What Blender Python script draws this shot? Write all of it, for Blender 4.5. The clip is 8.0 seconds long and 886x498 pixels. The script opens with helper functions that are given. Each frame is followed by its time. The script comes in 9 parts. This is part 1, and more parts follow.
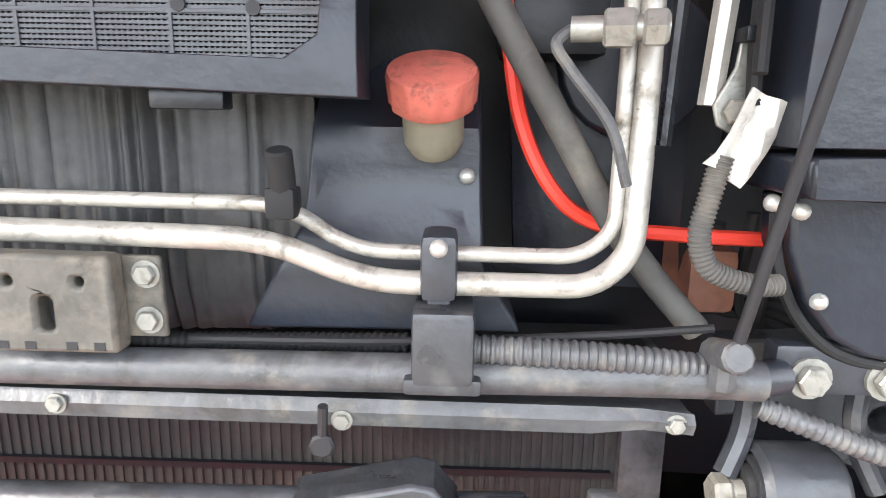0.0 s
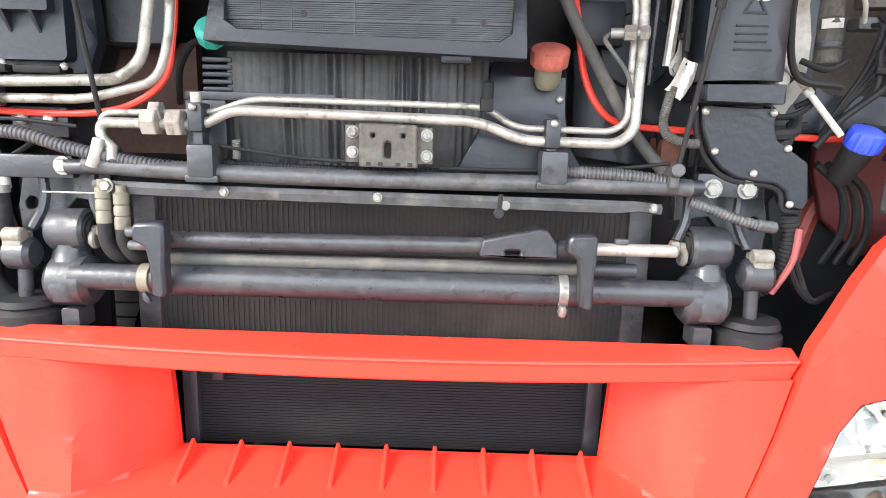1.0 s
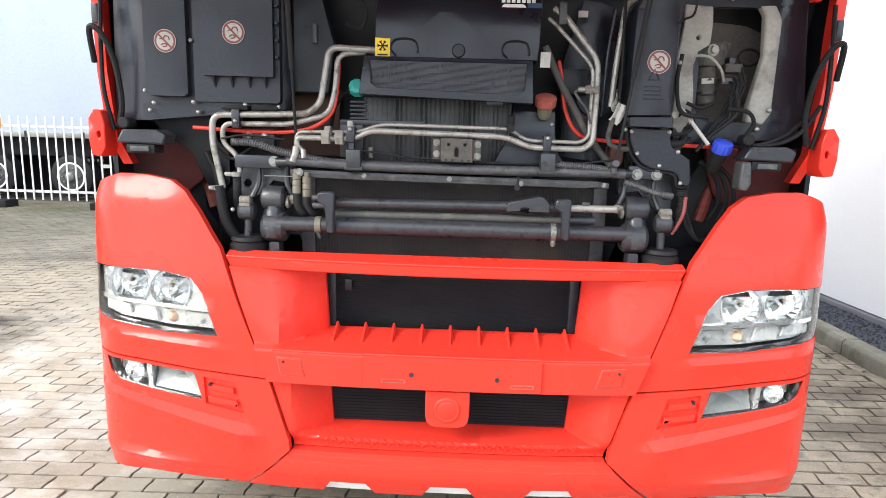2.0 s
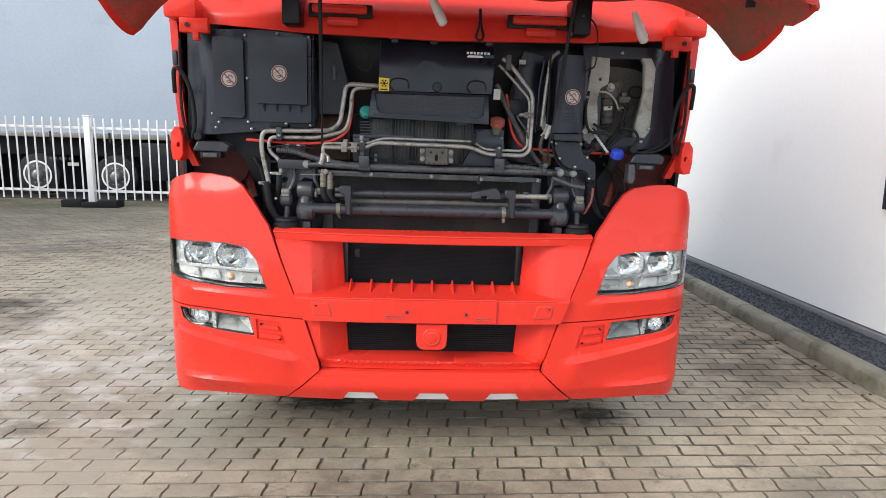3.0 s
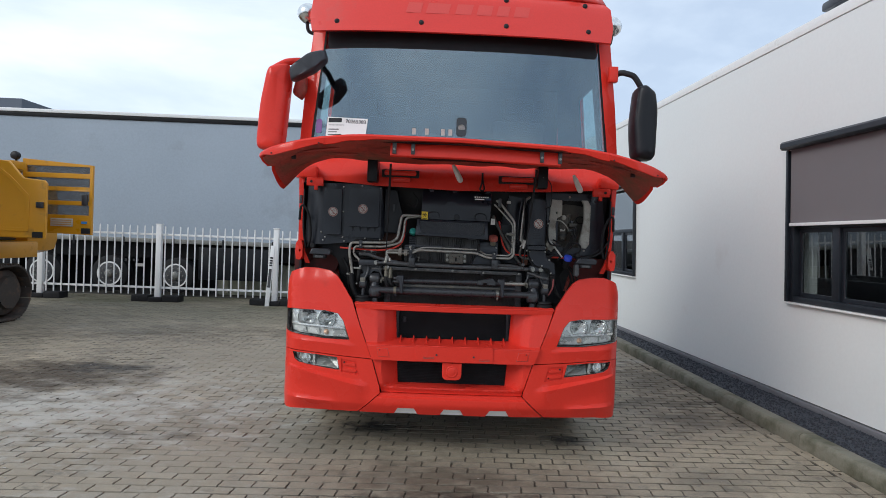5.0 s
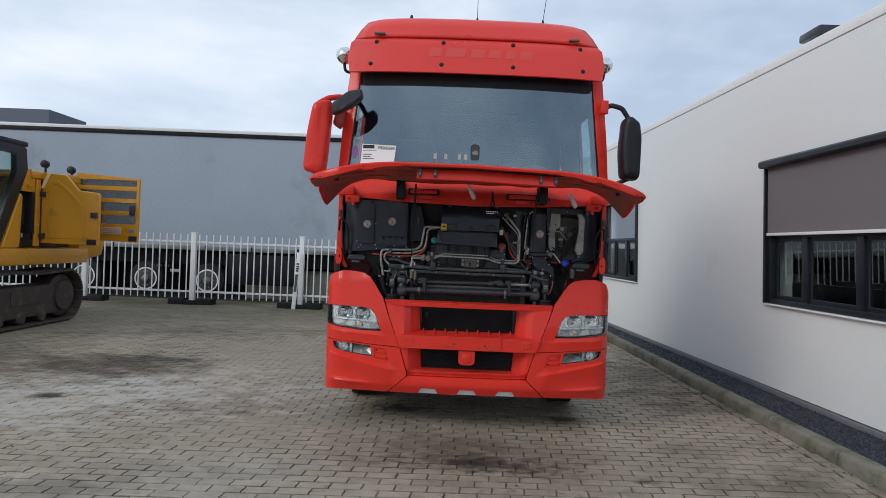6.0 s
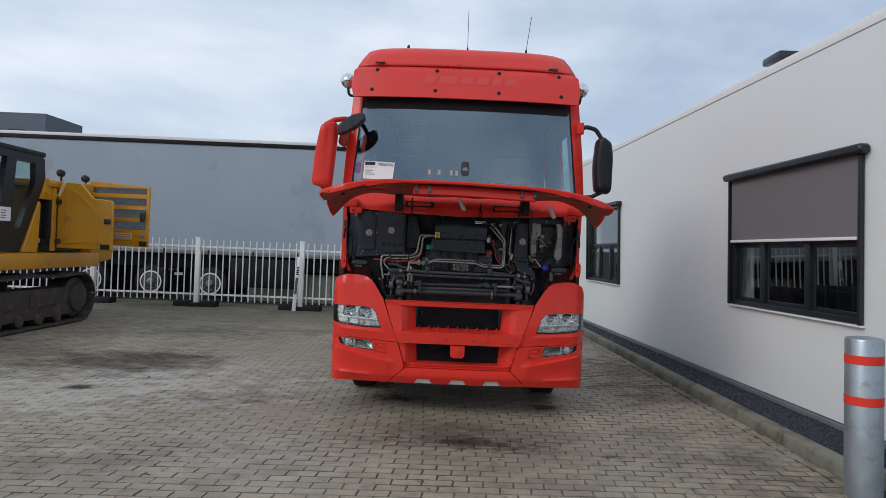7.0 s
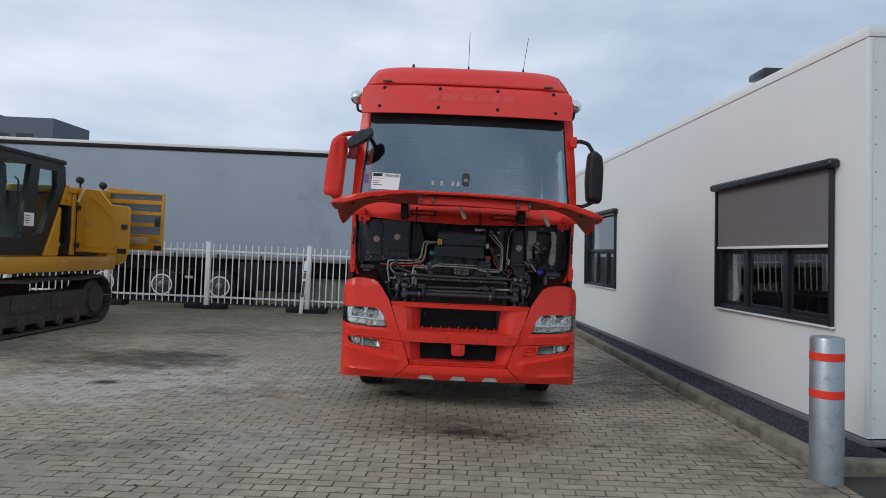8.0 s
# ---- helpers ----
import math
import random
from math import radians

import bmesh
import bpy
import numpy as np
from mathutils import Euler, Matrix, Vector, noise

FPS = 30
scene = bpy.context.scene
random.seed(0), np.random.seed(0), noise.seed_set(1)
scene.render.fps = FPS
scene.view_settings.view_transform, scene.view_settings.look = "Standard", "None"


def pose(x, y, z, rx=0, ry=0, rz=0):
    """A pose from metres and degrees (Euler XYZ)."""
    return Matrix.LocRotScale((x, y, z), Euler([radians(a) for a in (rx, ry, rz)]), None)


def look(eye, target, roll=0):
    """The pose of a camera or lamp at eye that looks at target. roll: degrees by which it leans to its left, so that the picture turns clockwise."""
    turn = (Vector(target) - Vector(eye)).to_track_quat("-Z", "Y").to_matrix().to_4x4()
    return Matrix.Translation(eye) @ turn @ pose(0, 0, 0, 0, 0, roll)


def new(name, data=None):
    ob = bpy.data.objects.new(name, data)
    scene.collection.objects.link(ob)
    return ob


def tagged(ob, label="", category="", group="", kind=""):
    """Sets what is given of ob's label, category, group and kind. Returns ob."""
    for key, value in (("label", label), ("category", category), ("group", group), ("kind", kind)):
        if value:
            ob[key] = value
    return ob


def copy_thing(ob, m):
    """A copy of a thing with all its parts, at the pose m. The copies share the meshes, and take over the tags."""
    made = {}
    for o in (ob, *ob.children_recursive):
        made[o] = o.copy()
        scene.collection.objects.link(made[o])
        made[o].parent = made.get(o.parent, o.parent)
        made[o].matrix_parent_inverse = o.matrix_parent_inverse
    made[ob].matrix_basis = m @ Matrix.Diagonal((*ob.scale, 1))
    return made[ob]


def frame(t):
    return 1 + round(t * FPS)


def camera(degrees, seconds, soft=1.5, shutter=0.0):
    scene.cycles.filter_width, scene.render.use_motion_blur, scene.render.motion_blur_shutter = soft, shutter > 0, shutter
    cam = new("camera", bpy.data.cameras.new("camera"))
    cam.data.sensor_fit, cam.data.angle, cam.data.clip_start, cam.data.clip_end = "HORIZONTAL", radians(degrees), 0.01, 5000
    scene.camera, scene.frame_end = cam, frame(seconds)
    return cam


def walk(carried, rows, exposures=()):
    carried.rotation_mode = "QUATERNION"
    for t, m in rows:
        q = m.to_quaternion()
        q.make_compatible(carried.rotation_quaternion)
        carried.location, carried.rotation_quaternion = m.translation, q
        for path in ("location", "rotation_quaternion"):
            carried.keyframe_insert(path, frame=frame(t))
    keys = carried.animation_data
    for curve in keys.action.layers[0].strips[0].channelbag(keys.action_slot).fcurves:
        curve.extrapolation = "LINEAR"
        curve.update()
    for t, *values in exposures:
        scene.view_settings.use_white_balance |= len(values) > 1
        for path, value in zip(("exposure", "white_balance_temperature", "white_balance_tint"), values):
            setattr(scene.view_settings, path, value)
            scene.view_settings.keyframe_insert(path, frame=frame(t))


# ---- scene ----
cam = camera(71.0, 8.0, 0.4, 0.05)
PATH = [
    (0, (0.340, -0.313, 1.563), (0.289, 1.641, 1.142), -0.94),
    (0.5, (0.187, -0.582, 1.532), (0.159, 1.369, 1.092), -0.67),
    (1, (0.155, -0.954, 1.466), (0.123, 1.009, 1.083), -0.32),
    (1.5, (0.113, -1.404, 1.478), (0.036, 0.558, 1.099), -0.13),
    (1.7, (0.094, -1.580, 1.473), (0.015, 0.386, 1.117), -0.25),
    (2.8, (-0.029, -2.500, 1.526), (0.025, -0.535, 1.161), -0.23),
    (3, (-0.046, -2.680, 1.540), (0.038, -0.716, 1.172), -0.17),
    (3.5, (-0.046, -3.164, 1.584), (0.057, -1.184, 1.318), -0.01),
    (4, (-0.088, -3.648, 1.589), (0.009, -1.655, 1.460), 0.12),
    (4.5, (-0.092, -4.034, 1.584), (-0.005, -2.037, 1.530), 0.25),
    (5, (-0.125, -4.398, 1.578), (-0.091, -2.398, 1.546), 0.30),
    (5.2, (-0.143, -4.563, 1.558), (-0.126, -2.564, 1.541), 0.33),
    (6.3, (-0.167, -5.457, 1.593), (-0.181, -3.457, 1.587), 0.40),
    (6.5, (-0.195, -5.570, 1.600), (-0.198, -3.570, 1.597), 0.47),
    (7, (-0.142, -5.919, 1.607), (-0.137, -3.919, 1.610), 0.44),
    (7.5, (-0.139, -6.183, 1.606), (-0.139, -4.183, 1.614), 0.52),
    (8, (-0.133, -6.380, 1.618), (-0.138, -4.380, 1.635), 0.63),
]
EXPOSURES = [(0.0, 3.5, 6850, 11), (0.5, 3.62, 6850, 11), (1.0, 3.2, 6850, 11), (1.7, 2.44, 6800, 11), (2.8, 1.58, 6700, 11), (3.6, 1.12, 6600, 10), (4.0, 0.86, 6500, 9), (4.5, 0.66, 6400, 9),
             (5.2, 0.42, 6350, 9), (6.5, 0.16, 6350, 10), (8.0, 0.06, 6300, 10)]
walk(cam, [(t, look(eye, target, roll)) for t, eye, target, roll in PATH], EXPOSURES)

# ---- sky and sun (overcast) ----
world = bpy.data.worlds.new("overcast_sky")
scene.world = world
world.use_nodes = True
wt = world.node_tree
wt.nodes.clear()


def wnode(kind, **kw):
    n = wt.nodes.new(kind)
    for k, v in kw.items():
        if k in n.inputs:
            n.inputs[k].default_value = v
    return n


w_out = wnode("ShaderNodeOutputWorld")
w_bg = wnode("ShaderNodeBackground", Strength=1.04)
w_sky = wt.nodes.new("ShaderNodeTexSky")
w_sky.sky_type = "NISHITA"
w_sky.sun_disc = False
w_sky.sun_elevation = radians(34)
w_sky.sun_rotation = radians(234)
w_scale = wt.nodes.new("ShaderNodeMix")
w_scale.data_type = "RGBA"
w_scale.blend_type = "MULTIPLY"
w_scale.inputs[0].default_value = 1.0
w_scale.inputs[7].default_value = (0.10, 0.10, 0.10, 1)
w_co = wt.nodes.new("ShaderNodeTexCoord")
w_map = wt.nodes.new("ShaderNodeMapping")
w_map.inputs["Scale"].default_value = (1.0, 1.0, 2.6)
w_map.inputs["Location"].default_value = (0.35, 0.2, 0.1)
w_n1 = wnode("ShaderNodeTexNoise", Scale=1.9, Detail=7.0, Roughness=0.52, Distortion=0.25)
w_ramp = wt.nodes.new("ShaderNodeValToRGB")
w_ramp.color_ramp.elements[0].position = 0.36
w_ramp.color_ramp.elements[0].color = (0.42, 0.50, 0.62, 1)
w_ramp.color_ramp.elements[1].position = 0.70
w_ramp.color_ramp.elements[1].color = (0.86, 0.89, 0.94, 1)
w_mid = w_ramp.color_ramp.elements.new(0.52)
w_mid.color = (0.60, 0.68, 0.78, 1)
w_mix = wt.nodes.new("ShaderNodeMix")
w_mix.data_type = "RGBA"
w_mix.inputs[0].default_value = 0.88
wl = wt.links.new
wl(w_sky.outputs[0], w_scale.inputs[6])
wl(w_co.outputs["Generated"], w_map.inputs[0])
wl(w_map.outputs[0], w_n1.inputs["Vector"])
wl(w_n1.outputs[0], w_ramp.inputs[0])
wl(w_scale.outputs[2], w_mix.inputs[6])
wl(w_ramp.outputs[0], w_mix.inputs[7])
wl(w_mix.outputs[2], w_bg.inputs[0])
wl(w_bg.outputs[0], w_out.inputs[0])

sun = new("sun", bpy.data.lights.new("sun", "SUN"))
sun.data.energy = 0.95
sun.data.angle = radians(24)
sun.data.color = (1.0, 0.97, 0.93)
sun.matrix_world = look((-9, -6.4, 7.3), (0, 0, 0))

# ---- materials ----
MATS = {}


def mat(name, color, rough=0.5, metal=0.0, var=0.12, scale=8.0, fine=90.0, bump=0.15, dirt=None, dirt_amount=0.0,
        dirt_scale=4.0, coat=0.0, spec=0.5, rough_var=0.12, per=0.0, island=0.0, soil=0.0, soil_scale=22.0):
    """A surface with two scales of colour and roughness variation, fine relief and an optional dirt colour with its own shape."""
    if name in MATS:
        return MATS[name]
    m = bpy.data.materials.new(name)
    m.use_nodes = True
    nt = m.node_tree
    L = nt.links.new
    b = nt.nodes["Principled BSDF"]
    b.inputs["Metallic"].default_value = metal
    b.inputs["Coat Weight"].default_value = coat
    b.inputs["Coat Roughness"].default_value = 0.06
    b.inputs["Specular IOR Level"].default_value = spec
    co = nt.nodes.new("ShaderNodeTexCoord")
    n1 = nt.nodes.new("ShaderNodeTexNoise")
    n1.inputs["Scale"].default_value = scale
    n1.inputs["Detail"].default_value = 5
    n2 = nt.nodes.new("ShaderNodeTexNoise")
    n2.inputs["Scale"].default_value = fine
    n2.inputs["Detail"].default_value = 3
    geo = nt.nodes.new("ShaderNodeNewGeometry")
    L(geo.outputs["Position"], n1.inputs["Vector"])
    L(geo.outputs["Position"], n2.inputs["Vector"])
    add = nt.nodes.new("ShaderNodeMath")
    add.operation = "ADD"
    L(n1.outputs[0], add.inputs[0])
    L(n2.outputs[0], add.inputs[1])
    last = add.outputs[0]
    if per:
        oi = nt.nodes.new("ShaderNodeObjectInfo")
        src = oi.outputs["Random"]
    if island:
        src = geo.outputs["Random Per Island"]
    if per or island:
        mu = nt.nodes.new("ShaderNodeMath")
        mu.operation = "MULTIPLY_ADD"
        mu.inputs[1].default_value = per or island
        L(src, mu.inputs[0])
        L(last, mu.inputs[2])
        last = mu.outputs[0]
        extra = per or island
    else:
        extra = 0.0
    mr = nt.nodes.new("ShaderNodeMapRange")
    mr.inputs["From Min"].default_value = 0.55 + 0.2 * extra
    mr.inputs["From Max"].default_value = 1.45 + 0.8 * extra
    mr.inputs["To Min"].default_value = 1 - var
    mr.inputs["To Max"].default_value = 1 + var
    L(last, mr.inputs[0])
    mx = nt.nodes.new("ShaderNodeMix")
    mx.data_type = "RGBA"
    mx.blend_type = "MULTIPLY"
    mx.inputs[0].default_value = 1
    mx.inputs[6].default_value = (*color, 1)
    L(mr.outputs[0], mx.inputs[7])
    col = mx.outputs[2]
    rr = nt.nodes.new("ShaderNodeMapRange")
    rr.inputs["From Min"].default_value = 0.3
    rr.inputs["From Max"].default_value = 0.7
    rr.inputs["To Min"].default_value = max(0.02, rough - rough_var)
    rr.inputs["To Max"].default_value = min(1, rough + rough_var)
    L(n1.outputs[0], rr.inputs[0])
    rough_out = rr.outputs[0]
    if dirt:
        n3 = nt.nodes.new("ShaderNodeTexNoise")
        n3.inputs["Scale"].default_value = dirt_scale
        n3.inputs["Detail"].default_value = 8
        n3.inputs["Roughness"].default_value = 0.62
        L(geo.outputs["Position"], n3.inputs["Vector"])
        dr = nt.nodes.new("ShaderNodeMapRange")
        dr.inputs["From Min"].default_value = 0.72 - 0.5 * dirt_amount
        dr.inputs["From Max"].default_value = 0.92 - 0.5 * dirt_amount
        L(n3.outputs[0], dr.inputs[0])
        dm = nt.nodes.new("ShaderNodeMix")
        dm.data_type = "RGBA"
        dm.inputs[7].default_value = (*dirt, 1)
        L(dr.outputs[0], dm.inputs[0])
        L(col, dm.inputs[6])
        col = dm.outputs[2]
        rd = nt.nodes.new("ShaderNodeMix")
        rd.inputs[3].default_value = 0.85
        L(dr.outputs[0], rd.inputs[0])
        L(rough_out, rd.inputs[2])
        rough_out = rd.outputs[0]
    if soil:   # oily soot in smears and specks
        n4 = nt.nodes.new("ShaderNodeTexNoise")
        n4.inputs["Scale"].default_value = soil_scale
        n4.inputs["Detail"].default_value = 9
        n4.inputs["Roughness"].default_value = 0.72
        n4.inputs["Distortion"].default_value = 0.8
        L(geo.outputs["Position"], n4.inputs["Vector"])
        sr = nt.nodes.new("ShaderNodeMapRange")
        sr.inputs["From Min"].default_value = 0.53
        sr.inputs["From Max"].default_value = 0.66
        sr.inputs["To Max"].default_value = soil
        L(n4.outputs[0], sr.inputs[0])
        sm = nt.nodes.new("ShaderNodeMix")
        sm.data_type = "RGBA"
        sm.inputs[7].default_value = (0.016, 0.014, 0.012, 1)
        L(sr.outputs[0], sm.inputs[0])
        L(col, sm.inputs[6])
        col = sm.outputs[2]
    L(col, b.inputs["Base Color"])
    L(rough_out, b.inputs["Roughness"])
    if bump:
        bp = nt.nodes.new("ShaderNodeBump")
        bp.inputs["Strength"].default_value = bump
        bp.inputs["Distance"].default_value = 0.004
        L(n2.outputs[0], bp.inputs["Height"])
        L(bp.outputs[0], b.inputs["Normal"])
    MATS[name] = m
    return m


RED = mat("red_paint", (0.72, 0.040, 0.025), 0.30, var=0.06, scale=2.0, bump=0.03, coat=0.20, spec=0.15, dirt=(0.44, 0.045, 0.030), dirt_amount=0.15, dirt_scale=3)
RED_FADED = mat("faded_red_paint", (0.74, 0.050, 0.038), 0.38, var=0.07, scale=1.5, bump=0.03, coat=0.2, spec=0.3, dirt=(0.60, 0.10, 0.08), dirt_amount=0.25, dirt_scale=2)
# the red with shade mixed into its base, plus brown dirt and soil
RED_SHADED = mat("dirty_red_underside", (0.42, 0.072, 0.054), 0.5, var=0.40, scale=5, bump=0.3, dirt=(0.22, 0.110, 0.075), dirt_amount=0.46, dirt_scale=4.5, soil=0.6, soil_scale=6.0)
BLACK_PL = mat("black_plastic", (0.0055, 0.0065, 0.0095), 0.42, var=0.3, scale=6, bump=0.15, spec=0.35, dirt=(0.028, 0.028, 0.029), dirt_amount=0.2, dirt_scale=7)
DARK_PL = mat("dark_grey_plastic", (0.0112, 0.0140, 0.0212), 0.36, var=0.25, scale=5, bump=0.16, spec=0.42, dirt=(0.034, 0.038, 0.046), dirt_amount=0.20, dirt_scale=6, soil=0.35, soil_scale=16)
GREY_MET = mat("dusty_grey_metal", (0.058, 0.060, 0.064), 0.48, 0.0, var=0.35, scale=26, bump=0.3, dirt=(0.14, 0.13, 0.112), dirt_amount=0.34, dirt_scale=28, soil=0.65, soil_scale=20)
DARK_MET = mat("dark_painted_metal", (0.022, 0.024, 0.031), 0.38, 0.0, var=0.3, scale=8, bump=0.2, dirt=(0.095, 0.088, 0.075), dirt_amount=0.28, dirt_scale=9, soil=0.5, soil_scale=18)
ALU = mat("weathered_aluminium", (0.335, 0.320, 0.290), 0.38, 0.35, var=0.2, scale=24, bump=0.25, dirt=(0.15, 0.115, 0.075), dirt_amount=0.33, dirt_scale=26, soil=0.6, soil_scale=26)
STEEL = mat("zinc_steel", (0.27, 0.27, 0.25), 0.45, 0.6, var=0.2, scale=30, bump=0.05, dirt=(0.10, 0.085, 0.06), dirt_amount=0.38, dirt_scale=30, soil=0.5, soil_scale=40)
RUBBER = mat("black_rubber", (0.011, 0.011, 0.012), 0.70, var=0.2, bump=0.15, spec=0.3, dirt=(0.050, 0.048, 0.044), dirt_amount=0.22, dirt_scale=8)
RAD = mat("radiator_fins", (0.022, 0.022, 0.022), 0.7, 0.0, var=0.3, bump=0.1, dirt=(0.055, 0.050, 0.043), dirt_amount=0.42, dirt_scale=6, soil=0.5, soil_scale=14)
RAD_DARK = mat("radiator_core_dust", (0.020, 0.020, 0.020), 0.8, 0.0, var=0.35, bump=0.2, dirt=(0.048, 0.044, 0.038), dirt_amount=0.42, dirt_scale=6)
TUBE = mat("dusty_grey_tube", (0.031, 0.033, 0.038), 0.36, var=0.30, scale=30, bump=0.2, dirt=(0.066, 0.065, 0.062), dirt_amount=0.32, dirt_scale=34, soil=0.6, soil_scale=20)
GRIME = mat("grimy_brown_casting", (0.066, 0.061, 0.052), 0.65, var=0.45, scale=20, bump=0.4, dirt=(0.14, 0.125, 0.10), dirt_amount=0.42, dirt_scale=26, soil=0.6, soil_scale=30)
RECESS = mat("dusty_recess_wall", (0.105, 0.098, 0.086), 0.8, var=0.35, scale=5, bump=0.2, dirt=(0.17, 0.155, 0.13), dirt_amount=0.42, dirt_scale=5)
BOLT_MET = mat("grimy_bolt", (0.20, 0.19, 0.165), 0.6, 0.2, var=0.3, scale=40, bump=0.2, dirt=(0.11, 0.095, 0.07), dirt_amount=0.45, dirt_scale=40)
OCHRE = mat("dusty_ochre_tube", (0.060, 0.058, 0.054), 0.55, var=0.25, scale=30, bump=0.25, dirt=(0.12, 0.11, 0.085), dirt_amount=0.40, dirt_scale=26)
COND = mat("condenser_black", (0.009, 0.009, 0.011), 0.7, var=0.3, bump=0.1, spec=0.25, dirt=(0.018, 0.018, 0.017), dirt_amount=0.4, dirt_scale=6)
MESHBLK = mat("black_grille_mesh", (0.008, 0.008, 0.010), 0.65, var=0.2, bump=0.05, spec=0.25)
WHITE = mat("white_paint", (0.78, 0.78, 0.76), 0.5, var=0.06, bump=0.05, dirt=(0.4, 0.37, 0.31), dirt_amount=0.2, dirt_scale=4)
FENCE = mat("white_fence_paint", (0.80, 0.80, 0.79), 0.45, var=0.06, bump=0.03, dirt=(0.48, 0.46, 0.4), dirt_amount=0.15, dirt_scale=5)
WALLP = mat("pale_grey_wall_panel", (0.755, 0.768, 0.748), 0.6, var=0.03, scale=0.7, fine=30, bump=0.03, dirt=(0.70, 0.685, 0.65), dirt_amount=0.18, dirt_scale=1.2)
ANTHR = mat("anthracite_aluminium", (0.012, 0.015, 0.021), 0.4, var=0.1, bump=0.02)
SHADE = mat("grey_screen_fabric", (0.17, 0.155, 0.16), 0.8, var=0.06, scale=3, fine=400, bump=0.1)


def paver_material(name, island, color=(0.345, 0.287, 0.205), dusty=False):
    """Worn concrete: each block its own tone; traffic grime, pale bloom, moss towards the fence and old oil spots over many blocks."""
    m = mat(name, color, 0.66, var=0.34, scale=11.0, fine=120, bump=0.5, per=0 if island else 0.28, island=0.28 if island else 0)
    nt = m.node_tree
    L = nt.links.new
    b = nt.nodes["Principled BSDF"]
    col = b.inputs["Base Color"].links[0].from_socket
    geo = nt.nodes.new("ShaderNodeNewGeometry")

    def noise_mask(scale, lo, hi, detail=6, stretch=(1, 1, 1), shift=0.0):
        mp = nt.nodes.new("ShaderNodeMapping")
        mp.inputs["Scale"].default_value = stretch
        mp.inputs["Location"].default_value = (shift, shift * 0.7, 0)
        L(geo.outputs["Position"], mp.inputs[0])
        n = nt.nodes.new("ShaderNodeTexNoise")
        n.inputs["Scale"].default_value = scale
        n.inputs["Detail"].default_value = detail
        n.inputs["Roughness"].default_value = 0.65
        L(mp.outputs[0], n.inputs["Vector"])
        r = nt.nodes.new("ShaderNodeMapRange")
        r.inputs["From Min"].default_value = lo
        r.inputs["From Max"].default_value = hi
        L(n.outputs[0], r.inputs[0])
        return r.outputs[0]

    def times(a, k):
        n = nt.nodes.new("ShaderNodeMath")
        n.operation = "MULTIPLY"
        L(a, n.inputs[0])
        if isinstance(k, float):
            n.inputs[1].default_value = k
        else:
            L(k, n.inputs[1])
        return n.outputs[0]

    def tint(col, color, fac):
        n = nt.nodes.new("ShaderNodeMix")
        n.data_type = "RGBA"
        n.inputs[7].default_value = (*color, 1)
        L(fac, n.inputs[0])
        L(col, n.inputs[6])
        return n.outputs[2]

    if dusty:   # here and there pale dust fills the joints
        col = tint(col, (0.275, 0.230, 0.168), times(noise_mask(1.1, 0.38, 0.58, 7, (0.8, 1.2, 1), 4.4), 0.85))
    col = tint(col, (0.115, 0.098, 0.076), times(noise_mask(0.55, 0.46, 0.72, 7, (0.7, 1.3, 1)), 0.75))
    col = tint(col, (0.135, 0.114, 0.086), times(noise_mask(2.1, 0.47, 0.70, 8, (0.8, 1.3, 1), 2.6), 0.6))
    col = tint(col, (0.335, 0.310, 0.262), times(noise_mask(0.42, 0.54, 0.74, 8, (1, 1.6, 1), 7.3), 0.45))
    col = tint(col, (0.085, 0.076, 0.062), times(noise_mask(9.0, 0.57, 0.70, 6, (1, 1, 1), 3.1), 0.7))
    col = tint(col, (0.060, 0.054, 0.045), times(noise_mask(70.0, 0.60, 0.70, 3, (1, 1, 1), 5.2), 0.55))
    col = tint(col, (0.44, 0.42, 0.38), times(noise_mask(45.0, 0.62, 0.72, 3, (1, 1, 1), 9.4), 0.5))
    sep = nt.nodes.new("ShaderNodeSeparateXYZ")
    L(geo.outputs["Position"], sep.inputs[0])
    far = nt.nodes.new("ShaderNodeMapRange")
    far.inputs["From Min"].default_value = 4.5
    far.inputs["From Max"].default_value = 10.0
    L(sep.outputs[1], far.inputs[0])
    col = tint(col, (0.056, 0.060, 0.024), times(times(noise_mask(0.8, 0.26, 0.56, 6, (0.5, 1, 1), 1.7), far.outputs[0]), 0.85))
    OIL, BROWN, PALE, DUST = (0.022, 0.018, 0.014), (0.064, 0.046, 0.028), (0.43, 0.405, 0.355), (0.265, 0.226, 0.168)
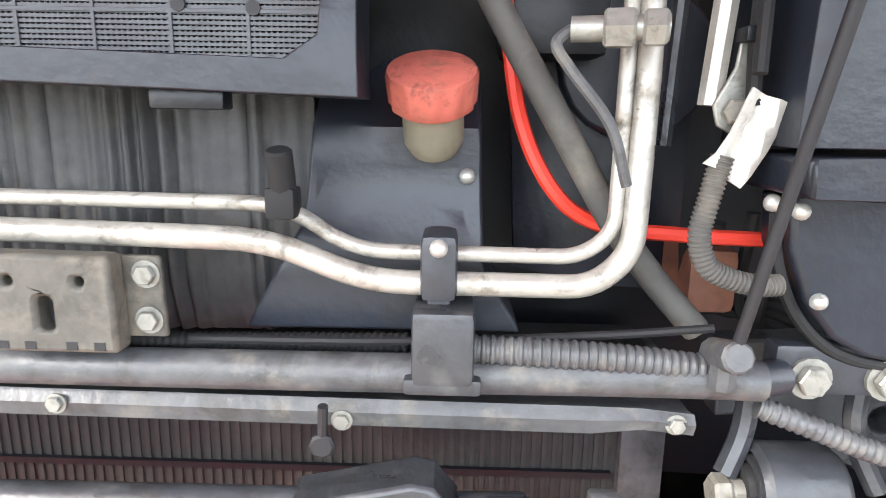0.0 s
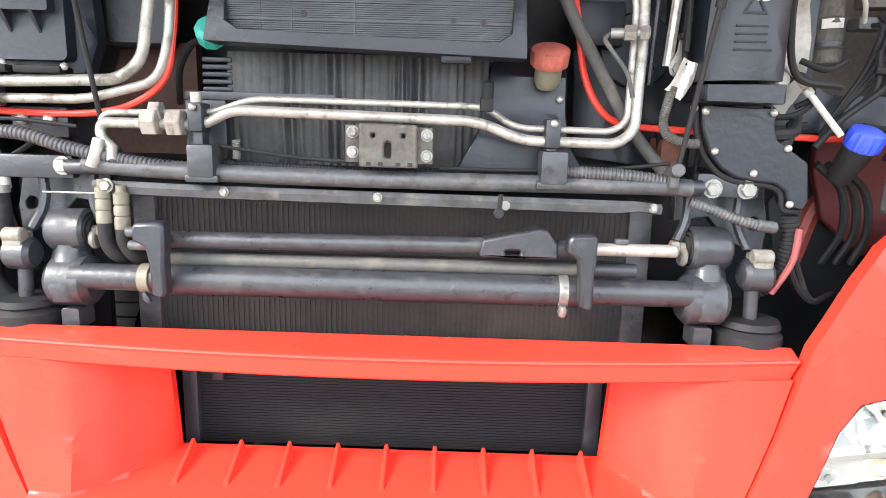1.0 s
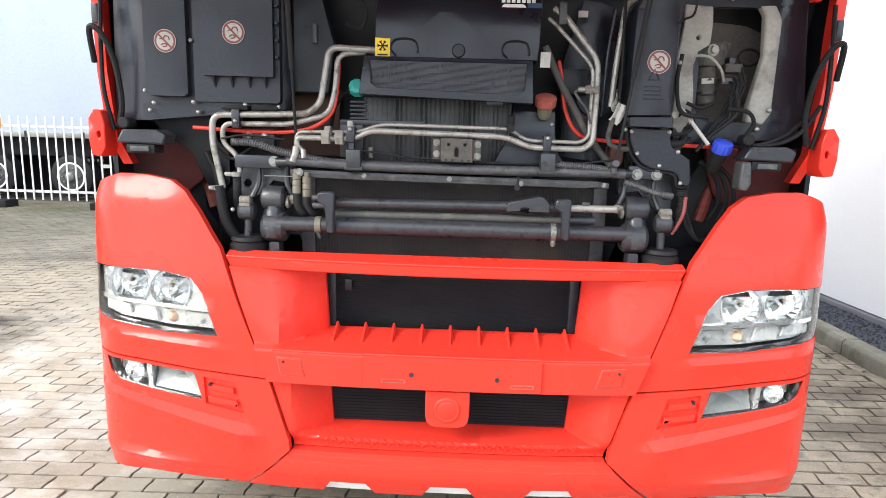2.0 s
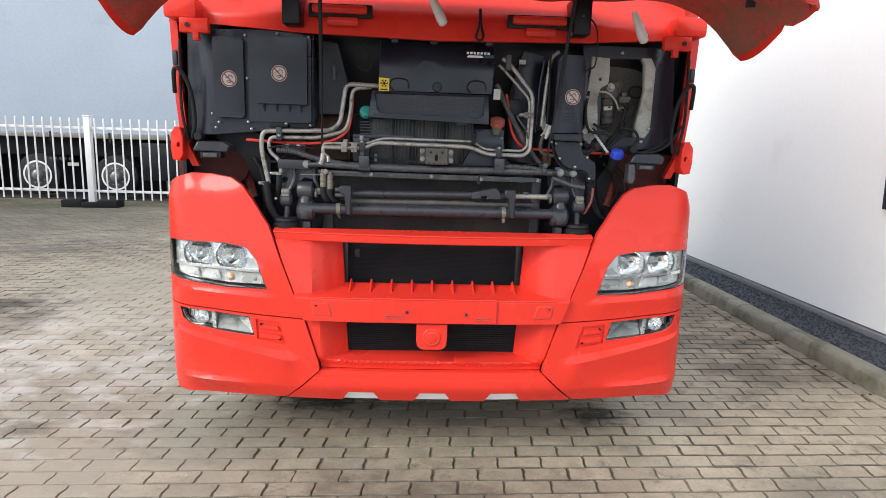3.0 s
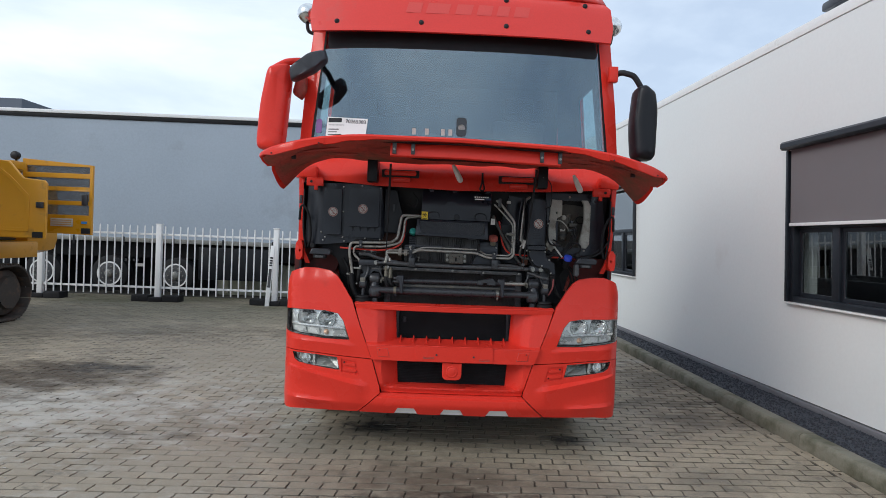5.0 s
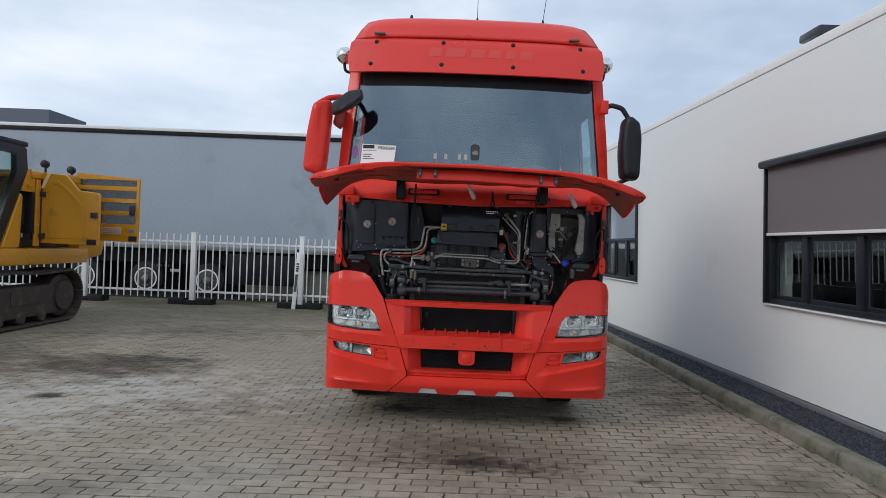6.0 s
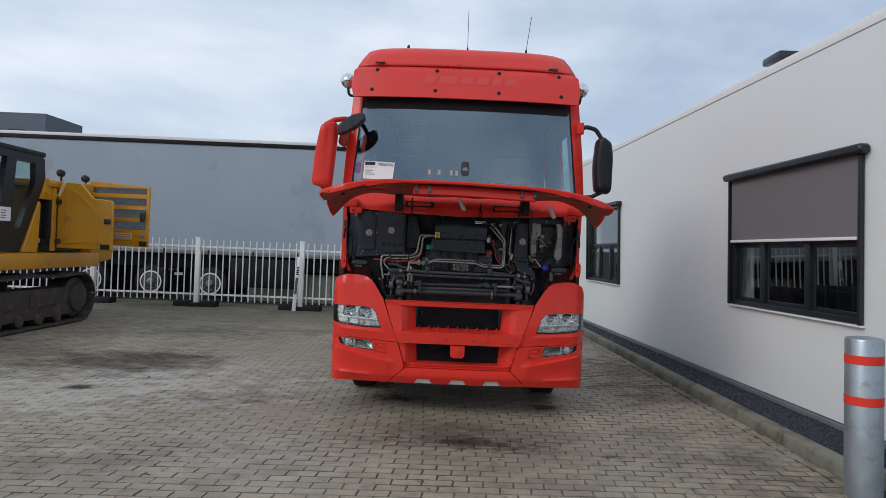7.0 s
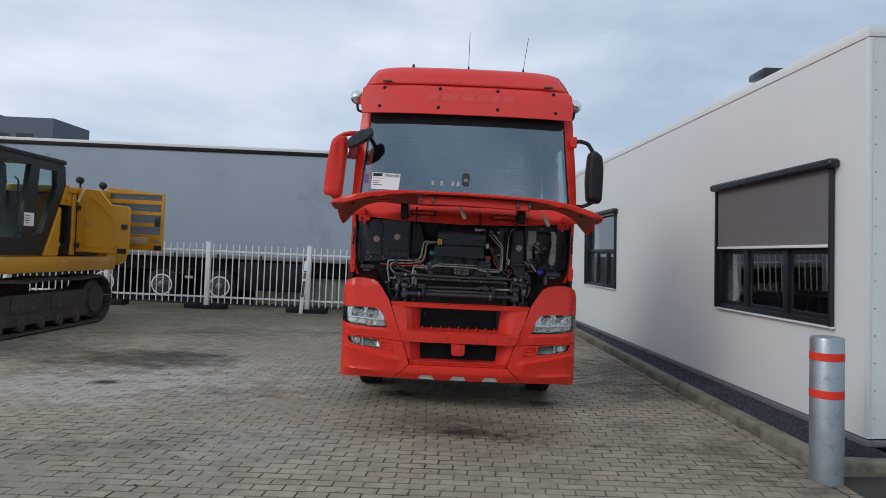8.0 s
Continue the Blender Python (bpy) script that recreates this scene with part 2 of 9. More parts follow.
    # stains lie where something stood, dripped or was swept: place, reach, tone, how much, how ragged
    spots = ((-2.3, 2.9, 1.5, 1.9, DUST, 0.9, 1.0), (-2.0, -0.2, 1.6, 0.9, DUST, 0.7, 1.4), (-3.2, -2.2, 1.2, 0.7, DUST, 0.7, 1.4),
             (-3.3, 1.05, 1.4, 0.75, PALE, 0.9, 1.7), (-2.75, 2.2, 0.7, 0.45, PALE, 0.3, 2.4), (-1.7, -1.5, 0.9, 0.5, PALE, 0.25, 2.6), (-4.4, 0.2, 1.1, 0.6, PALE, 0.7, 2.2), (-1.55, -1.1, 0.35, 0.3, PALE, 0.3, 2.2),
             (-4.25, 2.15, 1.35, 1.0, BROWN, 1.0, 0.7), (-3.70, 2.60, 0.6, 0.28, OIL, 0.9, 0.8), (-4.2, 4.9, 1.6, 0.5, BROWN, 0.5, 1.8), (-2.6, 5.6, 1.3, 0.4, BROWN, 0.45, 1.8),
             (-2.9, -1.5, 0.75, 0.20, OIL, 0.35, 1.8), (-2.3, -1.1, 0.55, 0.14, OIL, 0.3, 2.0), (-2.6, 0.3, 0.6, 0.08, BROWN, 0.7, 2.0), (-3.96, 0.66, 0.19, 0.15, OIL, 1.0, 0.3),
             (0.03, -0.70, 0.26, 0.18, OIL, 1.0, 1.0), (0.38, -0.74, 0.36, 0.14, OIL, 0.9, 1.8), (-0.30, -0.72, 0.36, 0.12, OIL, 0.6, 2.0), (0.0, -0.35, 0.55, 0.30, BROWN, 0.6, 2.0), (0.97, 0.56, 0.22, 0.16, OIL, 1.0, 0.6),
             (-0.55, 0.75, 0.35, 0.14, OIL, 1.0, 1.0), (1.25, -0.95, 0.10, 0.06, OIL, 0.9, 1.0), (2.45, 2.7, 0.65, 1.5, BROWN, 0.75, 1.3), (2.3, 1.5, 0.45, 0.4, BROWN, 0.6, 2.2), (2.4, -1.2, 0.5, 0.7, BROWN, 0.6, 1.8),
             (2.3, 4.2, 0.5, 0.35, PALE, 0.6, 2.2))
    for x, y, rx, ry, tone, much, ragged in spots:
        d = nt.nodes.new("ShaderNodeVectorMath")
        d.operation = "SUBTRACT"
        d.inputs[1].default_value = (x, y, 0)
        L(geo.outputs["Position"], d.inputs[0])
        sc = nt.nodes.new("ShaderNodeVectorMath")
        sc.operation = "MULTIPLY"
        sc.inputs[1].default_value = (1 / rx, 1 / ry, 0)
        L(d.outputs[0], sc.inputs[0])
        ln = nt.nodes.new("ShaderNodeVectorMath")
        ln.operation = "LENGTH"
        L(sc.outputs[0], ln.inputs[0])
        worn = nt.nodes.new("ShaderNodeMath")
        worn.operation = "MULTIPLY_ADD"
        worn.inputs[1].default_value = 2.0 * ragged
        L(noise_mask(3.2 if rx > 0.4 else 9.0, 0.25, 0.75, 8, (1, 1.5, 1), x), worn.inputs[0])
        L(ln.outputs["Value"], worn.inputs[2])
        r = nt.nodes.new("ShaderNodeMapRange")
        r.inputs["From Min"].default_value = 0.90 + 1.3 * ragged
        r.inputs["From Max"].default_value = 0.50 + 0.7 * ragged
        L(worn.outputs[0], r.inputs[0])
        col = tint(col, tone, times(r.outputs[0], 0.95 * much))
    L(col, b.inputs["Base Color"])
    return m


PAVER = paver_material("concrete_paver", False)
PAVER_J = paver_material("concrete_pavers_far", True)
PAVER_SAND = paver_material("swept_joint_sand", True, (0.098, 0.082, 0.060), True)
JOINT = mat("sandy_joint_soil", (0.040, 0.035, 0.027), 0.95, var=0.4, scale=2, bump=0.5, dirt=(0.026, 0.024, 0.018), dirt_amount=0.45, dirt_scale=6)
KERB = mat("concrete_kerb", (0.180, 0.170, 0.130), 0.85, var=0.25, scale=3, fine=70, bump=0.5, dirt=(0.080, 0.078, 0.046), dirt_amount=0.52, dirt_scale=3.5, per=0.5)
GRAVEL = mat("dark_gravel", (0.023, 0.026, 0.034), 0.85, var=0.6, scale=40, fine=120, bump=0.6, island=0.9)
GALV = mat("galvanised_steel", (0.36, 0.40, 0.43), 0.42, 0.7, var=0.18, scale=7, bump=0.08, dirt=(0.23, 0.24, 0.24), dirt_amount=0.35, dirt_scale=6)
SIGNRED = mat("red_reflective_tape", (0.75, 0.04, 0.02), 0.4, var=0.06, bump=0.02)
YELLOW = mat("yellow_machine_paint", (0.60, 0.275, 0.012), 0.36, var=0.10, scale=2, bump=0.04, coat=0.25, dirt=(0.28, 0.15, 0.035), dirt_amount=0.25, dirt_scale=4)
TRACKM = mat("rusty_track_steel", (0.060, 0.050, 0.043), 0.7, 0.3, var=0.35, scale=6, bump=0.4, dirt=(0.16, 0.10, 0.065), dirt_amount=0.4, dirt_scale=7)
CURTAIN = mat("grey_blue_tarpaulin", (0.322, 0.374, 0.430), 0.42, var=0.09, scale=0.6, fine=25, bump=0.06, dirt=(0.225, 0.25, 0.27), dirt_amount=0.3, dirt_scale=0.5)
CAPRED = mat("faded_red_cap", (0.36, 0.085, 0.062), 0.75, var=0.18, scale=20, bump=0.2, dirt=(0.18, 0.075, 0.05), dirt_amount=0.32, dirt_scale=30, soil=0.6, soil_scale=45)
CAPGRN = mat("turquoise_cap", (0.03, 0.33, 0.28), 0.5, var=0.1, bump=0.05)
CAPBLU = mat("blue_cap", (0.03, 0.07, 0.55), 0.4, var=0.1, bump=0.05)
CREAM = mat("cream_plastic", (0.15, 0.135, 0.10), 0.55, var=0.15, scale=20, bump=0.1, dirt=(0.09, 0.07, 0.045), dirt_amount=0.35, dirt_scale=18)
HOSE_RED = mat("red_air_line", (0.66, 0.045, 0.028), 0.45, var=0.1, bump=0.03)
CAB_DARK = mat("dark_cab_interior", (0.035, 0.037, 0.042), 0.8, var=0.15, bump=0.05)
CAB_GREY = mat("grey_cab_trim", (0.10, 0.105, 0.11), 0.7, var=0.12, bump=0.05)
PAPER = mat("white_paper", (0.82, 0.82, 0.80), 0.7, var=0.03, bump=0.0)
INK = mat("black_ink", (0.014, 0.014, 0.016), 0.6, var=0.05, bump=0.0, spec=0.35)
PURPLE = mat("purple_sticker", (0.16, 0.03, 0.24), 0.5, var=0.05, bump=0.0)
STKRED = mat("dark_red_print", (0.22, 0.055, 0.045), 0.6, var=0.05, bump=0.0)
STKWHT = mat("white_sticker", (0.47, 0.455, 0.42), 0.6, var=0.08, bump=0.0, dirt=(0.27, 0.235, 0.18), dirt_amount=0.25, dirt_scale=40, soil=0.35, soil_scale=60)
STKYEL = mat("yellow_sticker", (0.85, 0.58, 0.02), 0.5, var=0.05, bump=0.0)
BEIGE = mat("unpainted_primer_metal", (0.36, 0.35, 0.31), 0.65, var=0.22, scale=10, bump=0.15, dirt=(0.17, 0.155, 0.125), dirt_amount=0.38, dirt_scale=12)
BEIGE_DK = mat("dusty_hose_rubber", (0.062, 0.060, 0.056), 0.75, var=0.2, scale=10, bump=0.1, dirt=(0.156, 0.1404, 0.117), dirt_amount=0.35, dirt_scale=12)
ORANGE = mat("amber_lens", (0.62, 0.40, 0.28), 0.3, var=0.06, bump=0.0)
FARWALL = mat("distant_grey_cladding", (0.13, 0.15, 0.18), 0.8, var=0.06, bump=0.0)
# near-black for rubber seals, and for shade put in as colour under the trailer
SEAL_SHADE_BLK = mat("black_seal", (0.007, 0.007, 0.008), 0.6, var=0.15, bump=0.05, spec=0.25)


def plain(name, color, rough, metal=0.0, trans=0.0, ior=1.45, coat=0.0):
    m = bpy.data.materials.new(name)
    m.use_nodes = True
    b = m.node_tree.nodes["Principled BSDF"]
    b.inputs["Base Color"].default_value = (*color, 1)
    b.inputs["Roughness"].default_value = rough
    b.inputs["Metallic"].default_value = metal
    b.inputs["Transmission Weight"].default_value = trans
    b.inputs["IOR"].default_value = ior
    b.inputs["Coat Weight"].default_value = coat
    return m


CHROME = plain("chrome_reflector", (0.76, 0.77, 0.76), 0.22, 1.0)
LAMPWHITE = mat("pale_lamp_housing", (0.55, 0.565, 0.55), 0.3, 0.35, var=0.2, scale=18, bump=0.05)
LAMPSILVER = mat("silver_lamp_mask", (0.52, 0.535, 0.525), 0.28, 0.65, var=0.1, scale=18, bump=0.03)
LAMPGREY = mat("grey_lamp_housing", (0.20, 0.21, 0.20), 0.4, 0.3, var=0.2, scale=20, bump=0.05)
LENS = plain("clear_lamp_lens", (0.97, 0.98, 0.98), 0.02, 0.0, 1.0, 1.25)
CLEAR = plain("clear_door_glass", (0.72, 0.93, 0.88), 0.0, 0.0, 1.0, 1.30)
GLASS = plain("tinted_windscreen_glass", (0.45, 0.58, 0.66), 0.0, 0.0, 1.0, 2.3)
GLASS.node_tree.nodes["Principled BSDF"].inputs["Specular Tint"].default_value = (0.80, 0.93, 1.0, 1)
PANE = plain("window_glass", (0.50, 0.56, 0.58), 0.0, 0.0, 1.0, 1.8)
GLOSSBLK = plain("gloss_black", (0.010, 0.010, 0.012), 0.12, 0.0, 0.0, 1.5, 0.5)
MIRROR = plain("mirror_glass", (0.8, 0.82, 0.83), 0.02, 1.0)


# ---- mesh helpers ----
def finish(bm, sharp=38):
    bmesh.ops.recalc_face_normals(bm, faces=bm.faces)
    lim = radians(sharp)
    for f in bm.faces:
        f.smooth = True
    for e in bm.edges:
        if len(e.link_faces) == 2 and e.calc_face_angle(0) > lim:
            e.smooth = False


def part(name, bm, material, parent=None, label="", sharp=38, bevel=0.0, segs=2, pivot=None):
    """Links a bmesh as one mesh object under a thing or a part."""
    finish(bm, sharp)
    me = bpy.data.meshes.new(name)
    if pivot is not None:
        bmesh.ops.translate(bm, vec=-Vector(pivot), verts=bm.verts)
    bm.to_mesh(me)
    bm.free()
    me.materials.append(material)
    ob = new(name, me)
    if pivot is not None:
        ob.location = pivot
    if parent is not None:
        ob.parent = parent
    if label:
        ob["label"] = label
    if bevel:
        md = ob.modifiers.new("bevel", "BEVEL")
        md.width, md.segments, md.limit_method, md.angle_limit = bevel, segs, "ANGLE", radians(42)
        md.harden_normals = False
    return ob


def thing(name, at, label, category, group="", kind=""):
    e = new(name)
    e.location = at
    e.empty_display_size = 0.1
    return tagged(e, label, category, group, kind)


def box(bm, x0, x1, y0, y1, z0, z1, bev=0.0, m=None, segs=2):
    r = bmesh.ops.create_cube(bm, size=1.0)
    vs = r["verts"]
    bmesh.ops.scale(bm, vec=(abs(x1 - x0), abs(y1 - y0), abs(z1 - z0)), verts=vs)
    bmesh.ops.translate(bm, vec=((x0 + x1) / 2, (y0 + y1) / 2, (z0 + z1) / 2), verts=vs)
    if bev:
        es = list({e for v in vs for e in v.link_edges})
        r = bmesh.ops.bevel(bm, geom=es, offset=bev, segments=segs, profile=0.6, affect="EDGES")
        vs = list({v for f in r["faces"] for v in f.verts} | {v for v in vs if v.is_valid})
    if m is not None:
        bmesh.ops.transform(bm, matrix=m, verts=vs)
    return vs


def frame_of(d):
    d = Vector(d).normalized()
    a = Vector((0, 0, 1)) if abs(d.z) < 0.9 else Vector((1, 0, 0))
    s = d.cross(a).normalized()
    return s, d.cross(s).normalized()


def ring_verts(bm, c, s, u, r, n):
    return [bm.verts.new(Vector(c) + s * (r * math.cos(2 * math.pi * i / n)) + u * (r * math.sin(2 * math.pi * i / n))) for i in range(n)]


def skin(bm, rings, caps=True):
    for a, b in zip(rings, rings[1:]):
        n = len(a)
        for i in range(n):
            bm.faces.new((a[i], a[(i + 1) % n], b[(i + 1) % n], b[i]))
    if caps:
        bm.faces.new(list(reversed(rings[0])))
        bm.faces.new(rings[-1])


def lathe(bm, p, q, prof, n=16, caps=True):
    """A turned form along p to q: prof holds (share of the way, radius)."""
    p, q = Vector(p), Vector(q)
    s, u = frame_of(q - p)
    skin(bm, [ring_verts(bm, p + (q - p) * t, s, u, max(r, 1e-4), n) for t, r in prof], caps)


def cyl(bm, p, q, r, n=14, bev=0.0):
    L = (Vector(q) - Vector(p)).length
    b = min(bev, L * 0.4, r * 0.6) / L if bev else 0
    if b:
        lathe(bm, p, q, [(0, r - b * L), (b, r), (1 - b, r), (1, r - b * L)], n)
    else:
        lathe(bm, p, q, [(0, r), (1, r)], n)


def knurled(bm, p, q, prof, n, depth):
    """A turned cap with upright ridges: every other point of a ring sits lower."""
    p, q = Vector(p), Vector(q)
    s, u = frame_of(q - p)
    rings = []
    for k, (t, r) in enumerate(prof):
        c = p + (q - p) * t
        cut = depth if 0 < k < len(prof) - 2 else 0
        rings.append([bm.verts.new(c + (s * math.cos(2 * math.pi * i / n) + u * math.sin(2 * math.pi * i / n)) * (r - (cut if i % 4 > 1 else 0))) for i in range(n)])
    skin(bm, rings)


def bolt(bm, c, r=0.009, d=(0, -1, 0), h=0.008):
    c, d = Vector(c), Vector(d).normalized()
    cyl(bm, c, c + d * 0.003, r * 1.35, 14)
    cyl(bm, c + d * 0.003, c + d * h, r, 6, 0.001)


def fillet(pts, rad, n=5):
    pts = [Vector(p) for p in pts]
    out = [pts[0]]
    for a, b, c in zip(pts, pts[1:], pts[2:]):
        d1, d2 = (a - b), (c - b)
        r = min(rad, d1.length * 0.48, d2.length * 0.48)
        p, q = b + d1.normalized() * r, b + d2.normalized() * r
        for i in range(n + 1):
            t = i / n
            out.append(p * (1 - t) ** 2 + b * (2 * t * (1 - t)) + q * t ** 2)
    out.append(pts[-1])
    return out


def sweep(bm, pts, r, n=10, rad=0.03, raw=False, prof=None, steps=5):
    """A tube along a way with rounded bends; prof(i, s) may vary its radius."""
    path = [Vector(p) for p in pts] if raw else fillet(pts, rad, steps)
    path = [p for i, p in enumerate(path) if i == 0 or (p - path[i - 1]).length > 1e-5]
    rings, u = [], None
    s_len = 0
    for i, p in enumerate(path):
        d = (path[min(i + 1, len(path) - 1)] - path[max(i - 1, 0)]).normalized()
        if u is None:
            s, u = frame_of(d)
        s = d.cross(u).normalized()
        u = s.cross(d).normalized()
        if i:
            s_len += (p - path[i - 1]).length
        rings.append(ring_verts(bm, p, s, u, prof(i, s_len) if prof else r, n))
    skin(bm, rings)


def smooth_path(pts, n=8):
    """A Catmull-Rom way through the points."""
    P = [Vector(p) for p in pts]
    P = [P[0] * 2 - P[1]] + P + [P[-1] * 2 - P[-2]]
    out = []
    for a, b, c, d in zip(P, P[1:], P[2:], P[3:]):
        for i in range(n):
            t = i / n
            out.append(0.5 * ((2 * b) + (c - a) * t + (2 * a - 5 * b + 4 * c - d) * t * t + (3 * b - a - 3 * c + d) * t ** 3))
    out.append(P[-2])
    return out


def resample(path, step):
    out, carry = [path[0].copy()], 0.0
    for a, b in zip(path, path[1:]):
        L = (b - a).length
        while carry + L >= step:
            t = (step - carry) / L
            a = a + (b - a) * t
            out.append(a.copy())
            L = (b - a).length
            carry = 0.0
        carry += L
    return out


def ribbed(bm, pts, r, pitch=0.008, n=10):
    """A corrugated hose: ring after ring of small ridges."""
    path = resample(smooth_path(pts, 12), pitch / 4)
    sweep(bm, path, r, n, raw=True, prof=lambda i, s: r * (1.0 if i % 4 in (0, 1) else 0.86))


def hose(bm, pts, r, n=8, step=8):
    sweep(bm, smooth_path(pts, step), r, n, raw=True)


def sheet(bm, outline, holes=(), step=0.05, zstep=None, fn=None, thick=0.02, direction=(0, 1, 0), cuts=()):
    """A thick panel: an outline (with holes) in the x-z plane, cut on a grid, bent by fn(x, z) -> place, and given depth."""
    edges = []
    for loop in (outline, *holes):
        vs = [bm.verts.new((a, 0, b)) for a, b in loop]
        edges += [bm.edges.new((vs[i], vs[(i + 1) % len(vs)])) for i in range(len(vs))]
    bmesh.ops.triangle_fill(bm, use_beauty=True, use_dissolve=False, edges=edges)
    xs = [p[0] for p in outline]
    zs = [p[1] for p in outline]
    for axis, lo, hi, st in ((0, min(xs), max(xs), step), (2, min(zs), max(zs), zstep or step)):
        k = math.ceil(lo / st + 1e-6)
        while k * st < hi - 1e-6:
            co, no = [0, 0, 0], [0, 0, 0]
            co[axis], no[axis] = k * st, 1
            bmesh.ops.bisect_plane(bm, geom=list(bm.verts) + list(bm.edges) + list(bm.faces), dist=1e-5, plane_co=co, plane_no=no)
            k += 1
    for (a, b), (c, d) in cuts:
        bmesh.ops.bisect_plane(bm, geom=list(bm.verts) + list(bm.edges) + list(bm.faces), dist=1e-5, plane_co=(a, 0, b), plane_no=(d - b, 0, a - c))
    bmesh.ops.dissolve_degenerate(bm, dist=1e-5, edges=bm.edges)
    if fn:
        for v in bm.verts:
            v.co = fn(v.co.x, v.co.z)
    if thick:
        bmesh.ops.recalc_face_normals(bm, faces=bm.faces)
        front = list(bm.faces)
        r = bmesh.ops.extrude_face_region(bm, geom=front, use_keep_orig=True)
        moved = [g for g in r["geom"] if isinstance(g, bmesh.types.BMVert)]
        off = Vector(direction) * thick
        for v in moved:
            v.co += off
    return bm


def flat(outline, y, thick, holes=(), bev=0.0, material=None):
    bm = bmesh.new()
    return sheet(bm, outline, holes, step=50, fn=lambda a, b: Vector((a, y, b)), thick=thick)


def rounded(x0, x1, z0, z1, r=0.02, n=4):
    out = []
    for cx, cz, a0 in ((x1 - r, z1 - r, 0), (x0 + r, z1 - r, 90), (x0 + r, z0 + r, 180), (x1 - r, z0 + r, 270)):
        out += [(cx + r * math.cos(radians(a0 + 90 * i / n)), cz + r * math.sin(radians(a0 + 90 * i / n))) for i in range(n + 1)]
    return out


def disc(cx, cz, r, n=24):
    return [(cx + r * math.cos(2 * math.pi * i / n), cz + r * math.sin(2 * math.pi * i / n)) for i in range(n)]


def mirror(loop):
    return [(-a, b) for a, b in reversed(loop)]


def text_mesh(name, body, size, m, material, parent, depth=0.0006):
    cu = bpy.data.curves.new(name, "FONT")
    cu.body, cu.size, cu.extrude = body, size, depth
    cu.align_x, cu.align_y = "CENTER", "CENTER"
    tmp = bpy.data.objects.new(name, cu)
    me = bpy.data.meshes.new_from_object(tmp)
    bpy.data.objects.remove(tmp)
    me.transform(m)
    me.materials.clear()
    me.materials.append(material)
    ob = new(name, me)
    ob.parent = parent
    return ob


SLOPE = pose(0, 0, 0, 0, 1.9, 0)   # the yard falls towards the kerb, and what stands on it leans with it
PLUMB = SLOPE.inverted()
UPRIGHT = pose(0, 0, 0, 90, 0, 0)  # lays a flat text or disc upright, facing the yard

# ---- yard, kerb, building ----
def structure(ob, label):
    return tagged(ob, label, "", "", "structure")


bm = bmesh.new()
GR = [-700, -60, -20, -6, 0, 3, 20, 60, 700]
vg = [[bm.verts.new((x, y, -0.010 + math.tan(radians(1.9)) * (x - min(3.0, max(-20.0, x))))) for x in GR] for y in GR]
for r0, r1 in zip(vg, vg[1:]):
    for i in range(len(GR) - 1):
        bm.faces.new((r0[i], r0[i + 1], r1[i + 1], r1[i]))
structure(part("ground", bm, JOINT), "dark sandy soil under and around the paved yard")

KX0, KX1 = 2.87, 2.995  # kerb front and back
KY = -1.50              # its end beside the bollard
LAY = pose(0, 0, 0, 0, 0, 1.3)   # the line of kerb, gravel and paving
bm = bmesh.new()
sheet(bm, [(KX1, -0.01), (3.6, -0.01), (3.6, 0.095), (KX1, 0.095)], step=50, fn=lambda a, b: Vector((a, KY + 0.12, b)), thick=17.0)
bm.transform(LAY)
structure(part("gravel_bed", bm, GRAVEL), "strip of dark gravel between kerb and wall")
rs = np.random.RandomState(5)
verts, faces = [], []
for i in range(8200):
    x, y, s = rs.uniform(KX1 + 0.01, 3.56), KY + 0.13 + rs.rand() ** 1.6 * 11, rs.uniform(0.007, 0.016)
    k = len(verts)
    a = rs.uniform(0, 6.28)
    for j in range(4):
        verts.append((x + s * math.cos(a + j * 1.57) * rs.uniform(0.7, 1.2), y + s * math.sin(a + j * 1.57) * rs.uniform(0.7, 1.2), 0.093))
    verts.append((x, y, 0.095 + s * rs.uniform(0.6, 1.1)))
    faces += [(k, k + 1, k + 4), (k + 1, k + 2, k + 4), (k + 2, k + 3, k + 4), (k + 3, k, k + 4)]
me = bpy.data.meshes.new("gravel")
me.from_pydata(verts, [], faces)
me.transform(LAY)
me.materials.append(GRAVEL)
tagged(new("gravel", me), "loose dark grey gravel along the wall", "gravel", "", "stuff")

# the building stands plumb, a little off the yard's line; x runs along its long wall, y out into the yard
BLD = PLUMB @ pose(3.578, -0.93, -0.125, 0, 0, 92.75)
ROOF_Z = 3.695


def bldg(name, bm, material, parent=None, label="", **kw):
    if parent is None:
        bm.transform(BLD)
        return part(name, bm, material, None, label, **kw)
    return part(name, bm, material, parent, label, **kw)


WIN = [(0.44, 2.665), (6.80, 8.90)]
WZ0, WZ1 = 1.10, 2.62
bm = bmesh.new()
sheet(bm, [(0, 0.17), (16, 0.17), (16, ROOF_Z), (0, ROOF_Z)], [[(a, WZ0), (b, WZ0), (b, WZ1), (a, WZ1)] for a, b in WIN], step=50,
      fn=lambda a, b: Vector((a, 0, b)), thick=0.28, direction=(0, -1, 0))
structure(bldg("wall_west", bm, WALLP), "smooth pale grey panel wall of a flat-roofed office building")
bm = bmesh.new()
box(bm, 0.0, 0.28, -9.0, -0.284, 0.17, ROOF_Z)
structure(bldg("wall_south", bm, WALLP), "pale grey end wall of the office building")
bm = bmesh.new()
box(bm, 15.72, 16.0, -9.0, -0.284, 0.0, ROOF_Z)
structure(bldg("wall_north", bm, WALLP), "pale grey far end wall of the office building")
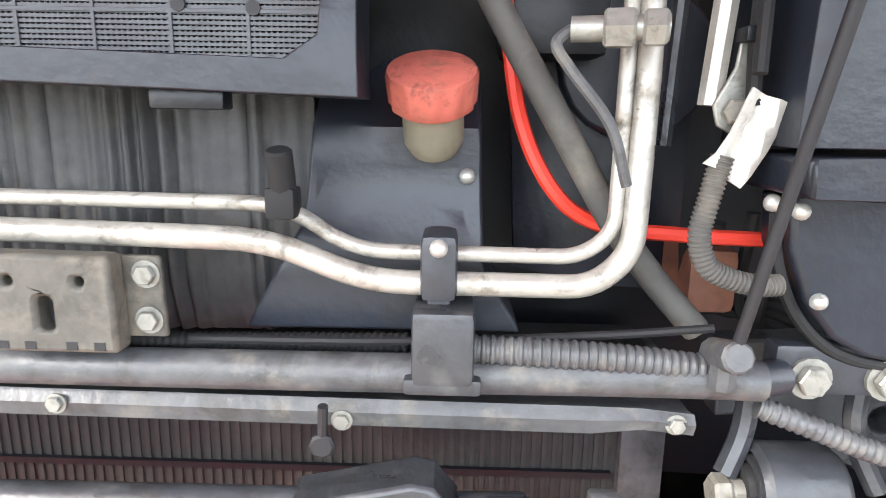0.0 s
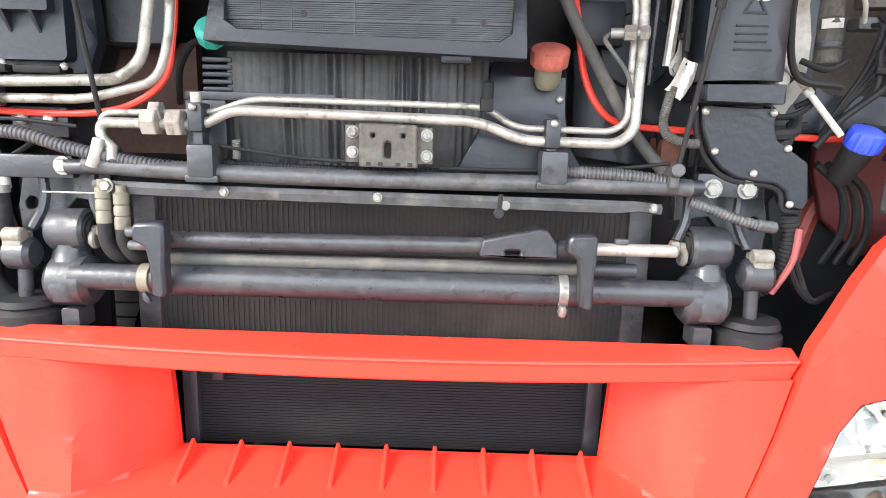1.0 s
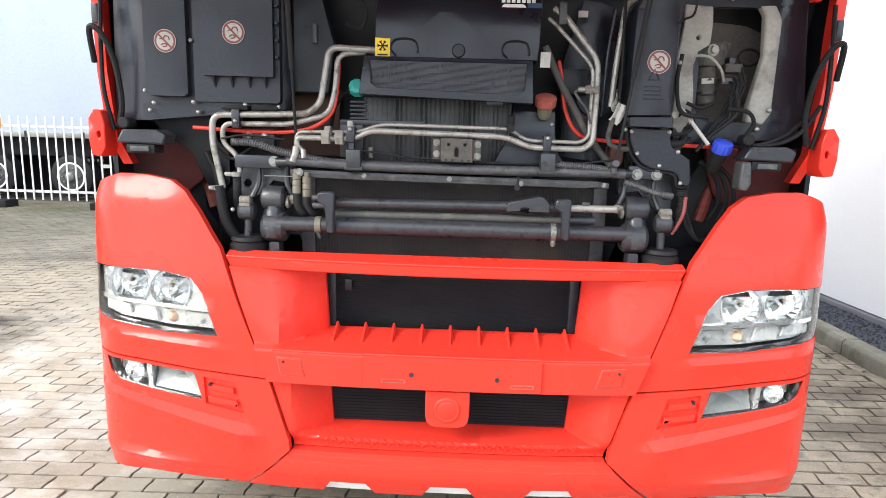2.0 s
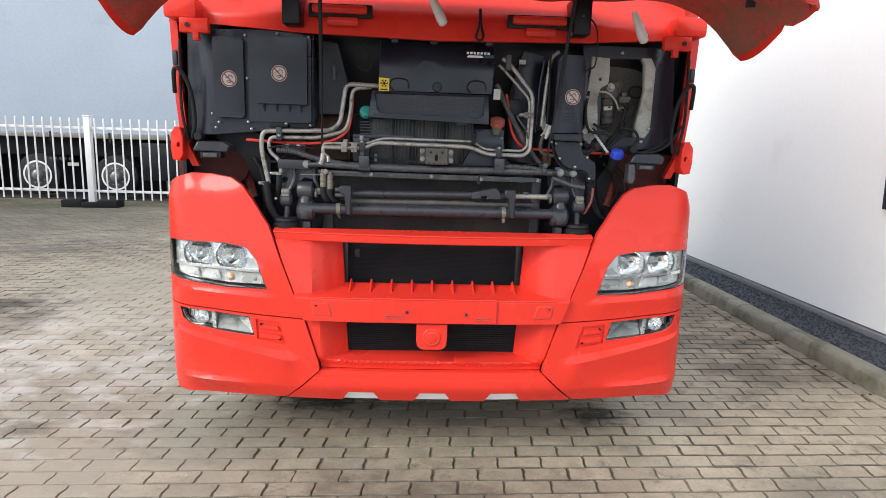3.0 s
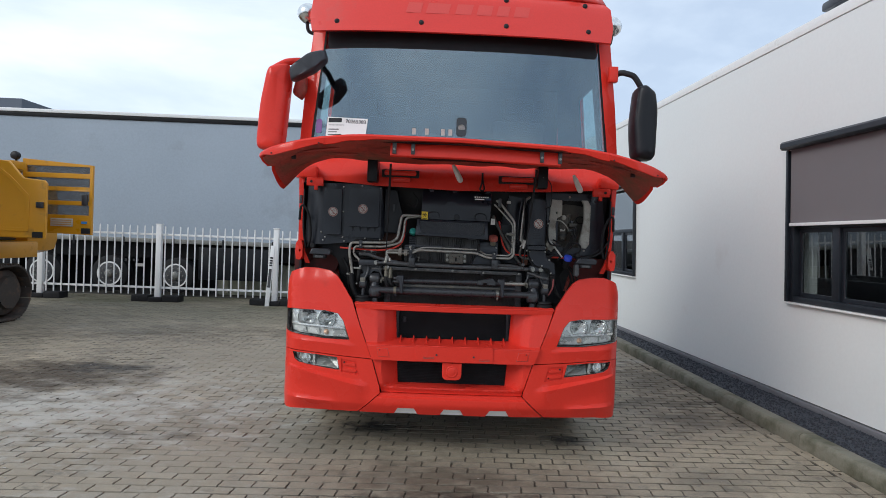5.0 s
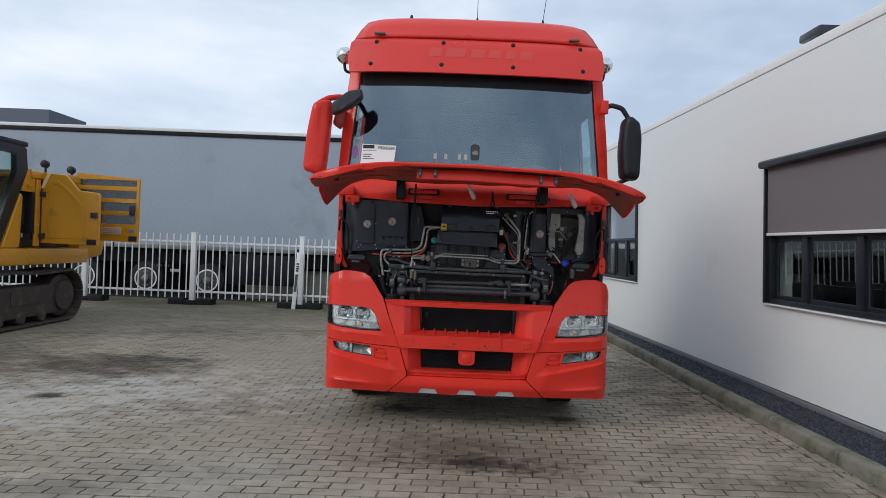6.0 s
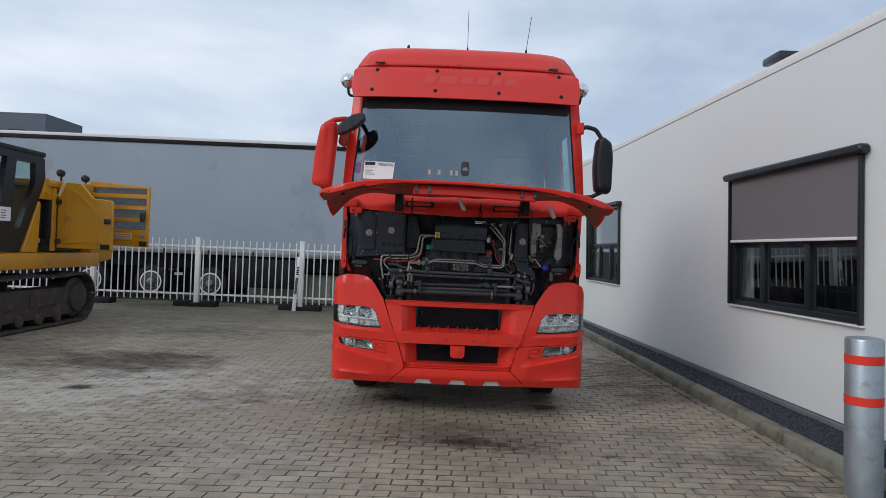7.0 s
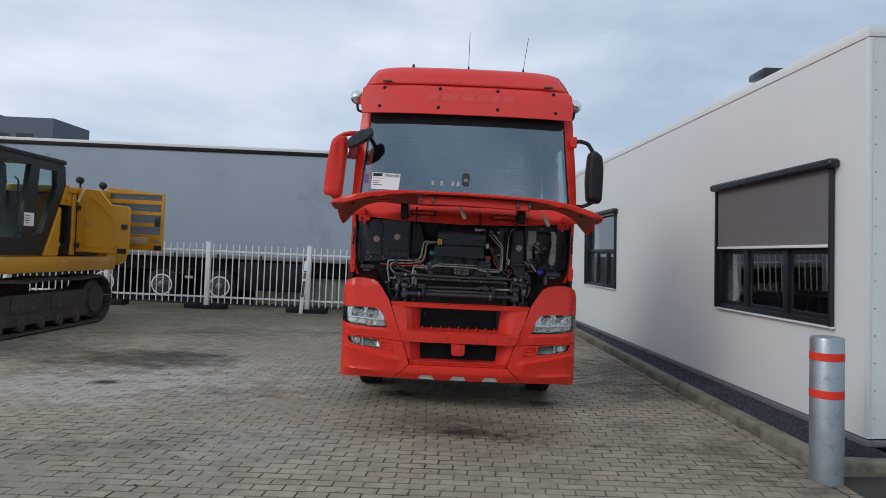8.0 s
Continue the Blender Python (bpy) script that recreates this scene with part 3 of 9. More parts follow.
# plinth coloured black so the gap below the panels looks fully shaded
bm = bmesh.new()
box(bm, 0.03, 16, -9.0, -0.03, -0.1, 0.166)
structure(bldg("plinth", bm, SEAL_SHADE_BLK), "recessed plinth, blackened as the shadow gap under the wall panels")
bm = bmesh.new()
box(bm, -0.02, 16, -0.03, 0.022, 0.100, 0.158, 0.010)
box(bm, -0.02, 0.03, -9.0, -0.032, 0.100, 0.158, 0.010)
structure(bldg("trim", bm, mat("grey_base_profile", (0.20, 0.20, 0.215), 0.45, 0.2, var=0.12, bump=0.05)), "grey metal profile along the foot of the wall")
bm = bmesh.new()
box(bm, -0.012, 16.01, -9.0, 0.012, ROOF_Z + 0.003, ROOF_Z + 0.10, 0.008)
structure(bldg("roof_edge", bm, WHITE), "light metal coping along the flat roof")
bm = bmesh.new()
box(bm, -0.006, 0.03, -0.032, 0.006, 0.20, ROOF_Z, 0.003)
structure(bldg("corner_trim", bm, WALLP), "pale corner trim with rivets")
rivets = bmesh.new()
for i in range(14):
    cyl(rivets, (-0.006, -0.06, 0.35 + i * 0.24), (-0.010, -0.06, 0.35 + i * 0.24), 0.006, 8)
rivets.transform(BLD)
tagged(part("rivets", rivets, STEEL), "row of small rivets on the end wall", "rivets", "", "stuff")
bm = bmesh.new()
box(bm, 0, 16, -9, -0.3, -0.005, 0.01)
box(bm, 3.5, 3.6, -9, -0.3, 0.2, 3.4)
box(bm, 0.3, 15.7, -4.1, -4.0, 0.2, 3.4)
box(bm, 7.0, 7.1, -4.0, -0.3, 0.2, 3.4)
structure(bldg("inner_walls", bm, CAB_GREY), "plain dim inner walls behind the windows")
vent = thing("roof_vent", BLD @ Vector((3.1, -0.95, ROOF_Z + 0.1)), "small grey ventilation cowl on the flat roof", "vent")
bm = bmesh.new()
box(bm, -0.14, 0.14, -0.14, 0.14, 0, 0.42, 0.01)
part("duct", bm, GALV, vent)
bm = bmesh.new()
box(bm, -0.24, 0.24, -0.22, 0.22, 0.42, 0.52, 0.03)
part("cowl", bm, DARK_MET, vent)


def window(name, a, b, mullions, shade_z):
    w = thing(name, (0, 0, 0), "dark-framed office window with a half-lowered grey outside screen", "window", "", "structure")
    w.matrix_world = BLD
    bm = bmesh.new()
    F = 0.055
    for x0, x1, z0, z1 in ((a, a + F, WZ0, WZ1), (b - F, b, WZ0, WZ1), (a + F, b - F, WZ0, WZ0 + F), (a + F, b - F, WZ1 - F, WZ1)):
        box(bm, x0, x1, -0.10, 0.014, z0, z1, 0.004)
    part("frame", bm, ANTHR, w)
    zs = 1.855
    bm = bmesh.new()
    box(bm, a + F, b - F, -0.085, -0.03, zs - 0.03, zs + 0.035, 0.004)
    part("transom", bm, ANTHR, w)
    edges = [a + F] + mullions + [b - F]
    for m in mullions:
        bm = bmesh.new()
        box(bm, m - 0.045, m + 0.045, -0.085, -0.025, WZ0 + F, zs - 0.03, 0.004)
        part("mullion", bm, ANTHR, w)
    for e0, e1 in zip(edges, edges[1:]):
        s = bmesh.new()
        x0, x1 = e0 + (0.045 if e0 in mullions else 0), e1 - (0.045 if e1 in mullions else 0)
        sheet(s, [(x0, WZ0 + F), (x1, WZ0 + F), (x1, zs - 0.03), (x0, zs - 0.03)], [[(x0 + 0.04, WZ0 + F + 0.04), (x1 - 0.04, WZ0 + F + 0.04), (x1 - 0.04, zs - 0.07), (x0 + 0.04, zs - 0.07)]],
              step=50, fn=lambda p, q: Vector((p, -0.05, q)), thick=0.03, direction=(0, -1, 0))
        part("sash", s, ANTHR, w, bevel=0.004)
        g = bmesh.new()
        box(g, x0 + 0.041, x1 - 0.041, -0.068, -0.062, WZ0 + F + 0.041, zs - 0.071)
        p = part("pane", g, PANE, w)
        p.visible_shadow = False
    g = bmesh.new()
    box(g, a + F, b - F, -0.068, -0.062, zs + 0.035, WZ1 - F)
    p = part("pane", g, PANE, w)
    p.visible_shadow = False
    bm = bmesh.new()
    sheet(bm, [(a + 0.03, shade_z), (b - 0.03, shade_z), (b - 0.03, WZ1 - 0.01), (a + 0.03, WZ1 - 0.01)], step=0.3, fn=lambda p, q: Vector((p, 0.030 + 0.003 * math.sin(p * 2.3), q)), thick=0.002)
    part("screen", bm, SHADE, w)
    bm = bmesh.new()
    box(bm, a + 0.03, b - 0.03, 0.022, 0.046, shade_z - 0.030, shade_z, 0.004)
    part("bottom_bar", bm, WHITE, w, "white bottom bar of the screen")
    bm = bmesh.new()
    box(bm, a - 0.09, b + 0.045, 0.004, 0.115, WZ1 - 0.02, WZ1 + 0.062, 0.020, segs=1)
    part("screen_box", bm, ANTHR, w)
    for x in (a - 0.02, b - 0.01):
        bm = bmesh.new()
        box(bm, x, x + 0.03, 0.016, 0.055, WZ0, WZ1 - 0.024, 0.004)
        part("guide_rail", bm, ANTHR, w)
    bm = bmesh.new()
    box(bm, a - 0.03, b + 0.03, 0.004, 0.045, WZ0 - 0.020, WZ0 - 0.004, 0.004)
    part("window_sill", bm, WHITE, w)
    bm = bmesh.new()
    for i in range(9):
        box(bm, a + 0.25 + i * 0.24, a + 0.30 + i * 0.24, -1.2, -1.17, 0.9, 1.55)
    box(bm, a + 0.1, b - 0.1, -1.6, -0.9, 0.70, 0.74, 0.01)
    part("desk", bm, CAB_GREY, w)
    return w


window("window_1", *WIN[0], [1.26, 2.06], 1.878)
window("window_2", *WIN[1], [7.5, 8.2], 2.60)

# ---- bollard ----
bollard = thing("bollard", (2.83, -1.57, 0), "galvanised steel bollard with two red reflective bands", "bollard")
bm = bmesh.new()
lathe(bm, (0, 0, -0.05), (0, 0, 1.11), [(0, 0.118), (0.985, 0.118), (0.995, 0.112), (1, 0.09)], 40)
part("post", bm, GALV, bollard)
for z in (0.93, 0.645):
    bm = bmesh.new()
    lathe(bm, (0, 0, z), (0, 0, z + 0.062), [(0, 0.1185), (0.02, 0.1205), (0.98, 0.1205), (1, 0.1185)], 40)
    part("band", bm, SIGNRED, bollard, "red reflective band")
bollard.matrix_world = Matrix.Translation(bollard.location) @ PLUMB

# ---- fence ----
F0, FD = Vector((-6.08, 9.15, -0.015)), Vector((1.0, 0.0, 0))
FANG = math.degrees(math.atan2(FD.y, FD.x))
FLEN = 2.52


def fence_post(m):
    p = thing("fence_post", (0, 0, 0), "white square steel fence post on a black rubber foot", "fence post", "white yard fence")
    bm = bmesh.new()
    box(bm, -0.055, 0.055, -0.055, 0.055, 0.06, 1.665, 0.008)
    part("shaft", bm, FENCE, p)
    bm = bmesh.new()
    box(bm, -0.064, 0.064, -0.064, 0.064, 1.665, 1.69, 0.006)
    part("cap", bm, FENCE, p)
    bm = bmesh.new()
    for x0, x1, z in ((-0.5, -0.15, 0.15), (-0.15, 0.15, 0.11), (0.15, 0.5, 0.15)):
        box(bm, x0, x1, -0.17, 0.17, -0.012, z, 0.025)
    part("foot", bm, RUBBER, p, "black recycled-rubber foot")
    p.matrix_world = m
    return p


def fence_panel(m):
    p = thing("fence", (0, 0, 0), "white steel fence panel of round upright bars", "fence", "white yard fence")
    for z in (0.31, 1.46):
        bm = bmesh.new()
        box(bm, 0.06, FLEN - 0.06, -0.018, 0.018, z - 0.022, z + 0.022, 0.004)
        part("rail", bm, FENCE, p)
    bm0 = bmesh.new()
    cyl(bm0, (0, 0, 0.16), (0, 0, 1.62), 0.0145, 8)
    lathe(bm0, (0, 0, 1.62), (0, 0, 1.645), [(0, 0.0145), (0.5, 0.011), (1, 0.002)], 8)
    first = part("bar", bm0, FENCE, p)
    n = 15
    for i in range(n):
        o = first if i == 0 else new("bar", first.data)
        o.parent = p
        o.location = (0.06 + (FLEN - 0.12) * (i + 0.5) / n, -0.033, 0)
    p.matrix_world = m
    return p


first_post = first_panel = None
for k in range(-5, 3):
    at = F0 + FD * (FLEN * k)
    m = pose(at.x, at.y, at.z, 0, 0, FANG)
    if first_post is None:
        first_post, first_panel = fence_post(m), fence_panel(m)
    else:
        copy_thing(first_post, m)
        copy_thing(first_panel, m)
brace = thing("fence_brace", (-3.62, 8.98, 0), "slanting white steel brace with black print", "brace")
bm = bmesh.new()
box(bm, -0.045, 0.045, -0.02, 0.02, -0.01, 1.30, 0.005, pose(-0.05, -0.03, 0, -2, 3.5, 0))
part("bar", bm, FENCE, brace)
bm = bmesh.new()
for z in (0.86, 0.91, 0.96, 1.02):
    box(bm, -0.03, 0.03, -0.026, -0.022, z, z + 0.035, 0, pose(-0.05, -0.03, 0, -2, 3.5, 0))
part("print_bars", bm, INK, brace)
bm = bmesh.new()
box(bm, -0.03, 0.03, -0.026, -0.022, 0.40, 0.80, 0, pose(-0.05, -0.03, 0, -2, 3.5, 0))
part("grey_panel", bm, GREY_MET, brace)

# ---- curtain-sided trailer behind the fence ----
trailer = thing("trailer", (-7.48, 10.5, 0.03), "long curtain-sided trailer with blue-grey tarpaulin", "trailer")
TX0, TX1 = -13.0, 9.5
bm = bmesh.new()
sheet(bm, [(TX0, 1.50), (TX1, 1.50), (TX1, 4.72), (TX0, 4.72)], step=0.4, fn=lambda a, b: Vector((a, 0.012 * math.sin(a * 1.7 + 0.6 * math.sin(b * 1.3)) * math.sin((b - 1.5) / 3.22 * math.pi), b)), thick=0.02)
part("curtain", bm, CURTAIN, trailer)
bm = bmesh.new()
box(bm, TX0, TX1, -0.03, 2.5, 4.69, 4.80, 0.01)
part("roof_rail", bm, SEAL_SHADE_BLK, trailer)
bm = bmesh.new()
box(bm, TX0, TX1, -0.045, 2.5, 4.804, 4.90, 0.02)
part("roof", bm, WHITE, trailer)
bm = bmesh.new()
box(bm, TX0, TX1, -0.03, 2.5, 1.38, 1.497, 0.01)
part("side_rail", bm, STEEL, trailer, "pale aluminium side rail")
for i in range(16):
    x = TX0 + 0.8 + i * 1.35
    bm = bmesh.new()
    box(bm, x, x + 0.05, -0.036, -0.031, 1.28, 1.52)
    part("strap_buckle", bm, INK, trailer)
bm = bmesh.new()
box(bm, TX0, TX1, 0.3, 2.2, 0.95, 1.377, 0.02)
part("chassis", bm, SEAL_SHADE_BLK, trailer)
# added black sheet on the far side, keeps the underside in painted shade
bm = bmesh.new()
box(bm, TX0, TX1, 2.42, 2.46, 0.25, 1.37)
part("far_skirt", bm, SEAL_SHADE_BLK, trailer)
for x0, x1 in ((-12.5, -2.85), (2.0, 4.2)):
    bm = bmesh.new()
    box(bm, x0, x1, 0.02, 0.06, 0.42, 1.30, 0.02)
    part("side_guard", bm, BLACK_PL, trailer, "black plastic side guard")
# added black sheet behind the wheels, stands in for deep shade below the chassis
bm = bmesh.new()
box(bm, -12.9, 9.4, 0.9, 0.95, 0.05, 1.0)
part("under_panel", bm, SEAL_SHADE_BLK, trailer)
bm = bmesh.new()
for i in range(9):
    box(bm, -0.55 + i * 0.11, -0.50 + i * 0.11, 0.013, 0.016, 0.86, 0.92)
part("lettering", bm, GREY_MET, trailer)["kind"] = "stuff"
bm = bmesh.new()
box(bm, 0.3, 0.55, 0.008, 0.014, 0.72, 0.80)
part("marker_plate", bm, STKWHT, trailer)


def road_wheel(x, parent):
    bm = bmesh.new()
    c = Vector((x, 0.0, 0.50))
    lathe(bm, c + Vector((0, 0.36, 0)), c, [(0, 0.40), (0.06, 0.49), (0.94, 0.49), (1.0, 0.44)], 32)
    w = part("wheel", bm, RUBBER, parent)
    bm = bmesh.new()
    lathe(bm, c + Vector((0, 0.05, 0)), c + Vector((0, -0.015, 0)), [(0, 0.30), (0.9, 0.30), (1, 0.28)], 28)
    part("rim", bm, GREY_MET, w, "weathered steel rim")
    bm = bmesh.new()
    for i in range(28):
        a0, a1 = 2 * math.pi * i / 28, 2 * math.pi * (i + 1) / 28
        q = [(c.x + r * math.cos(a), -0.02, c.z + r * math.sin(a)) for r, a in ((0.29, a0), (0.29, a1), (0.33, a1), (0.33, a0))]
        bm.faces.new([bm.verts.new(v) for v in q])
    part("rim_edge", bm, WHITE, w)
    bm = bmesh.new()
    lathe(bm, c + Vector((0, -0.015, 0)), c + Vector((0, -0.10, 0)), [(0, 0.12), (0.8, 0.10), (1, 0.07)], 20)
    for i in range(10):
        a = 2 * math.pi * i / 10
        cyl(bm, c + Vector((0.2 * math.cos(a), -0.015, 0.2 * math.sin(a))), c + Vector((0.2 * math.cos(a), -0.04, 0.2 * math.sin(a))), 0.018, 6)
    part("hub", bm, STEEL, w)


for x in (-2.22, -0.40, 1.40):
    road_wheel(x, trailer)
trailer.scale = (0.87,) * 3
skip = thing("container_box", (-3.25, 11.0, 0), "low beige-green container behind the fence", "container")
bm = bmesh.new()
box(bm, -2.2, 3.0, 0, 1.2, 0, 0.78, 0.03)
for i in range(10):
    box(bm, -2.0 + i * 0.5, -1.92 + i * 0.5, -0.04, 0.0, 0.05, 0.74)
part("body", bm, mat("beige_green_paint", (0.30, 0.31, 0.24), 0.7, var=0.12, dirt=(0.15, 0.15, 0.1), dirt_amount=0.3), skip)

far = thing("distant_building", (-51.6, 62, 0), "distant grey office block with roof plant", "building")
bm = bmesh.new()
box(bm, -14, 7.6, 0, 10, 0, 13.6)
part("wall", bm, FARWALL, far)
bm = bmesh.new()
box(bm, 0.4, 7.0, 1.0, 8, 13.603, 14.9)
box(bm, -0.9, 0.4, 1.4, 4, 13.603, 15.2)
part("roof_plant", bm, FARWALL, far)
bm = bmesh.new()
for i in range(7):
    box(bm, -12 + i * 2.6, -10.2 + i * 2.6, -0.06, -0.01, 11.4, 12.9)
part("window_band", bm, GLOSSBLK, far)

# ---- the truck: body ----
truck = thing("truck", (0, 0, 0), "red lorry with its front flap raised over the open engine bay", "truck")


def T(name, bm, material, parent=None, label="", **kw):
    return part(name, bm, material, parent or truck, label, **kw)


WRAP_U, WRAP_R, WRAP_A1 = 1.10, 0.20, radians(88)
WRAP_A0, WRAP_Y = math.atan(0.09 * 2.5 * WRAP_U ** 1.5), 0.09 * WRAP_U ** 2.5


def wrap(u):
    """The bumper's plan: nearly flat in front, then round the corner and back along the side."""
    s, u = (1 if u >= 0 else -1), abs(u)
    if u <= WRAP_U:
        return s * u, 0.09 * u ** 2.5
    a = WRAP_A0 + (u - WRAP_U) / WRAP_R
    b = min(a, WRAP_A1)
    x, y = WRAP_U + WRAP_R * (math.sin(b) - math.sin(WRAP_A0)), WRAP_Y + WRAP_R * (math.cos(WRAP_A0) - math.cos(b))
    L = max(0.0, (a - WRAP_A1) * WRAP_R)
    return s * (x + L * math.cos(WRAP_A1)), y + L * math.sin(WRAP_A1)


def sstep(a, b, x):
    t = min(1, max(0, (x - a) / (b - a)))
    return t * t * (3 - 2 * t)


# folds under headlamp, fog lamp and low on the corner: upper line, lower line, proud depth, reach below, where it runs out
FOLDS = [(((0.685, 0.806), (1.20, 0.842)), ((0.685, 0.791), (1.20, 0.815)), 0.013, 0.07, (0.685, 0.78)),
         (((0.637, 0.538), (1.119, 0.616)), ((0.637, 0.507), (1.119, 0.602)), 0.026, 0.12, (0.598, 0.67)),
         (((0.807, 0.388), (1.107, 0.414)), ((0.807, 0.381), (1.107, 0.390)), 0.016, 0.06, (0.800, 0.98))]


def on_line(line, u):
    (a, b), (c, d) = line
    return b + (d - b) * (u - a) / (c - a)


def bumper_y(u, z):
    """Depth added to the plan: the face leans back above, with crisp folds under the lamps."""
    au = abs(u)
    y = 0.05 * sstep(0.85, 1.35, z) + 0.05 * (1 - sstep(0.28, 0.40, z))
    for up, low, deep, reach, (f0, f1) in FOLDS:
        a, b = on_line(up, min(au, 1.2)), on_line(low, min(au, 1.2))
        fade = min(1, max(0, (au - f0) / (f1 - f0))) * (1 - 0.8 * sstep(1.15, 1.30, au))
        if z < a:
            y -= deep * fade * ((a - z) / (a - b) if z > b else max(0.0, 1 - (b - z) / reach))
    y += 0.03 * sstep(1.24, 1.34, z) * sstep(0.8, 0.95, au)
    return y


def bump_fn(u, z):
    x, y = wrap(u)
    a = min(1.0, max(0.0, (abs(u) - 1.05) / 0.3))
    return Vector((x - math.copysign(0.03 * sstep(1.2, 1.34, z), u) * a, y + bumper_y(u, z) * (1 - 0.7 * a), z))


LAMP = [(1.33, 1.018), (1.20, 1.030), (0.93, 1.030), (0.835, 1.014), (0.793, 0.965), (0.743, 0.830), (0.93, 0.829), (1.12, 0.846), (1.29, 0.865), (1.33, 0.90)]
FOG = [(1.175, 0.7185), (1.00, 0.7125), (0.83, 0.701), (0.806, 0.608), (0.92, 0.618), (1.04, 0.632), (1.115, 0.645), (1.155, 0.668)]
FINS = [(0.800, 0.690), (0.690, 0.680), (0.662, 0.578), (0.795, 0.598)]
CORNER = [(0.738, 1.112), (0.770, 1.158), (0.815, 1.228), (0.860, 1.285), (0.915, 1.316), (1.01, 1.330), (1.11, 1.332), (1.24, 1.300), (1.40, 1.26), (1.85, 1.24),
          (1.85, 0.745), (1.19, 0.736), (1.0, 0.728), (0.83, 0.7165), (0.582, 0.7045), (0.627, 0.820), (0.685, 0.968)]
CORNER_LOW = [(0.578, 0.6985), (0.83, 0.7105), (1.0, 0.722), (1.19, 0.730), (1.85, 0.739), (1.85, 0.36), (1.40, 0.305), (1.24, 0.290), (1.06, 0.302), (0.672, 0.311), (0.512, 0.463), (0.516, 0.500)]

for side in (1, -1):
    f = (lambda l: l) if side > 0 else mirror
    bm = bmesh.new()
    cuts = [[(side * a, b) for a, b in line] for fold in FOLDS for line in fold[:2]]
    sheet(bm, f(CORNER), [f(LAMP)], 0.03, 0.03, bump_fn, 0.03, cuts=cuts[:2])
    corner = T("corner_panel", bm, RED, bevel=0.005)
    bm = bmesh.new()
    sheet(bm, f(CORNER_LOW), [f(FOG), f(FINS)], 0.03, 0.03, bump_fn, 0.03, cuts=cuts[2:])
    low = T("lower_corner_panel", bm, RED, bevel=0.005)
    # fins beside the fog lamp
    bm = bmesh.new()
    sheet(bm, f(FINS), (), 0.05, 0.05, lambda u, z: bump_fn(u, z) + Vector((0, 0.010, 0)), 0.01)
    T("fin_backing", bm, RED)
    for z, u0, u1 in ((0.655, 0.694, 0.785), (0.612, 0.682, 0.785)):
        bm = bmesh.new()
        sheet(bm, f([(u0, z - 0.014), (u1, z - 0.004), (u1, z + 0.014), (u0 + 0.004, z + 0.006)]), (), 0.04, 0.05, lambda u, zz: bump_fn(u, zz) + Vector((0, -0.003, 0)), 0.03)
        T("fin", bm, RED, low, bevel=0.004)
    bm = bmesh.new()
    p = bump_fn(0.775 * side, 0.668)
    cyl(bm, p + Vector((0, 0.004, 0)), p + Vector((0, -0.006, 0)), 0.006, 10)
    T("screw", bm, INK, low)
    # headlamp: pale housing, black edge, two faceted bowls with shields, chrome divider, frosted lower strip and clear lens
    def set_back(d):
        return lambda u, z: bump_fn(u, z) + Vector((0, d, 0))

    def grown(loop, cu, cz, ku, kz):
        return [((u - cu) * ku + cu, (z - cz) * kz + cz) for u, z in loop]

    def bowl(parent, u, z, r, deep, shift=0.0, n=18):
        """A reflector of flat facets, like a cut-glass dish."""
        bm = bmesh.new()
        p = bump_fn(u * side, z) + Vector((0, 0.018, 0))
        rings = []
        for k, (t, rr) in enumerate(((0, 1.0), (0.35, 0.90), (0.7, 0.66), (0.92, 0.36), (1, 0.16))):
            rings.append([bm.verts.new(p + Vector((shift * t + r * rr * math.cos((i + 0.5 * (k % 2)) * 2 * math.pi / n), deep * t, r * rr * math.sin((i + 0.5 * (k % 2)) * 2 * math.pi / n)))) for i in range(n)])
        for ra, rb in zip(rings, rings[1:]):
            for i in range(n):
                bm.faces.new((ra[i], ra[(i + 1) % n], rb[i]))
                bm.faces.new((rb[i], ra[(i + 1) % n], rb[(i + 1) % n]))
        bm.faces.new(rings[-1])
        T("reflector", bm, CHROME, parent, sharp=2)
        return p

    head = bmesh.new()
    sheet(head, f(LAMP), (), 0.05, 0.05, set_back(0.085), 0.02)
    lamp = T("headlamp", head, LAMPWHITE, None, "clear headlamp with chrome reflectors")
    bm = bmesh.new()   # silver mask round the bowls
    MASK = [(1.215, 1.026), (0.93, 1.026), (0.842, 1.010), (0.800, 0.962), (0.780, 0.905), (1.205, 0.924)]
    sheet(bm, f(MASK), [f(disc(1.066, 0.974, 0.0685, 26)), f(disc(0.915, 0.967, 0.0665, 26))], 5, 5, set_back(0.030), 0.012)
    T("mask", bm, LAMPSILVER, lamp, bevel=0.003)
    rim = bmesh.new()
    inner = [(1.225, 1.024), (1.20, 1.027), (0.93, 1.027), (0.838, 1.011), (0.796, 0.963), (0.748, 0.8345), (0.93, 0.8355), (1.12, 0.853), (1.195, 0.866), (1.21, 0.90)]
    sheet(rim, f(LAMP), [f(inner)], 0.06, 0.06, set_back(0.006), 0.085)
    T("bezel", rim, GLOSSBLK, lamp, "black edge of the headlamp")
    for u, z, r in ((0.915, 0.967, 0.0665), (1.066, 0.974, 0.0685)):
        p = bowl(lamp, u, z, r, 0.062, 0.012 * side)
        bm = bmesh.new()
        lathe(bm, p + Vector((0.010 * side, 0.058, 0)), p + Vector((0, 0.012, 0)), [(0, 0.016), (0.5, 0.015), (0.8, 0.012), (1, 0.004)], 14)
        T("bulb_shield", bm, CHROME, lamp)
        bm = bmesh.new()
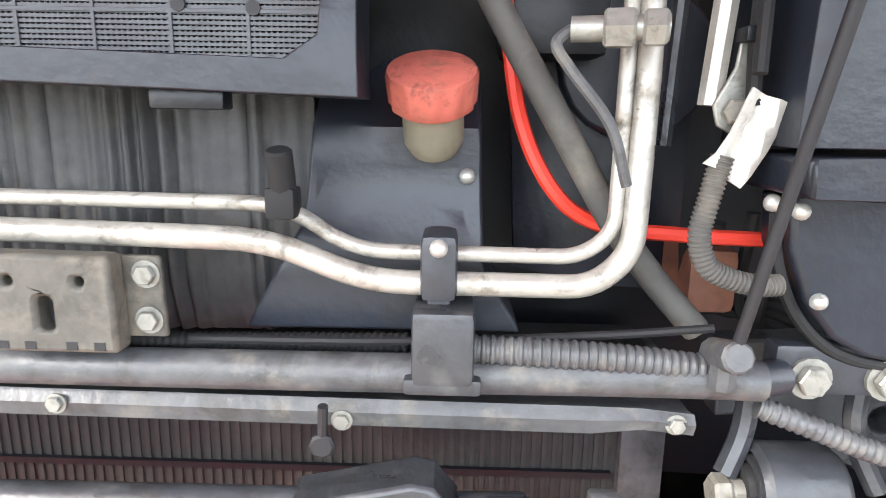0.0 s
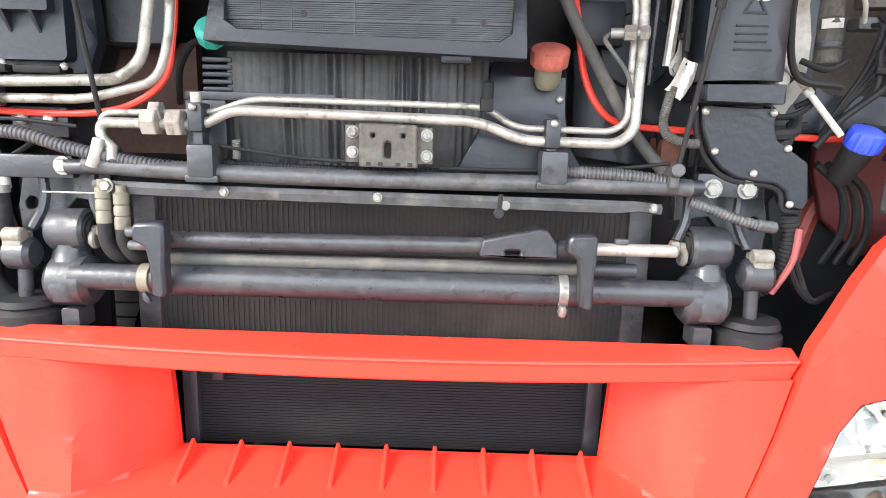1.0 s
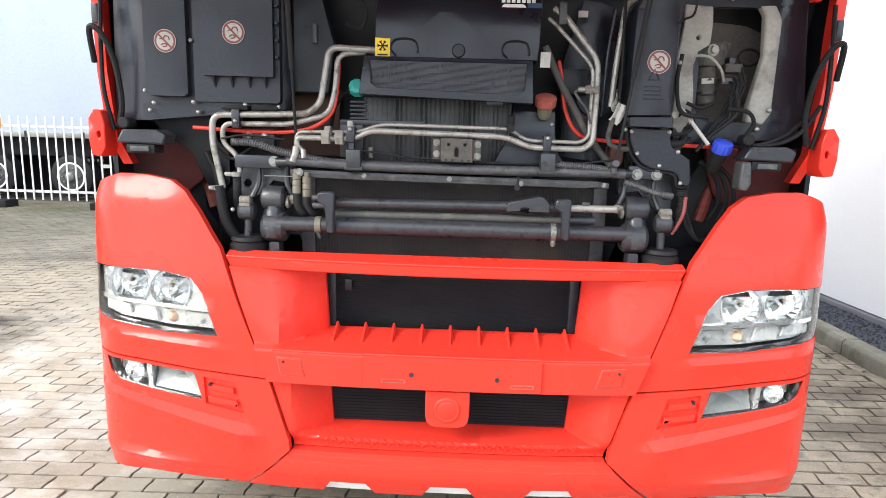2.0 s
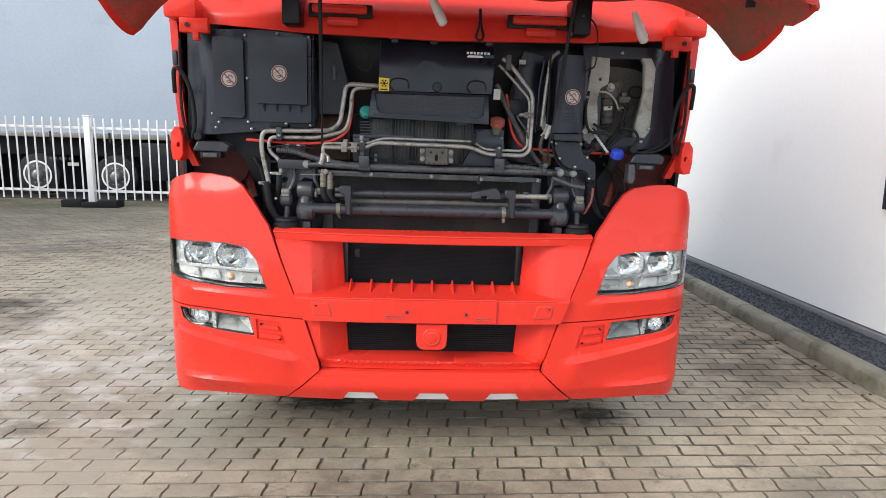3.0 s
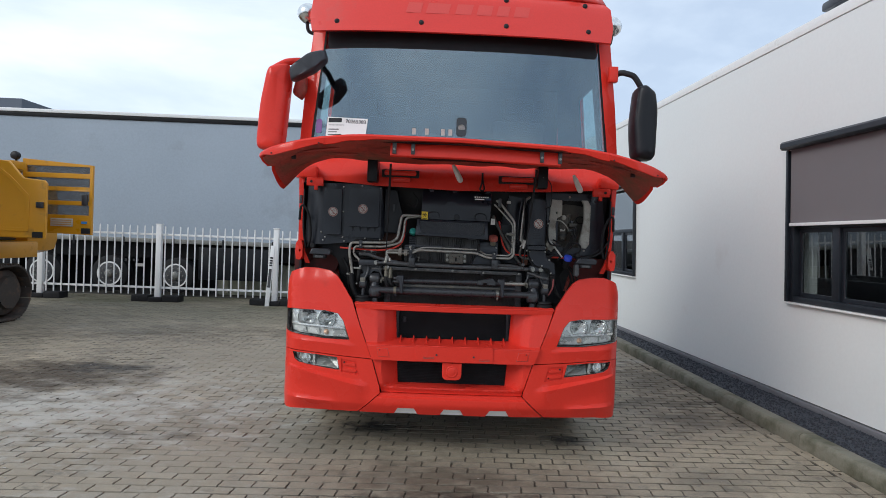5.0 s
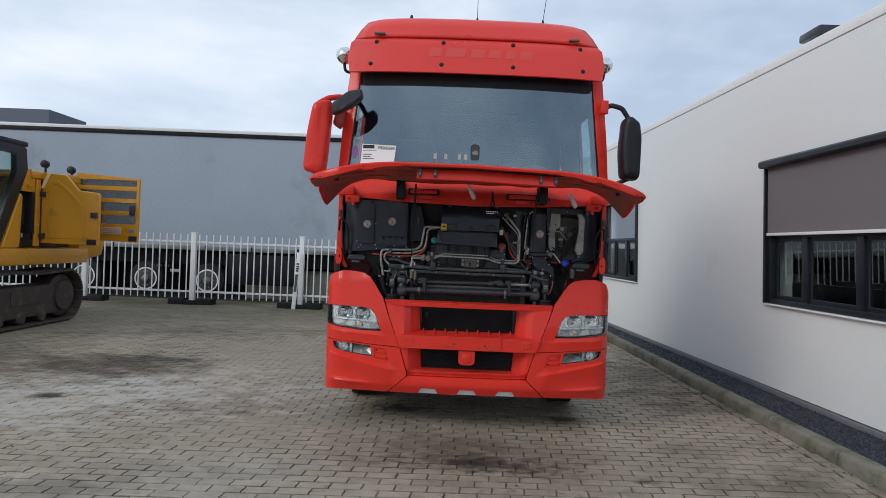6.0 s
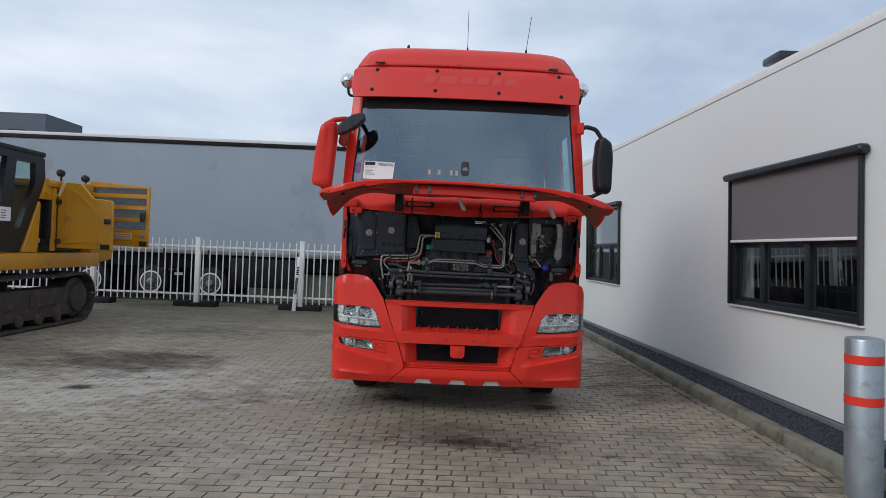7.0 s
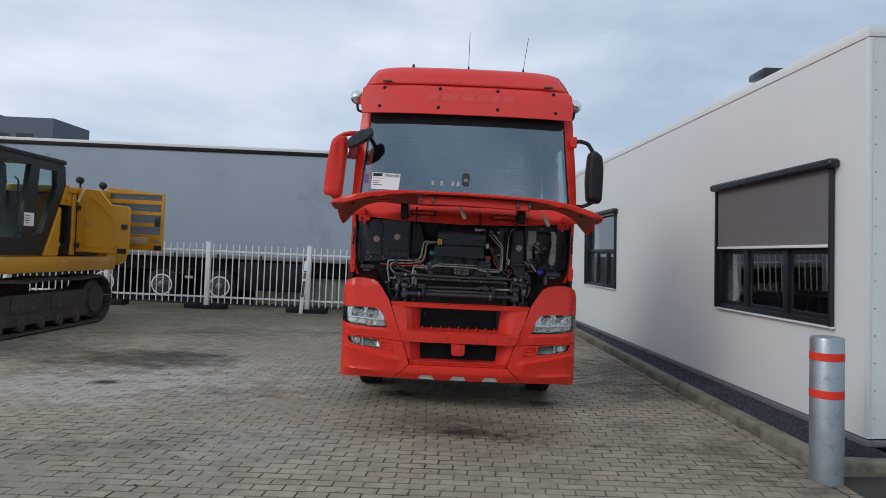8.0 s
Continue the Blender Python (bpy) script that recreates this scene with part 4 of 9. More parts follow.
        sheet(bm, disc(u * side, z, r * 1.045, 28), [disc(u * side, z, r * 1.0, 28)], 5, 5, set_back(0.022), 0.010)
        T("reflector_ring", bm, CHROME, lamp, bevel=0.002)
        bm = bmesh.new()   # dark wedge under the bulb
        vs = [bm.verts.new(p + Vector(o)) for o in ((-0.026, 0.045, -0.012), (0.006, 0.042, -0.018), (0.004, 0.040, -0.002), (-0.020, 0.030, -0.032))]
        bm.faces.new((vs[0], vs[3], vs[1], vs[2]))
        T("wedge", bm, LAMPGREY, lamp)
    bm = bmesh.new()
    sheet(bm, f([(0.786, 0.915), (1.205, 0.930), (1.205, 0.916), (0.780, 0.903)]), (), 0.04, 0.05, set_back(0.016), 0.03)
    T("divider", bm, CHROME, lamp, bevel=0.004)
    bm = bmesh.new()   # pale tray behind the lower strip
    sheet(bm, f([(0.757, 0.842), (0.93, 0.8425), (1.12, 0.857), (1.193, 0.869), (1.205, 0.914), (0.783, 0.902)]), (), 0.05, 0.05, set_back(0.048), 0.01)
    T("tray", bm, LAMPWHITE, lamp)
    for u0, u1, z0, z1 in ((0.765, 0.870, 0.845, 0.894), (0.965, 1.060, 0.853, 0.906), (1.068, 1.190, 0.868, 0.912)):
        bm = bmesh.new()
        sheet(bm, f([(u0, z0), (u1, z0 + 0.004), (u1, z1), (u0 + 0.012, z1)]), (), 0.04, 0.05, set_back(0.034), 0.02)
        T("frosted_block", bm, LAMPSILVER if u0 < 0.9 else LAMPWHITE, lamp, bevel=0.005)
    bm = bmesh.new()
    lathe(bm, bump_fn(0.922 * side, 0.870) + Vector((0, 0.07, 0)), bump_fn(0.922 * side, 0.870) + Vector((0, 0.028, 0)), [(0, 0.024), (0.5, 0.021), (0.85, 0.013), (1, 0.006)], 16)
    T("indicator", bm, ORANGE, lamp, "pale amber indicator bulb")
    bm = bmesh.new()
    p = bump_fn(0.806 * side, 0.866) + Vector((0, 0.034, 0))
    cyl(bm, p, p + Vector((0, -0.006, 0)), 0.007, 12)
    T("screw", bm, LAMPGREY, lamp)
    bm = bmesh.new()
    sheet(bm, f(grown(LAMP, 1.03, 0.93, 0.985, 0.97)), (), 0.04, 0.04, set_back(0.002), 0.004)
    o = T("lens", bm, LENS, lamp, "clear plastic lens")
    o.visible_shadow = False
    # fog lamp: bright outer chamber, pale divider, darker inner chamber
    bm = bmesh.new()
    sheet(bm, f(FOG), (), 0.05, 0.05, set_back(0.07), 0.02)
    fog = T("fog_lamp", bm, LAMPGREY, None, "clear fog lamp set low in the bumper")
    bm = bmesh.new()
    sheet(bm, f(FOG), [f(grown(FOG, 0.985, 0.672, 0.962, 0.90))], 0.06, 0.06, set_back(0.010), 0.055)
    T("bezel", bm, GLOSSBLK, fog)
    bm = bmesh.new()
    sheet(bm, f([(1.018, 0.636), (1.10, 0.647), (1.140, 0.670), (1.150, 0.710), (1.018, 0.712)]), (), 5, 5, set_back(0.052), 0.01)
    T("reflector", bm, LAMPSILVER, fog)
    bowl(fog, 1.062, 0.678, 0.033, 0.036, 0, 14)
    for i in range(3):
        bm = bmesh.new()
        u = 1.096 + i * 0.014
        sheet(bm, f([(u, 0.656 + 0.006 * i), (u + 0.007, 0.657 + 0.006 * i), (u + 0.007, 0.708), (u, 0.708)]), (), 5, 5, set_back(0.040), 0.012)
        T("flute", bm, CHROME, fog)
    bm = bmesh.new()
    sheet(bm, f([(0.990, 0.627), (1.008, 0.629), (1.014, 0.713), (0.994, 0.714)]), (), 0.05, 0.05, set_back(0.014), 0.04)
    T("divider", bm, LAMPSILVER, fog, bevel=0.004)
    bm = bmesh.new()
    vs = [bm.verts.new(bump_fn(a * side, b) + Vector((0, d, 0))) for a, b, d in ((0.985, 0.708, 0.062), (0.838, 0.700, 0.062), (0.818, 0.616, 0.020), (0.985, 0.630, 0.020), (0.90, 0.674, 0.066))]
    for q in ((0, 1, 4), (1, 2, 4), (2, 3, 4), (3, 0, 4)):
        bm.faces.new([vs[k] for k in q])
    T("reflector", bm, LAMPGREY, fog, sharp=2)
    bm = bmesh.new()
    sheet(bm, f(grown(FOG, 1.0, 0.672, 0.99, 0.96)), (), 0.05, 0.05, set_back(0.004), 0.004)
    o = T("lens", bm, LENS, fog, "clear plastic lens")
    o.visible_shadow = False

# centre of the bumper: an upper frame round the grille mouth, a plate beam, a lower mouth and a bottom lip
OUT = [(-0.728, 1.090), (-0.6795, 0.968), (-0.6215, 0.82), (-0.5765, 0.7035), (0.5765, 0.7035), (0.6215, 0.82), (0.6795, 0.968), (0.728, 1.090)]
MOUTH = [(-0.426, 1.060), (-0.413, 0.8365), (0.413, 0.8365), (0.426, 1.060)]


def beam_y(u):
    """Front line of the top beam, gently bowed."""
    return 0.020 + 0.052 * (u / 0.72) ** 2


def mid_fn(u, z):
    """The plate beam stands proud; above it a ledge runs back, and the sides sweep in to the grille."""
    p = bump_fn(u, z)
    k = min(1.0, max(0.0, (z - 0.815) / 0.225)) * (1 - 0.6 * sstep(0.54, 0.68, abs(u)))    # the top runs straight across, behind the bow of the bumper
    p.y = p.y * (1 - k) + (beam_y(u) + 0.010) * k
    p.y -= 0.022 * (1 - sstep(0.806, 0.822, z))
    edge = 0.413 + 0.013 * (z - 0.8365) / 0.2235
    w = min(1.0, max(0.0, (edge + 0.128 - abs(u)) / 0.128))
    w -= 0.05 * math.sin(math.pi * w) - 0.020 * math.sin(4 * math.pi * w)    # two soft upright creases
    ledge = min(1.0, max(0.0, (z - 0.812) / 0.0235))
    p.y += min(w, ledge) * (0.165 - p.y)
    return p


bm = bmesh.new()
OUT_LOW = [(-0.709, 1.057), *OUT[1:-1], (0.709, 1.057)]
MOUTH_CUT = [(-0.425, 1.0565), *MOUTH[1:-1], (0.425, 1.0565)]
sheet(bm, OUT_LOW, [MOUTH_CUT], 0.0175, 0.006, mid_fn, 0.02)
centre = T("centre_panel", bm, RED, bevel=0.003)
bm = bmesh.new()   # straight beam across the top with its sloping ledge
rings = []
for i in range(15):
    x = -0.722 + i * 0.10314
    f0 = beam_y(x)
    rings.append([bm.verts.new((x * k, y, z)) for k, y, z in ((0.981, f0 + 0.003, 1.052), (0.999, f0, 1.086), (1.0, f0 + 0.004, 1.0915), (1.0, 0.107, 1.104), (1.0, 0.120, 1.090), (0.981, 0.150, 1.052))])
skin(bm, rings)
T("top_beam", bm, RED, centre, bevel=0.004)
for name, line, r in (("edge_bead", [(-0.718 + i * 0.0718, beam_y(-0.718 + i * 0.0718) + 0.0018, 1.0885) for i in range(21)], 0.0045),
                      ("edge_bead", [(-0.555 + i * 0.0285, mid_fn(-0.555 + i * 0.0285, 0.80).y + 0.0015, 0.8105) for i in range(11)], 0.0040),
                      ("edge_bead", [(0.555 - i * 0.0275, mid_fn(0.555 - i * 0.0275, 0.80).y + 0.0015, 0.8105) for i in range(11)], 0.0040),
                      ("edge_bead", [(-0.266 + i * 0.0544, mid_fn(-0.266 + i * 0.0544, 0.80).y - 0.0070, 0.8155) for i in range(11)], 0.0040)):
    bm = bmesh.new()
    sweep(bm, line, r, 8, 0)
    T(name, bm, RED, centre)
for i in range(9):   # teeth on the ledge under the upper grille
    bm = bmesh.new()
    x = -0.382 + i * 0.0945
    vs = [bm.verts.new(p) for p in ((x - 0.008, 0.06, 0.819), (x + 0.008, 0.06, 0.819), (x + 0.011, 0.163, 0.830), (x - 0.011, 0.163, 0.830),
                                    (x - 0.002, 0.075, 0.826), (x + 0.002, 0.075, 0.826), (x + 0.003, 0.160, 0.862), (x - 0.003, 0.160, 0.862))]
    for q in ((0, 1, 5, 4), (1, 2, 6, 5), (2, 3, 7, 6), (3, 0, 4, 7), (4, 5, 6, 7), (3, 2, 1, 0)):
        bm.faces.new([vs[k] for k in q])
    T("tooth", bm, RED, centre, bevel=0.003)
# plate carrier, tow covers, slots
bm = bmesh.new()
sheet(bm, rounded(-0.268, 0.280, 0.708, 0.817, 0.006), (), 0.06, 0.05, lambda u, z: Vector((u, mid_fn(u, min(z, 0.80)).y - 0.009, z)), 0.02)
T("plate_carrier", bm, RED, centre, bevel=0.003)
for u0, u1, z in ((-0.21, -0.135, 0.728), (0.185, 0.258, 0.722)):
    bm = bmesh.new()
    sheet(bm, rounded(u0, u1, z, z + 0.013, 0.004), [rounded(u0 + 0.004, u1 - 0.004, z + 0.003, z + 0.010, 0.002)], 5, 5, lambda u, zz: mid_fn(u, zz) + Vector((0, -0.012, 0)), 0.006)
    T("plate_slot", bm, RED_SHADED, centre)
for u, z in ((-0.118, 0.757), (0.145, 0.750)):
    bm = bmesh.new()
    p = mid_fn(u, z) + Vector((0, -0.009, 0))
    cyl(bm, p, p + Vector((0, -0.005, 0)), 0.007, 10)
    T("plate_screw", bm, DARK_MET, centre)
for s in (-1, 1):
    q = [(0.451 * s, 0.727), (0.530 * s, 0.730), (0.541 * s, 0.788), (0.466 * s, 0.785)]
    q = q if s > 0 else list(reversed(q))
    bm = bmesh.new()
    sheet(bm, q, (), 0.05, 0.05, lambda u, z: mid_fn(u, z) + Vector((0, -0.004, 0)), 0.008)
    cover = T("tow_cover", bm, RED, centre, bevel=0.003)
    bm = bmesh.new()
    grow = [((a - 0.497 * s) * 1.05 + 0.497 * s, (b - 0.757) * 1.07 + 0.757) for a, b in q]
    sheet(bm, grow, [q], 0.05, 0.05, lambda u, z: mid_fn(u, z) + Vector((0, -0.0012, 0)), 0.004)
    T("gap", bm, RED_SHADED, cover)
    bm = bmesh.new()
    p = mid_fn(0.520 * s, 0.775) + Vector((0, -0.004, 0))
    cyl(bm, p, p + Vector((0, -0.003, 0)), 0.004, 8)
    T("screw", bm, INK, cover)

# lower mouth frame
LOW_OUT = [(-0.572, 0.6985), (-0.511, 0.500), (-0.507, 0.465), (0.507, 0.465), (0.511, 0.500), (0.572, 0.6985)]
LOW_MOUTH = [(-0.404, 0.6975), (-0.392, 0.516), (0.392, 0.516), (0.404, 0.6975)]


def low_fn(u, z):
    p = bump_fn(u, z)
    p.y += 0.012 + 0.03 * (1 - sstep(0.47, 0.53, z))
    w = min(1.0, max(0.0, (0.392 + 0.066 * (z - 0.516) + 0.105 - abs(u)) / 0.105))
    p.y += min(w, min(1.0, max(0.0, (z - 0.505) / 0.011))) * (0.135 - p.y)
    return p


bm = bmesh.new()
sheet(bm, LOW_OUT, [[LOW_MOUTH[0], *LOW_MOUTH[1:]]], 0.0175, 0.011, low_fn, 0.02)
lower = T("lower_mouth_frame", bm, RED, bevel=0.003)
bm = bmesh.new()   # tread pattern of the step below the lower grille
for r in range(3):
    for c in range(30):
        x = -0.395 + c * 0.0272 + (0.0136 if r % 2 else 0)
        z = 0.478 + r * 0.0125
        m = Matrix.Translation((x, bump_fn(x, z).y + 0.012 + 0.03 * (1 - sstep(0.47, 0.53, z)), z)) @ pose(0, 0, 0, 0, 45 if (c + r) % 2 else -45, 0)
        box(bm, -0.007, 0.007, -0.003, 0.003, -0.0025, 0.0025, 0, m)
T("tread_pattern", bm, RED, lower)
bm = bmesh.new()   # radar cover hanging in the lower mouth
sheet(bm, [(-0.074, 0.698), (-0.074, 0.618), (-0.070, 0.597), (-0.058, 0.583), (-0.040, 0.577), (0.030, 0.577), (0.048, 0.583), (0.060, 0.597), (0.064, 0.618), (0.064, 0.698)], (), 0.05, 0.05, lambda u, z: Vector((u, -0.015 + 0.02 * (0.70 - z), z)), 0.05)
radar = T("radar_cover", bm, RED, lower, bevel=0.008)
bm = bmesh.new()
lathe(bm, (-0.006, -0.010, 0.637), (-0.006, -0.022, 0.637), [(0, 0.043), (0.5, 0.042), (0.75, 0.038), (0.80, 0.034), (0.70, 0.031), (0.85, 0.026), (1, 0.010)], 28)
T("radar_dome", bm, RED, radar)

# bottom lip with three pale step openings
LIP = [(-0.506, 0.461), (-0.661, 0.313), (0.661, 0.313), (0.506, 0.461)]
TABS = [[(c - 0.086, 0.3135), (c + 0.086, 0.3135), (c + 0.058, 0.362), (c - 0.058, 0.362)] for c in (-0.322, 0.006, 0.334)]
LIPN = LIP[:2]
for t in TABS:
    LIPN += [t[0], t[3], t[2], t[1]]
LIPN += LIP[2:]


def lip_fn(u, z):
    p = bump_fn(u, z)
    p.y -= 0.020 * (1 - sstep(0.430, 0.446, z)) - 0.012
    return p


bm = bmesh.new()
sheet(bm, LIPN, (), 0.05, 0.012, lip_fn, 0.05)
lip = T("bottom_lip", bm, RED, bevel=0.004)
for t in TABS:
    bm = bmesh.new()
    sheet(bm, t, (), 0.05, 0.03, lambda u, z: lip_fn(u, z) + Vector((0, 0.018, 0)), 0.02)
    T("step_insert", bm, WHITE, lip, "pale grey step insert")
bm = bmesh.new()
sheet(bm, [(-0.64, 0.37), (-0.64, 0.33), (0.64, 0.33), (0.64, 0.37)], (), 5, 5, lambda u, z: Vector((u, 0.10, z)), 0.5)
T("belly_pan", bm, BLACK_PL)


# grilles with fine mesh
def grille(name, x0, x1, z0, z1, y, mat_, dx, dz, w=0.0022):
    bm = bmesh.new()
    n = int((x1 - x0) / dx)
    for i in range(n + 1):
        x = x0 + (x1 - x0) * i / n
        box(bm, x - w, x + w, y - 0.002, y + 0.002, z0, z1)
    n = int((z1 - z0) / dz)
    for i in range(n + 1):
        z = z0 + (z1 - z0) * i / n
        box(bm, x0, x1, y - 0.0035, y + 0.0035, z - w, z + w)
    return T(name, bm, mat_)


bm = bmesh.new()
box(bm, -0.44, 0.44, 0.262, 0.285, 0.80, 1.045)
cond = T("condenser_core", bm, COND, None, "black condenser behind the upper mouth")
bm = bmesh.new()
for i in range(38):
    z = 0.806 + i * 0.0062
    box(bm, -0.41, 0.41, 0.2595, 0.263, z - 0.0012, z + 0.0012)
cf = T("fin_pack", bm, COND, cond)
cf["kind"] = "stuff"
for x in (-0.425, 0.41):
    bm = bmesh.new()
    box(bm, x - 0.012, x + 0.020, 0.245, 0.285, 0.80, 1.045, 0.006)
    T("condenser_tank", bm, DARK_MET, cond)
grille("lower_grille", -0.41, 0.41, 0.49, 0.70, 0.15, MESHBLK, 0.0068, 0.0105, 0.0019)
bm = bmesh.new()
box(bm, -0.43, 0.43, 0.20, 0.24, 0.45, 0.79)
T("grille_backing", bm, COND)
bm = bmesh.new()
box(bm, -0.375, -0.35, 0.244, 0.254, 0.945, 0.985, 0.003)
T("sensor_clip", bm, DARK_PL)

# ---- cab shell ----
def cab_y(x, z):
    """Front of the cab at a height: the windscreen leans back and bows."""
    lean = 0.17 + 0.20 * (z - 2.0) / 1.1
    return lean + 0.11 * (abs(x) / 1.15) ** 2.6


bm = bmesh.new()   # panel under the windscreen
PANEL = [(-1.13, 1.985), (-1.13, 2.17), (1.13, 2.17), (1.13, 1.985), (0.6, 1.945), (0, 1.930), (-0.6, 1.945)]
sheet(bm, PANEL, (), 0.06, 0.02, lambda x, z: Vector((x, 0.120 + 0.10 * (abs(x) / 1.15) ** 2.6 + 0.55 * max(0.0, z - 2.02) + 0.10 * (z - 2.02), z)), 0.03)
cowl = T("cowl_panel", bm, RED, bevel=0.004)
bm = bmesh.new()
sheet(bm, [(-1.12, 2.20), (-1.053, 3.20), (1.053, 3.20), (1.12, 2.20)], (), 0.07, 0.08, lambda x, z: Vector((x, cab_y(x, z), z)), 0.006)
o = T("windscreen", bm, GLASS, None, "tinted windscreen mirroring the grey sky")
o.visible_shadow = False
bm = bmesh.new()
sheet(bm, rounded(-1.04, 1.045, 3.015, 3.20, 0.03), (), 0.07, 0.08, lambda x, z: Vector((x, cab_y(x, z) - 0.002, z)), 0.001)
T("shade_band", bm, INK, o, "black band across the top of the windscreen")
for s in (-1, 1):
    bm = bmesh.new()
    W = [(1.062, 3.20), (1.163, 3.20), (1.205, 2.62), (1.225, 2.0), (1.13, 2.0), (1.128, 2.20)]
    W = W if s > 0 else mirror(W)
    sheet(bm, W, (), 0.03, 0.08, lambda x, z: Vector((x, cab_y(x, z) - 0.004 + 0.45 * max(0, abs(x) - 1.10) ** 1.3, z)), 0.06)
    T("door_pillar", bm, RED, bevel=0.006)
    bm = bmesh.new()
    q = [(1.050, 3.20), (1.064, 3.20), (1.130, 2.20), (1.112, 2.20)]
    sheet(bm, q if s > 0 else mirror(q), (), 0.05, 0.08, lambda x, z: Vector((x, cab_y(x, z) - 0.003, z)), 0.012)
    T("screen_seal", bm, SEAL_SHADE_BLK)
    # cab side with the side-window opening
    bm = bmesh.new()
    sheet(bm, [(0.42, 1.25), (2.35, 1.25), (2.35, 3.30), (0.52, 3.30), (0.44, 2.2)], [[(0.62, 2.15), (1.30, 2.15), (1.30, 2.95), (0.72, 2.95)]], 0.3, 0.15,
          lambda a, z: Vector((s * (1.215 - 0.075 * sstep(2.0, 3.3, z)), a, z)), 0.04, (-s, 0, 0))
    T("cab_side", bm, RED)
    bm = bmesh.new()
    sheet(bm, [(0.62, 2.15), (1.30, 2.15), (1.30, 2.95), (0.72, 2.95)], (), 0.3, 0.15, lambda a, z: Vector((s * (1.20 - 0.075 * sstep(2.0, 3.3, z)), a, z)), 0.006, (-s, 0, 0))
    o = T("side_window", bm, CLEAR, None, "clear greenish door window")
    o.visible_shadow = False
    bm = bmesh.new()
    sheet(bm, [(0.54, 1.70), (2.25, 1.70), (2.25, 3.17), (0.66, 3.17)], [[(0.70, 2.20), (1.26, 2.20), (1.26, 2.88), (0.79, 2.88)]], 0.3, 0.15,
          lambda a, z: Vector((s * (1.172 - 0.075 * sstep(2.0, 3.3, z)), a, z)), 0.01, (-s, 0, 0))
    T("door_lining", bm, CAB_DARK)
bm = bmesh.new()
box(bm, -1.14, 1.14, 2.33, 2.38, 1.0, 3.6, 0.02)
T("cab_back", bm, RED)

# sun visor panel and domed roof
bm = bmesh.new()
VIS = [(-1.135, 3.075), (-1.16, 3.20), (-1.145, 3.36), (-1.09, 3.425), (1.09, 3.425), (1.145, 3.36), (1.16, 3.20), (1.135, 3.075)]
sheet(bm, VIS, (), 0.06, 0.05, lambda x, z: Vector((x, 0.245 + 0.09 * (abs(x) / 1.16) ** 3 + 0.10 * (z - 3.08) / 0.35 + 0.05 * sstep(3.38, 3.43, z), z)), 0.03)
visor = T("sun_visor", bm, RED_FADED, None, "sun-faded red visor panel", bevel=0.006)
screws = [(x, z) for z, xs in ((3.365, (-0.905, -0.30, 0.325, 0.935)), (3.150, (-0.945, -0.31, 0.325, 0.955))) for x in xs]
for x, z in screws:
    y = 0.245 + 0.09 * (abs(x) / 1.16) ** 3 + 0.10 * (z - 3.08) / 0.35
    bm = bmesh.new()
    lathe(bm, (x, y + 0.002, z), (x, y - 0.011, z), [(0, 0.019), (0.5, 0.019), (0.8, 0.015), (1, 0.006)], 14)
    T("screw_cap", bm, INK, visor)
for x0, x1 in ((-0.42, -0.31), (-0.27, -0.10), (-0.05, 0.07), (0.11, 0.22), (0.26, 0.35), (0.39, 0.50)):   # faint ghost bars of removed lettering
    bm = bmesh.new()
    sheet_v = []
    for a, b in ((x0 - 0.01, 3.23), (x1 - 0.01, 3.23), (x1 + 0.01, 3.315), (x0 + 0.01, 3.315)):
        sheet_v.append(bm.verts.new((a, 0.2435 + 0.09 * (abs(a) / 1.16) ** 3 + 0.10 * (b - 3.08) / 0.35 - 0.0008, b)))
    bm.faces.new(sheet_v)
    T("faded_bar", bm, mat("ghost_lettering_red", (0.70, 0.066, 0.052), 0.5, var=0.06, scale=3, bump=0.02), visor)
RAISE = Vector((-0.012, 0, 0.034))
visor.location = RAISE
rings = []
bm = bmesh.new()
for y, z, w in ((0.352, 3.425, 1.115), (0.365, 3.45, 1.105), (0.40, 3.53, 1.065), (0.45, 3.615, 1.01), (0.50, 3.645, 0.985), (0.62, 3.665, 0.965), (1.0, 3.69, 0.96), (1.6, 3.71, 0.96), (2.36, 3.72, 0.96)):
    ring = []
    for i in range(25):
        t = i / 24 * 2 - 1
        yy = y + (0.09 * abs(t) ** 3 if y < 0.7 else 0)
        ring.append(bm.verts.new((t * w, yy, z - 0.02 * abs(t) ** 12)))
    rings.append(ring)
for a, b in zip(rings, rings[1:]):
    for i in range(24):
        bm.faces.new((a[i], a[i + 1], b[i + 1], b[i]))
roof = T("roof", bm, RED_FADED, None, "domed red roof", sharp=60)
roof.location = RAISE
md = roof.modifiers.new("thick", "SOLIDIFY")
md.thickness = 0.02
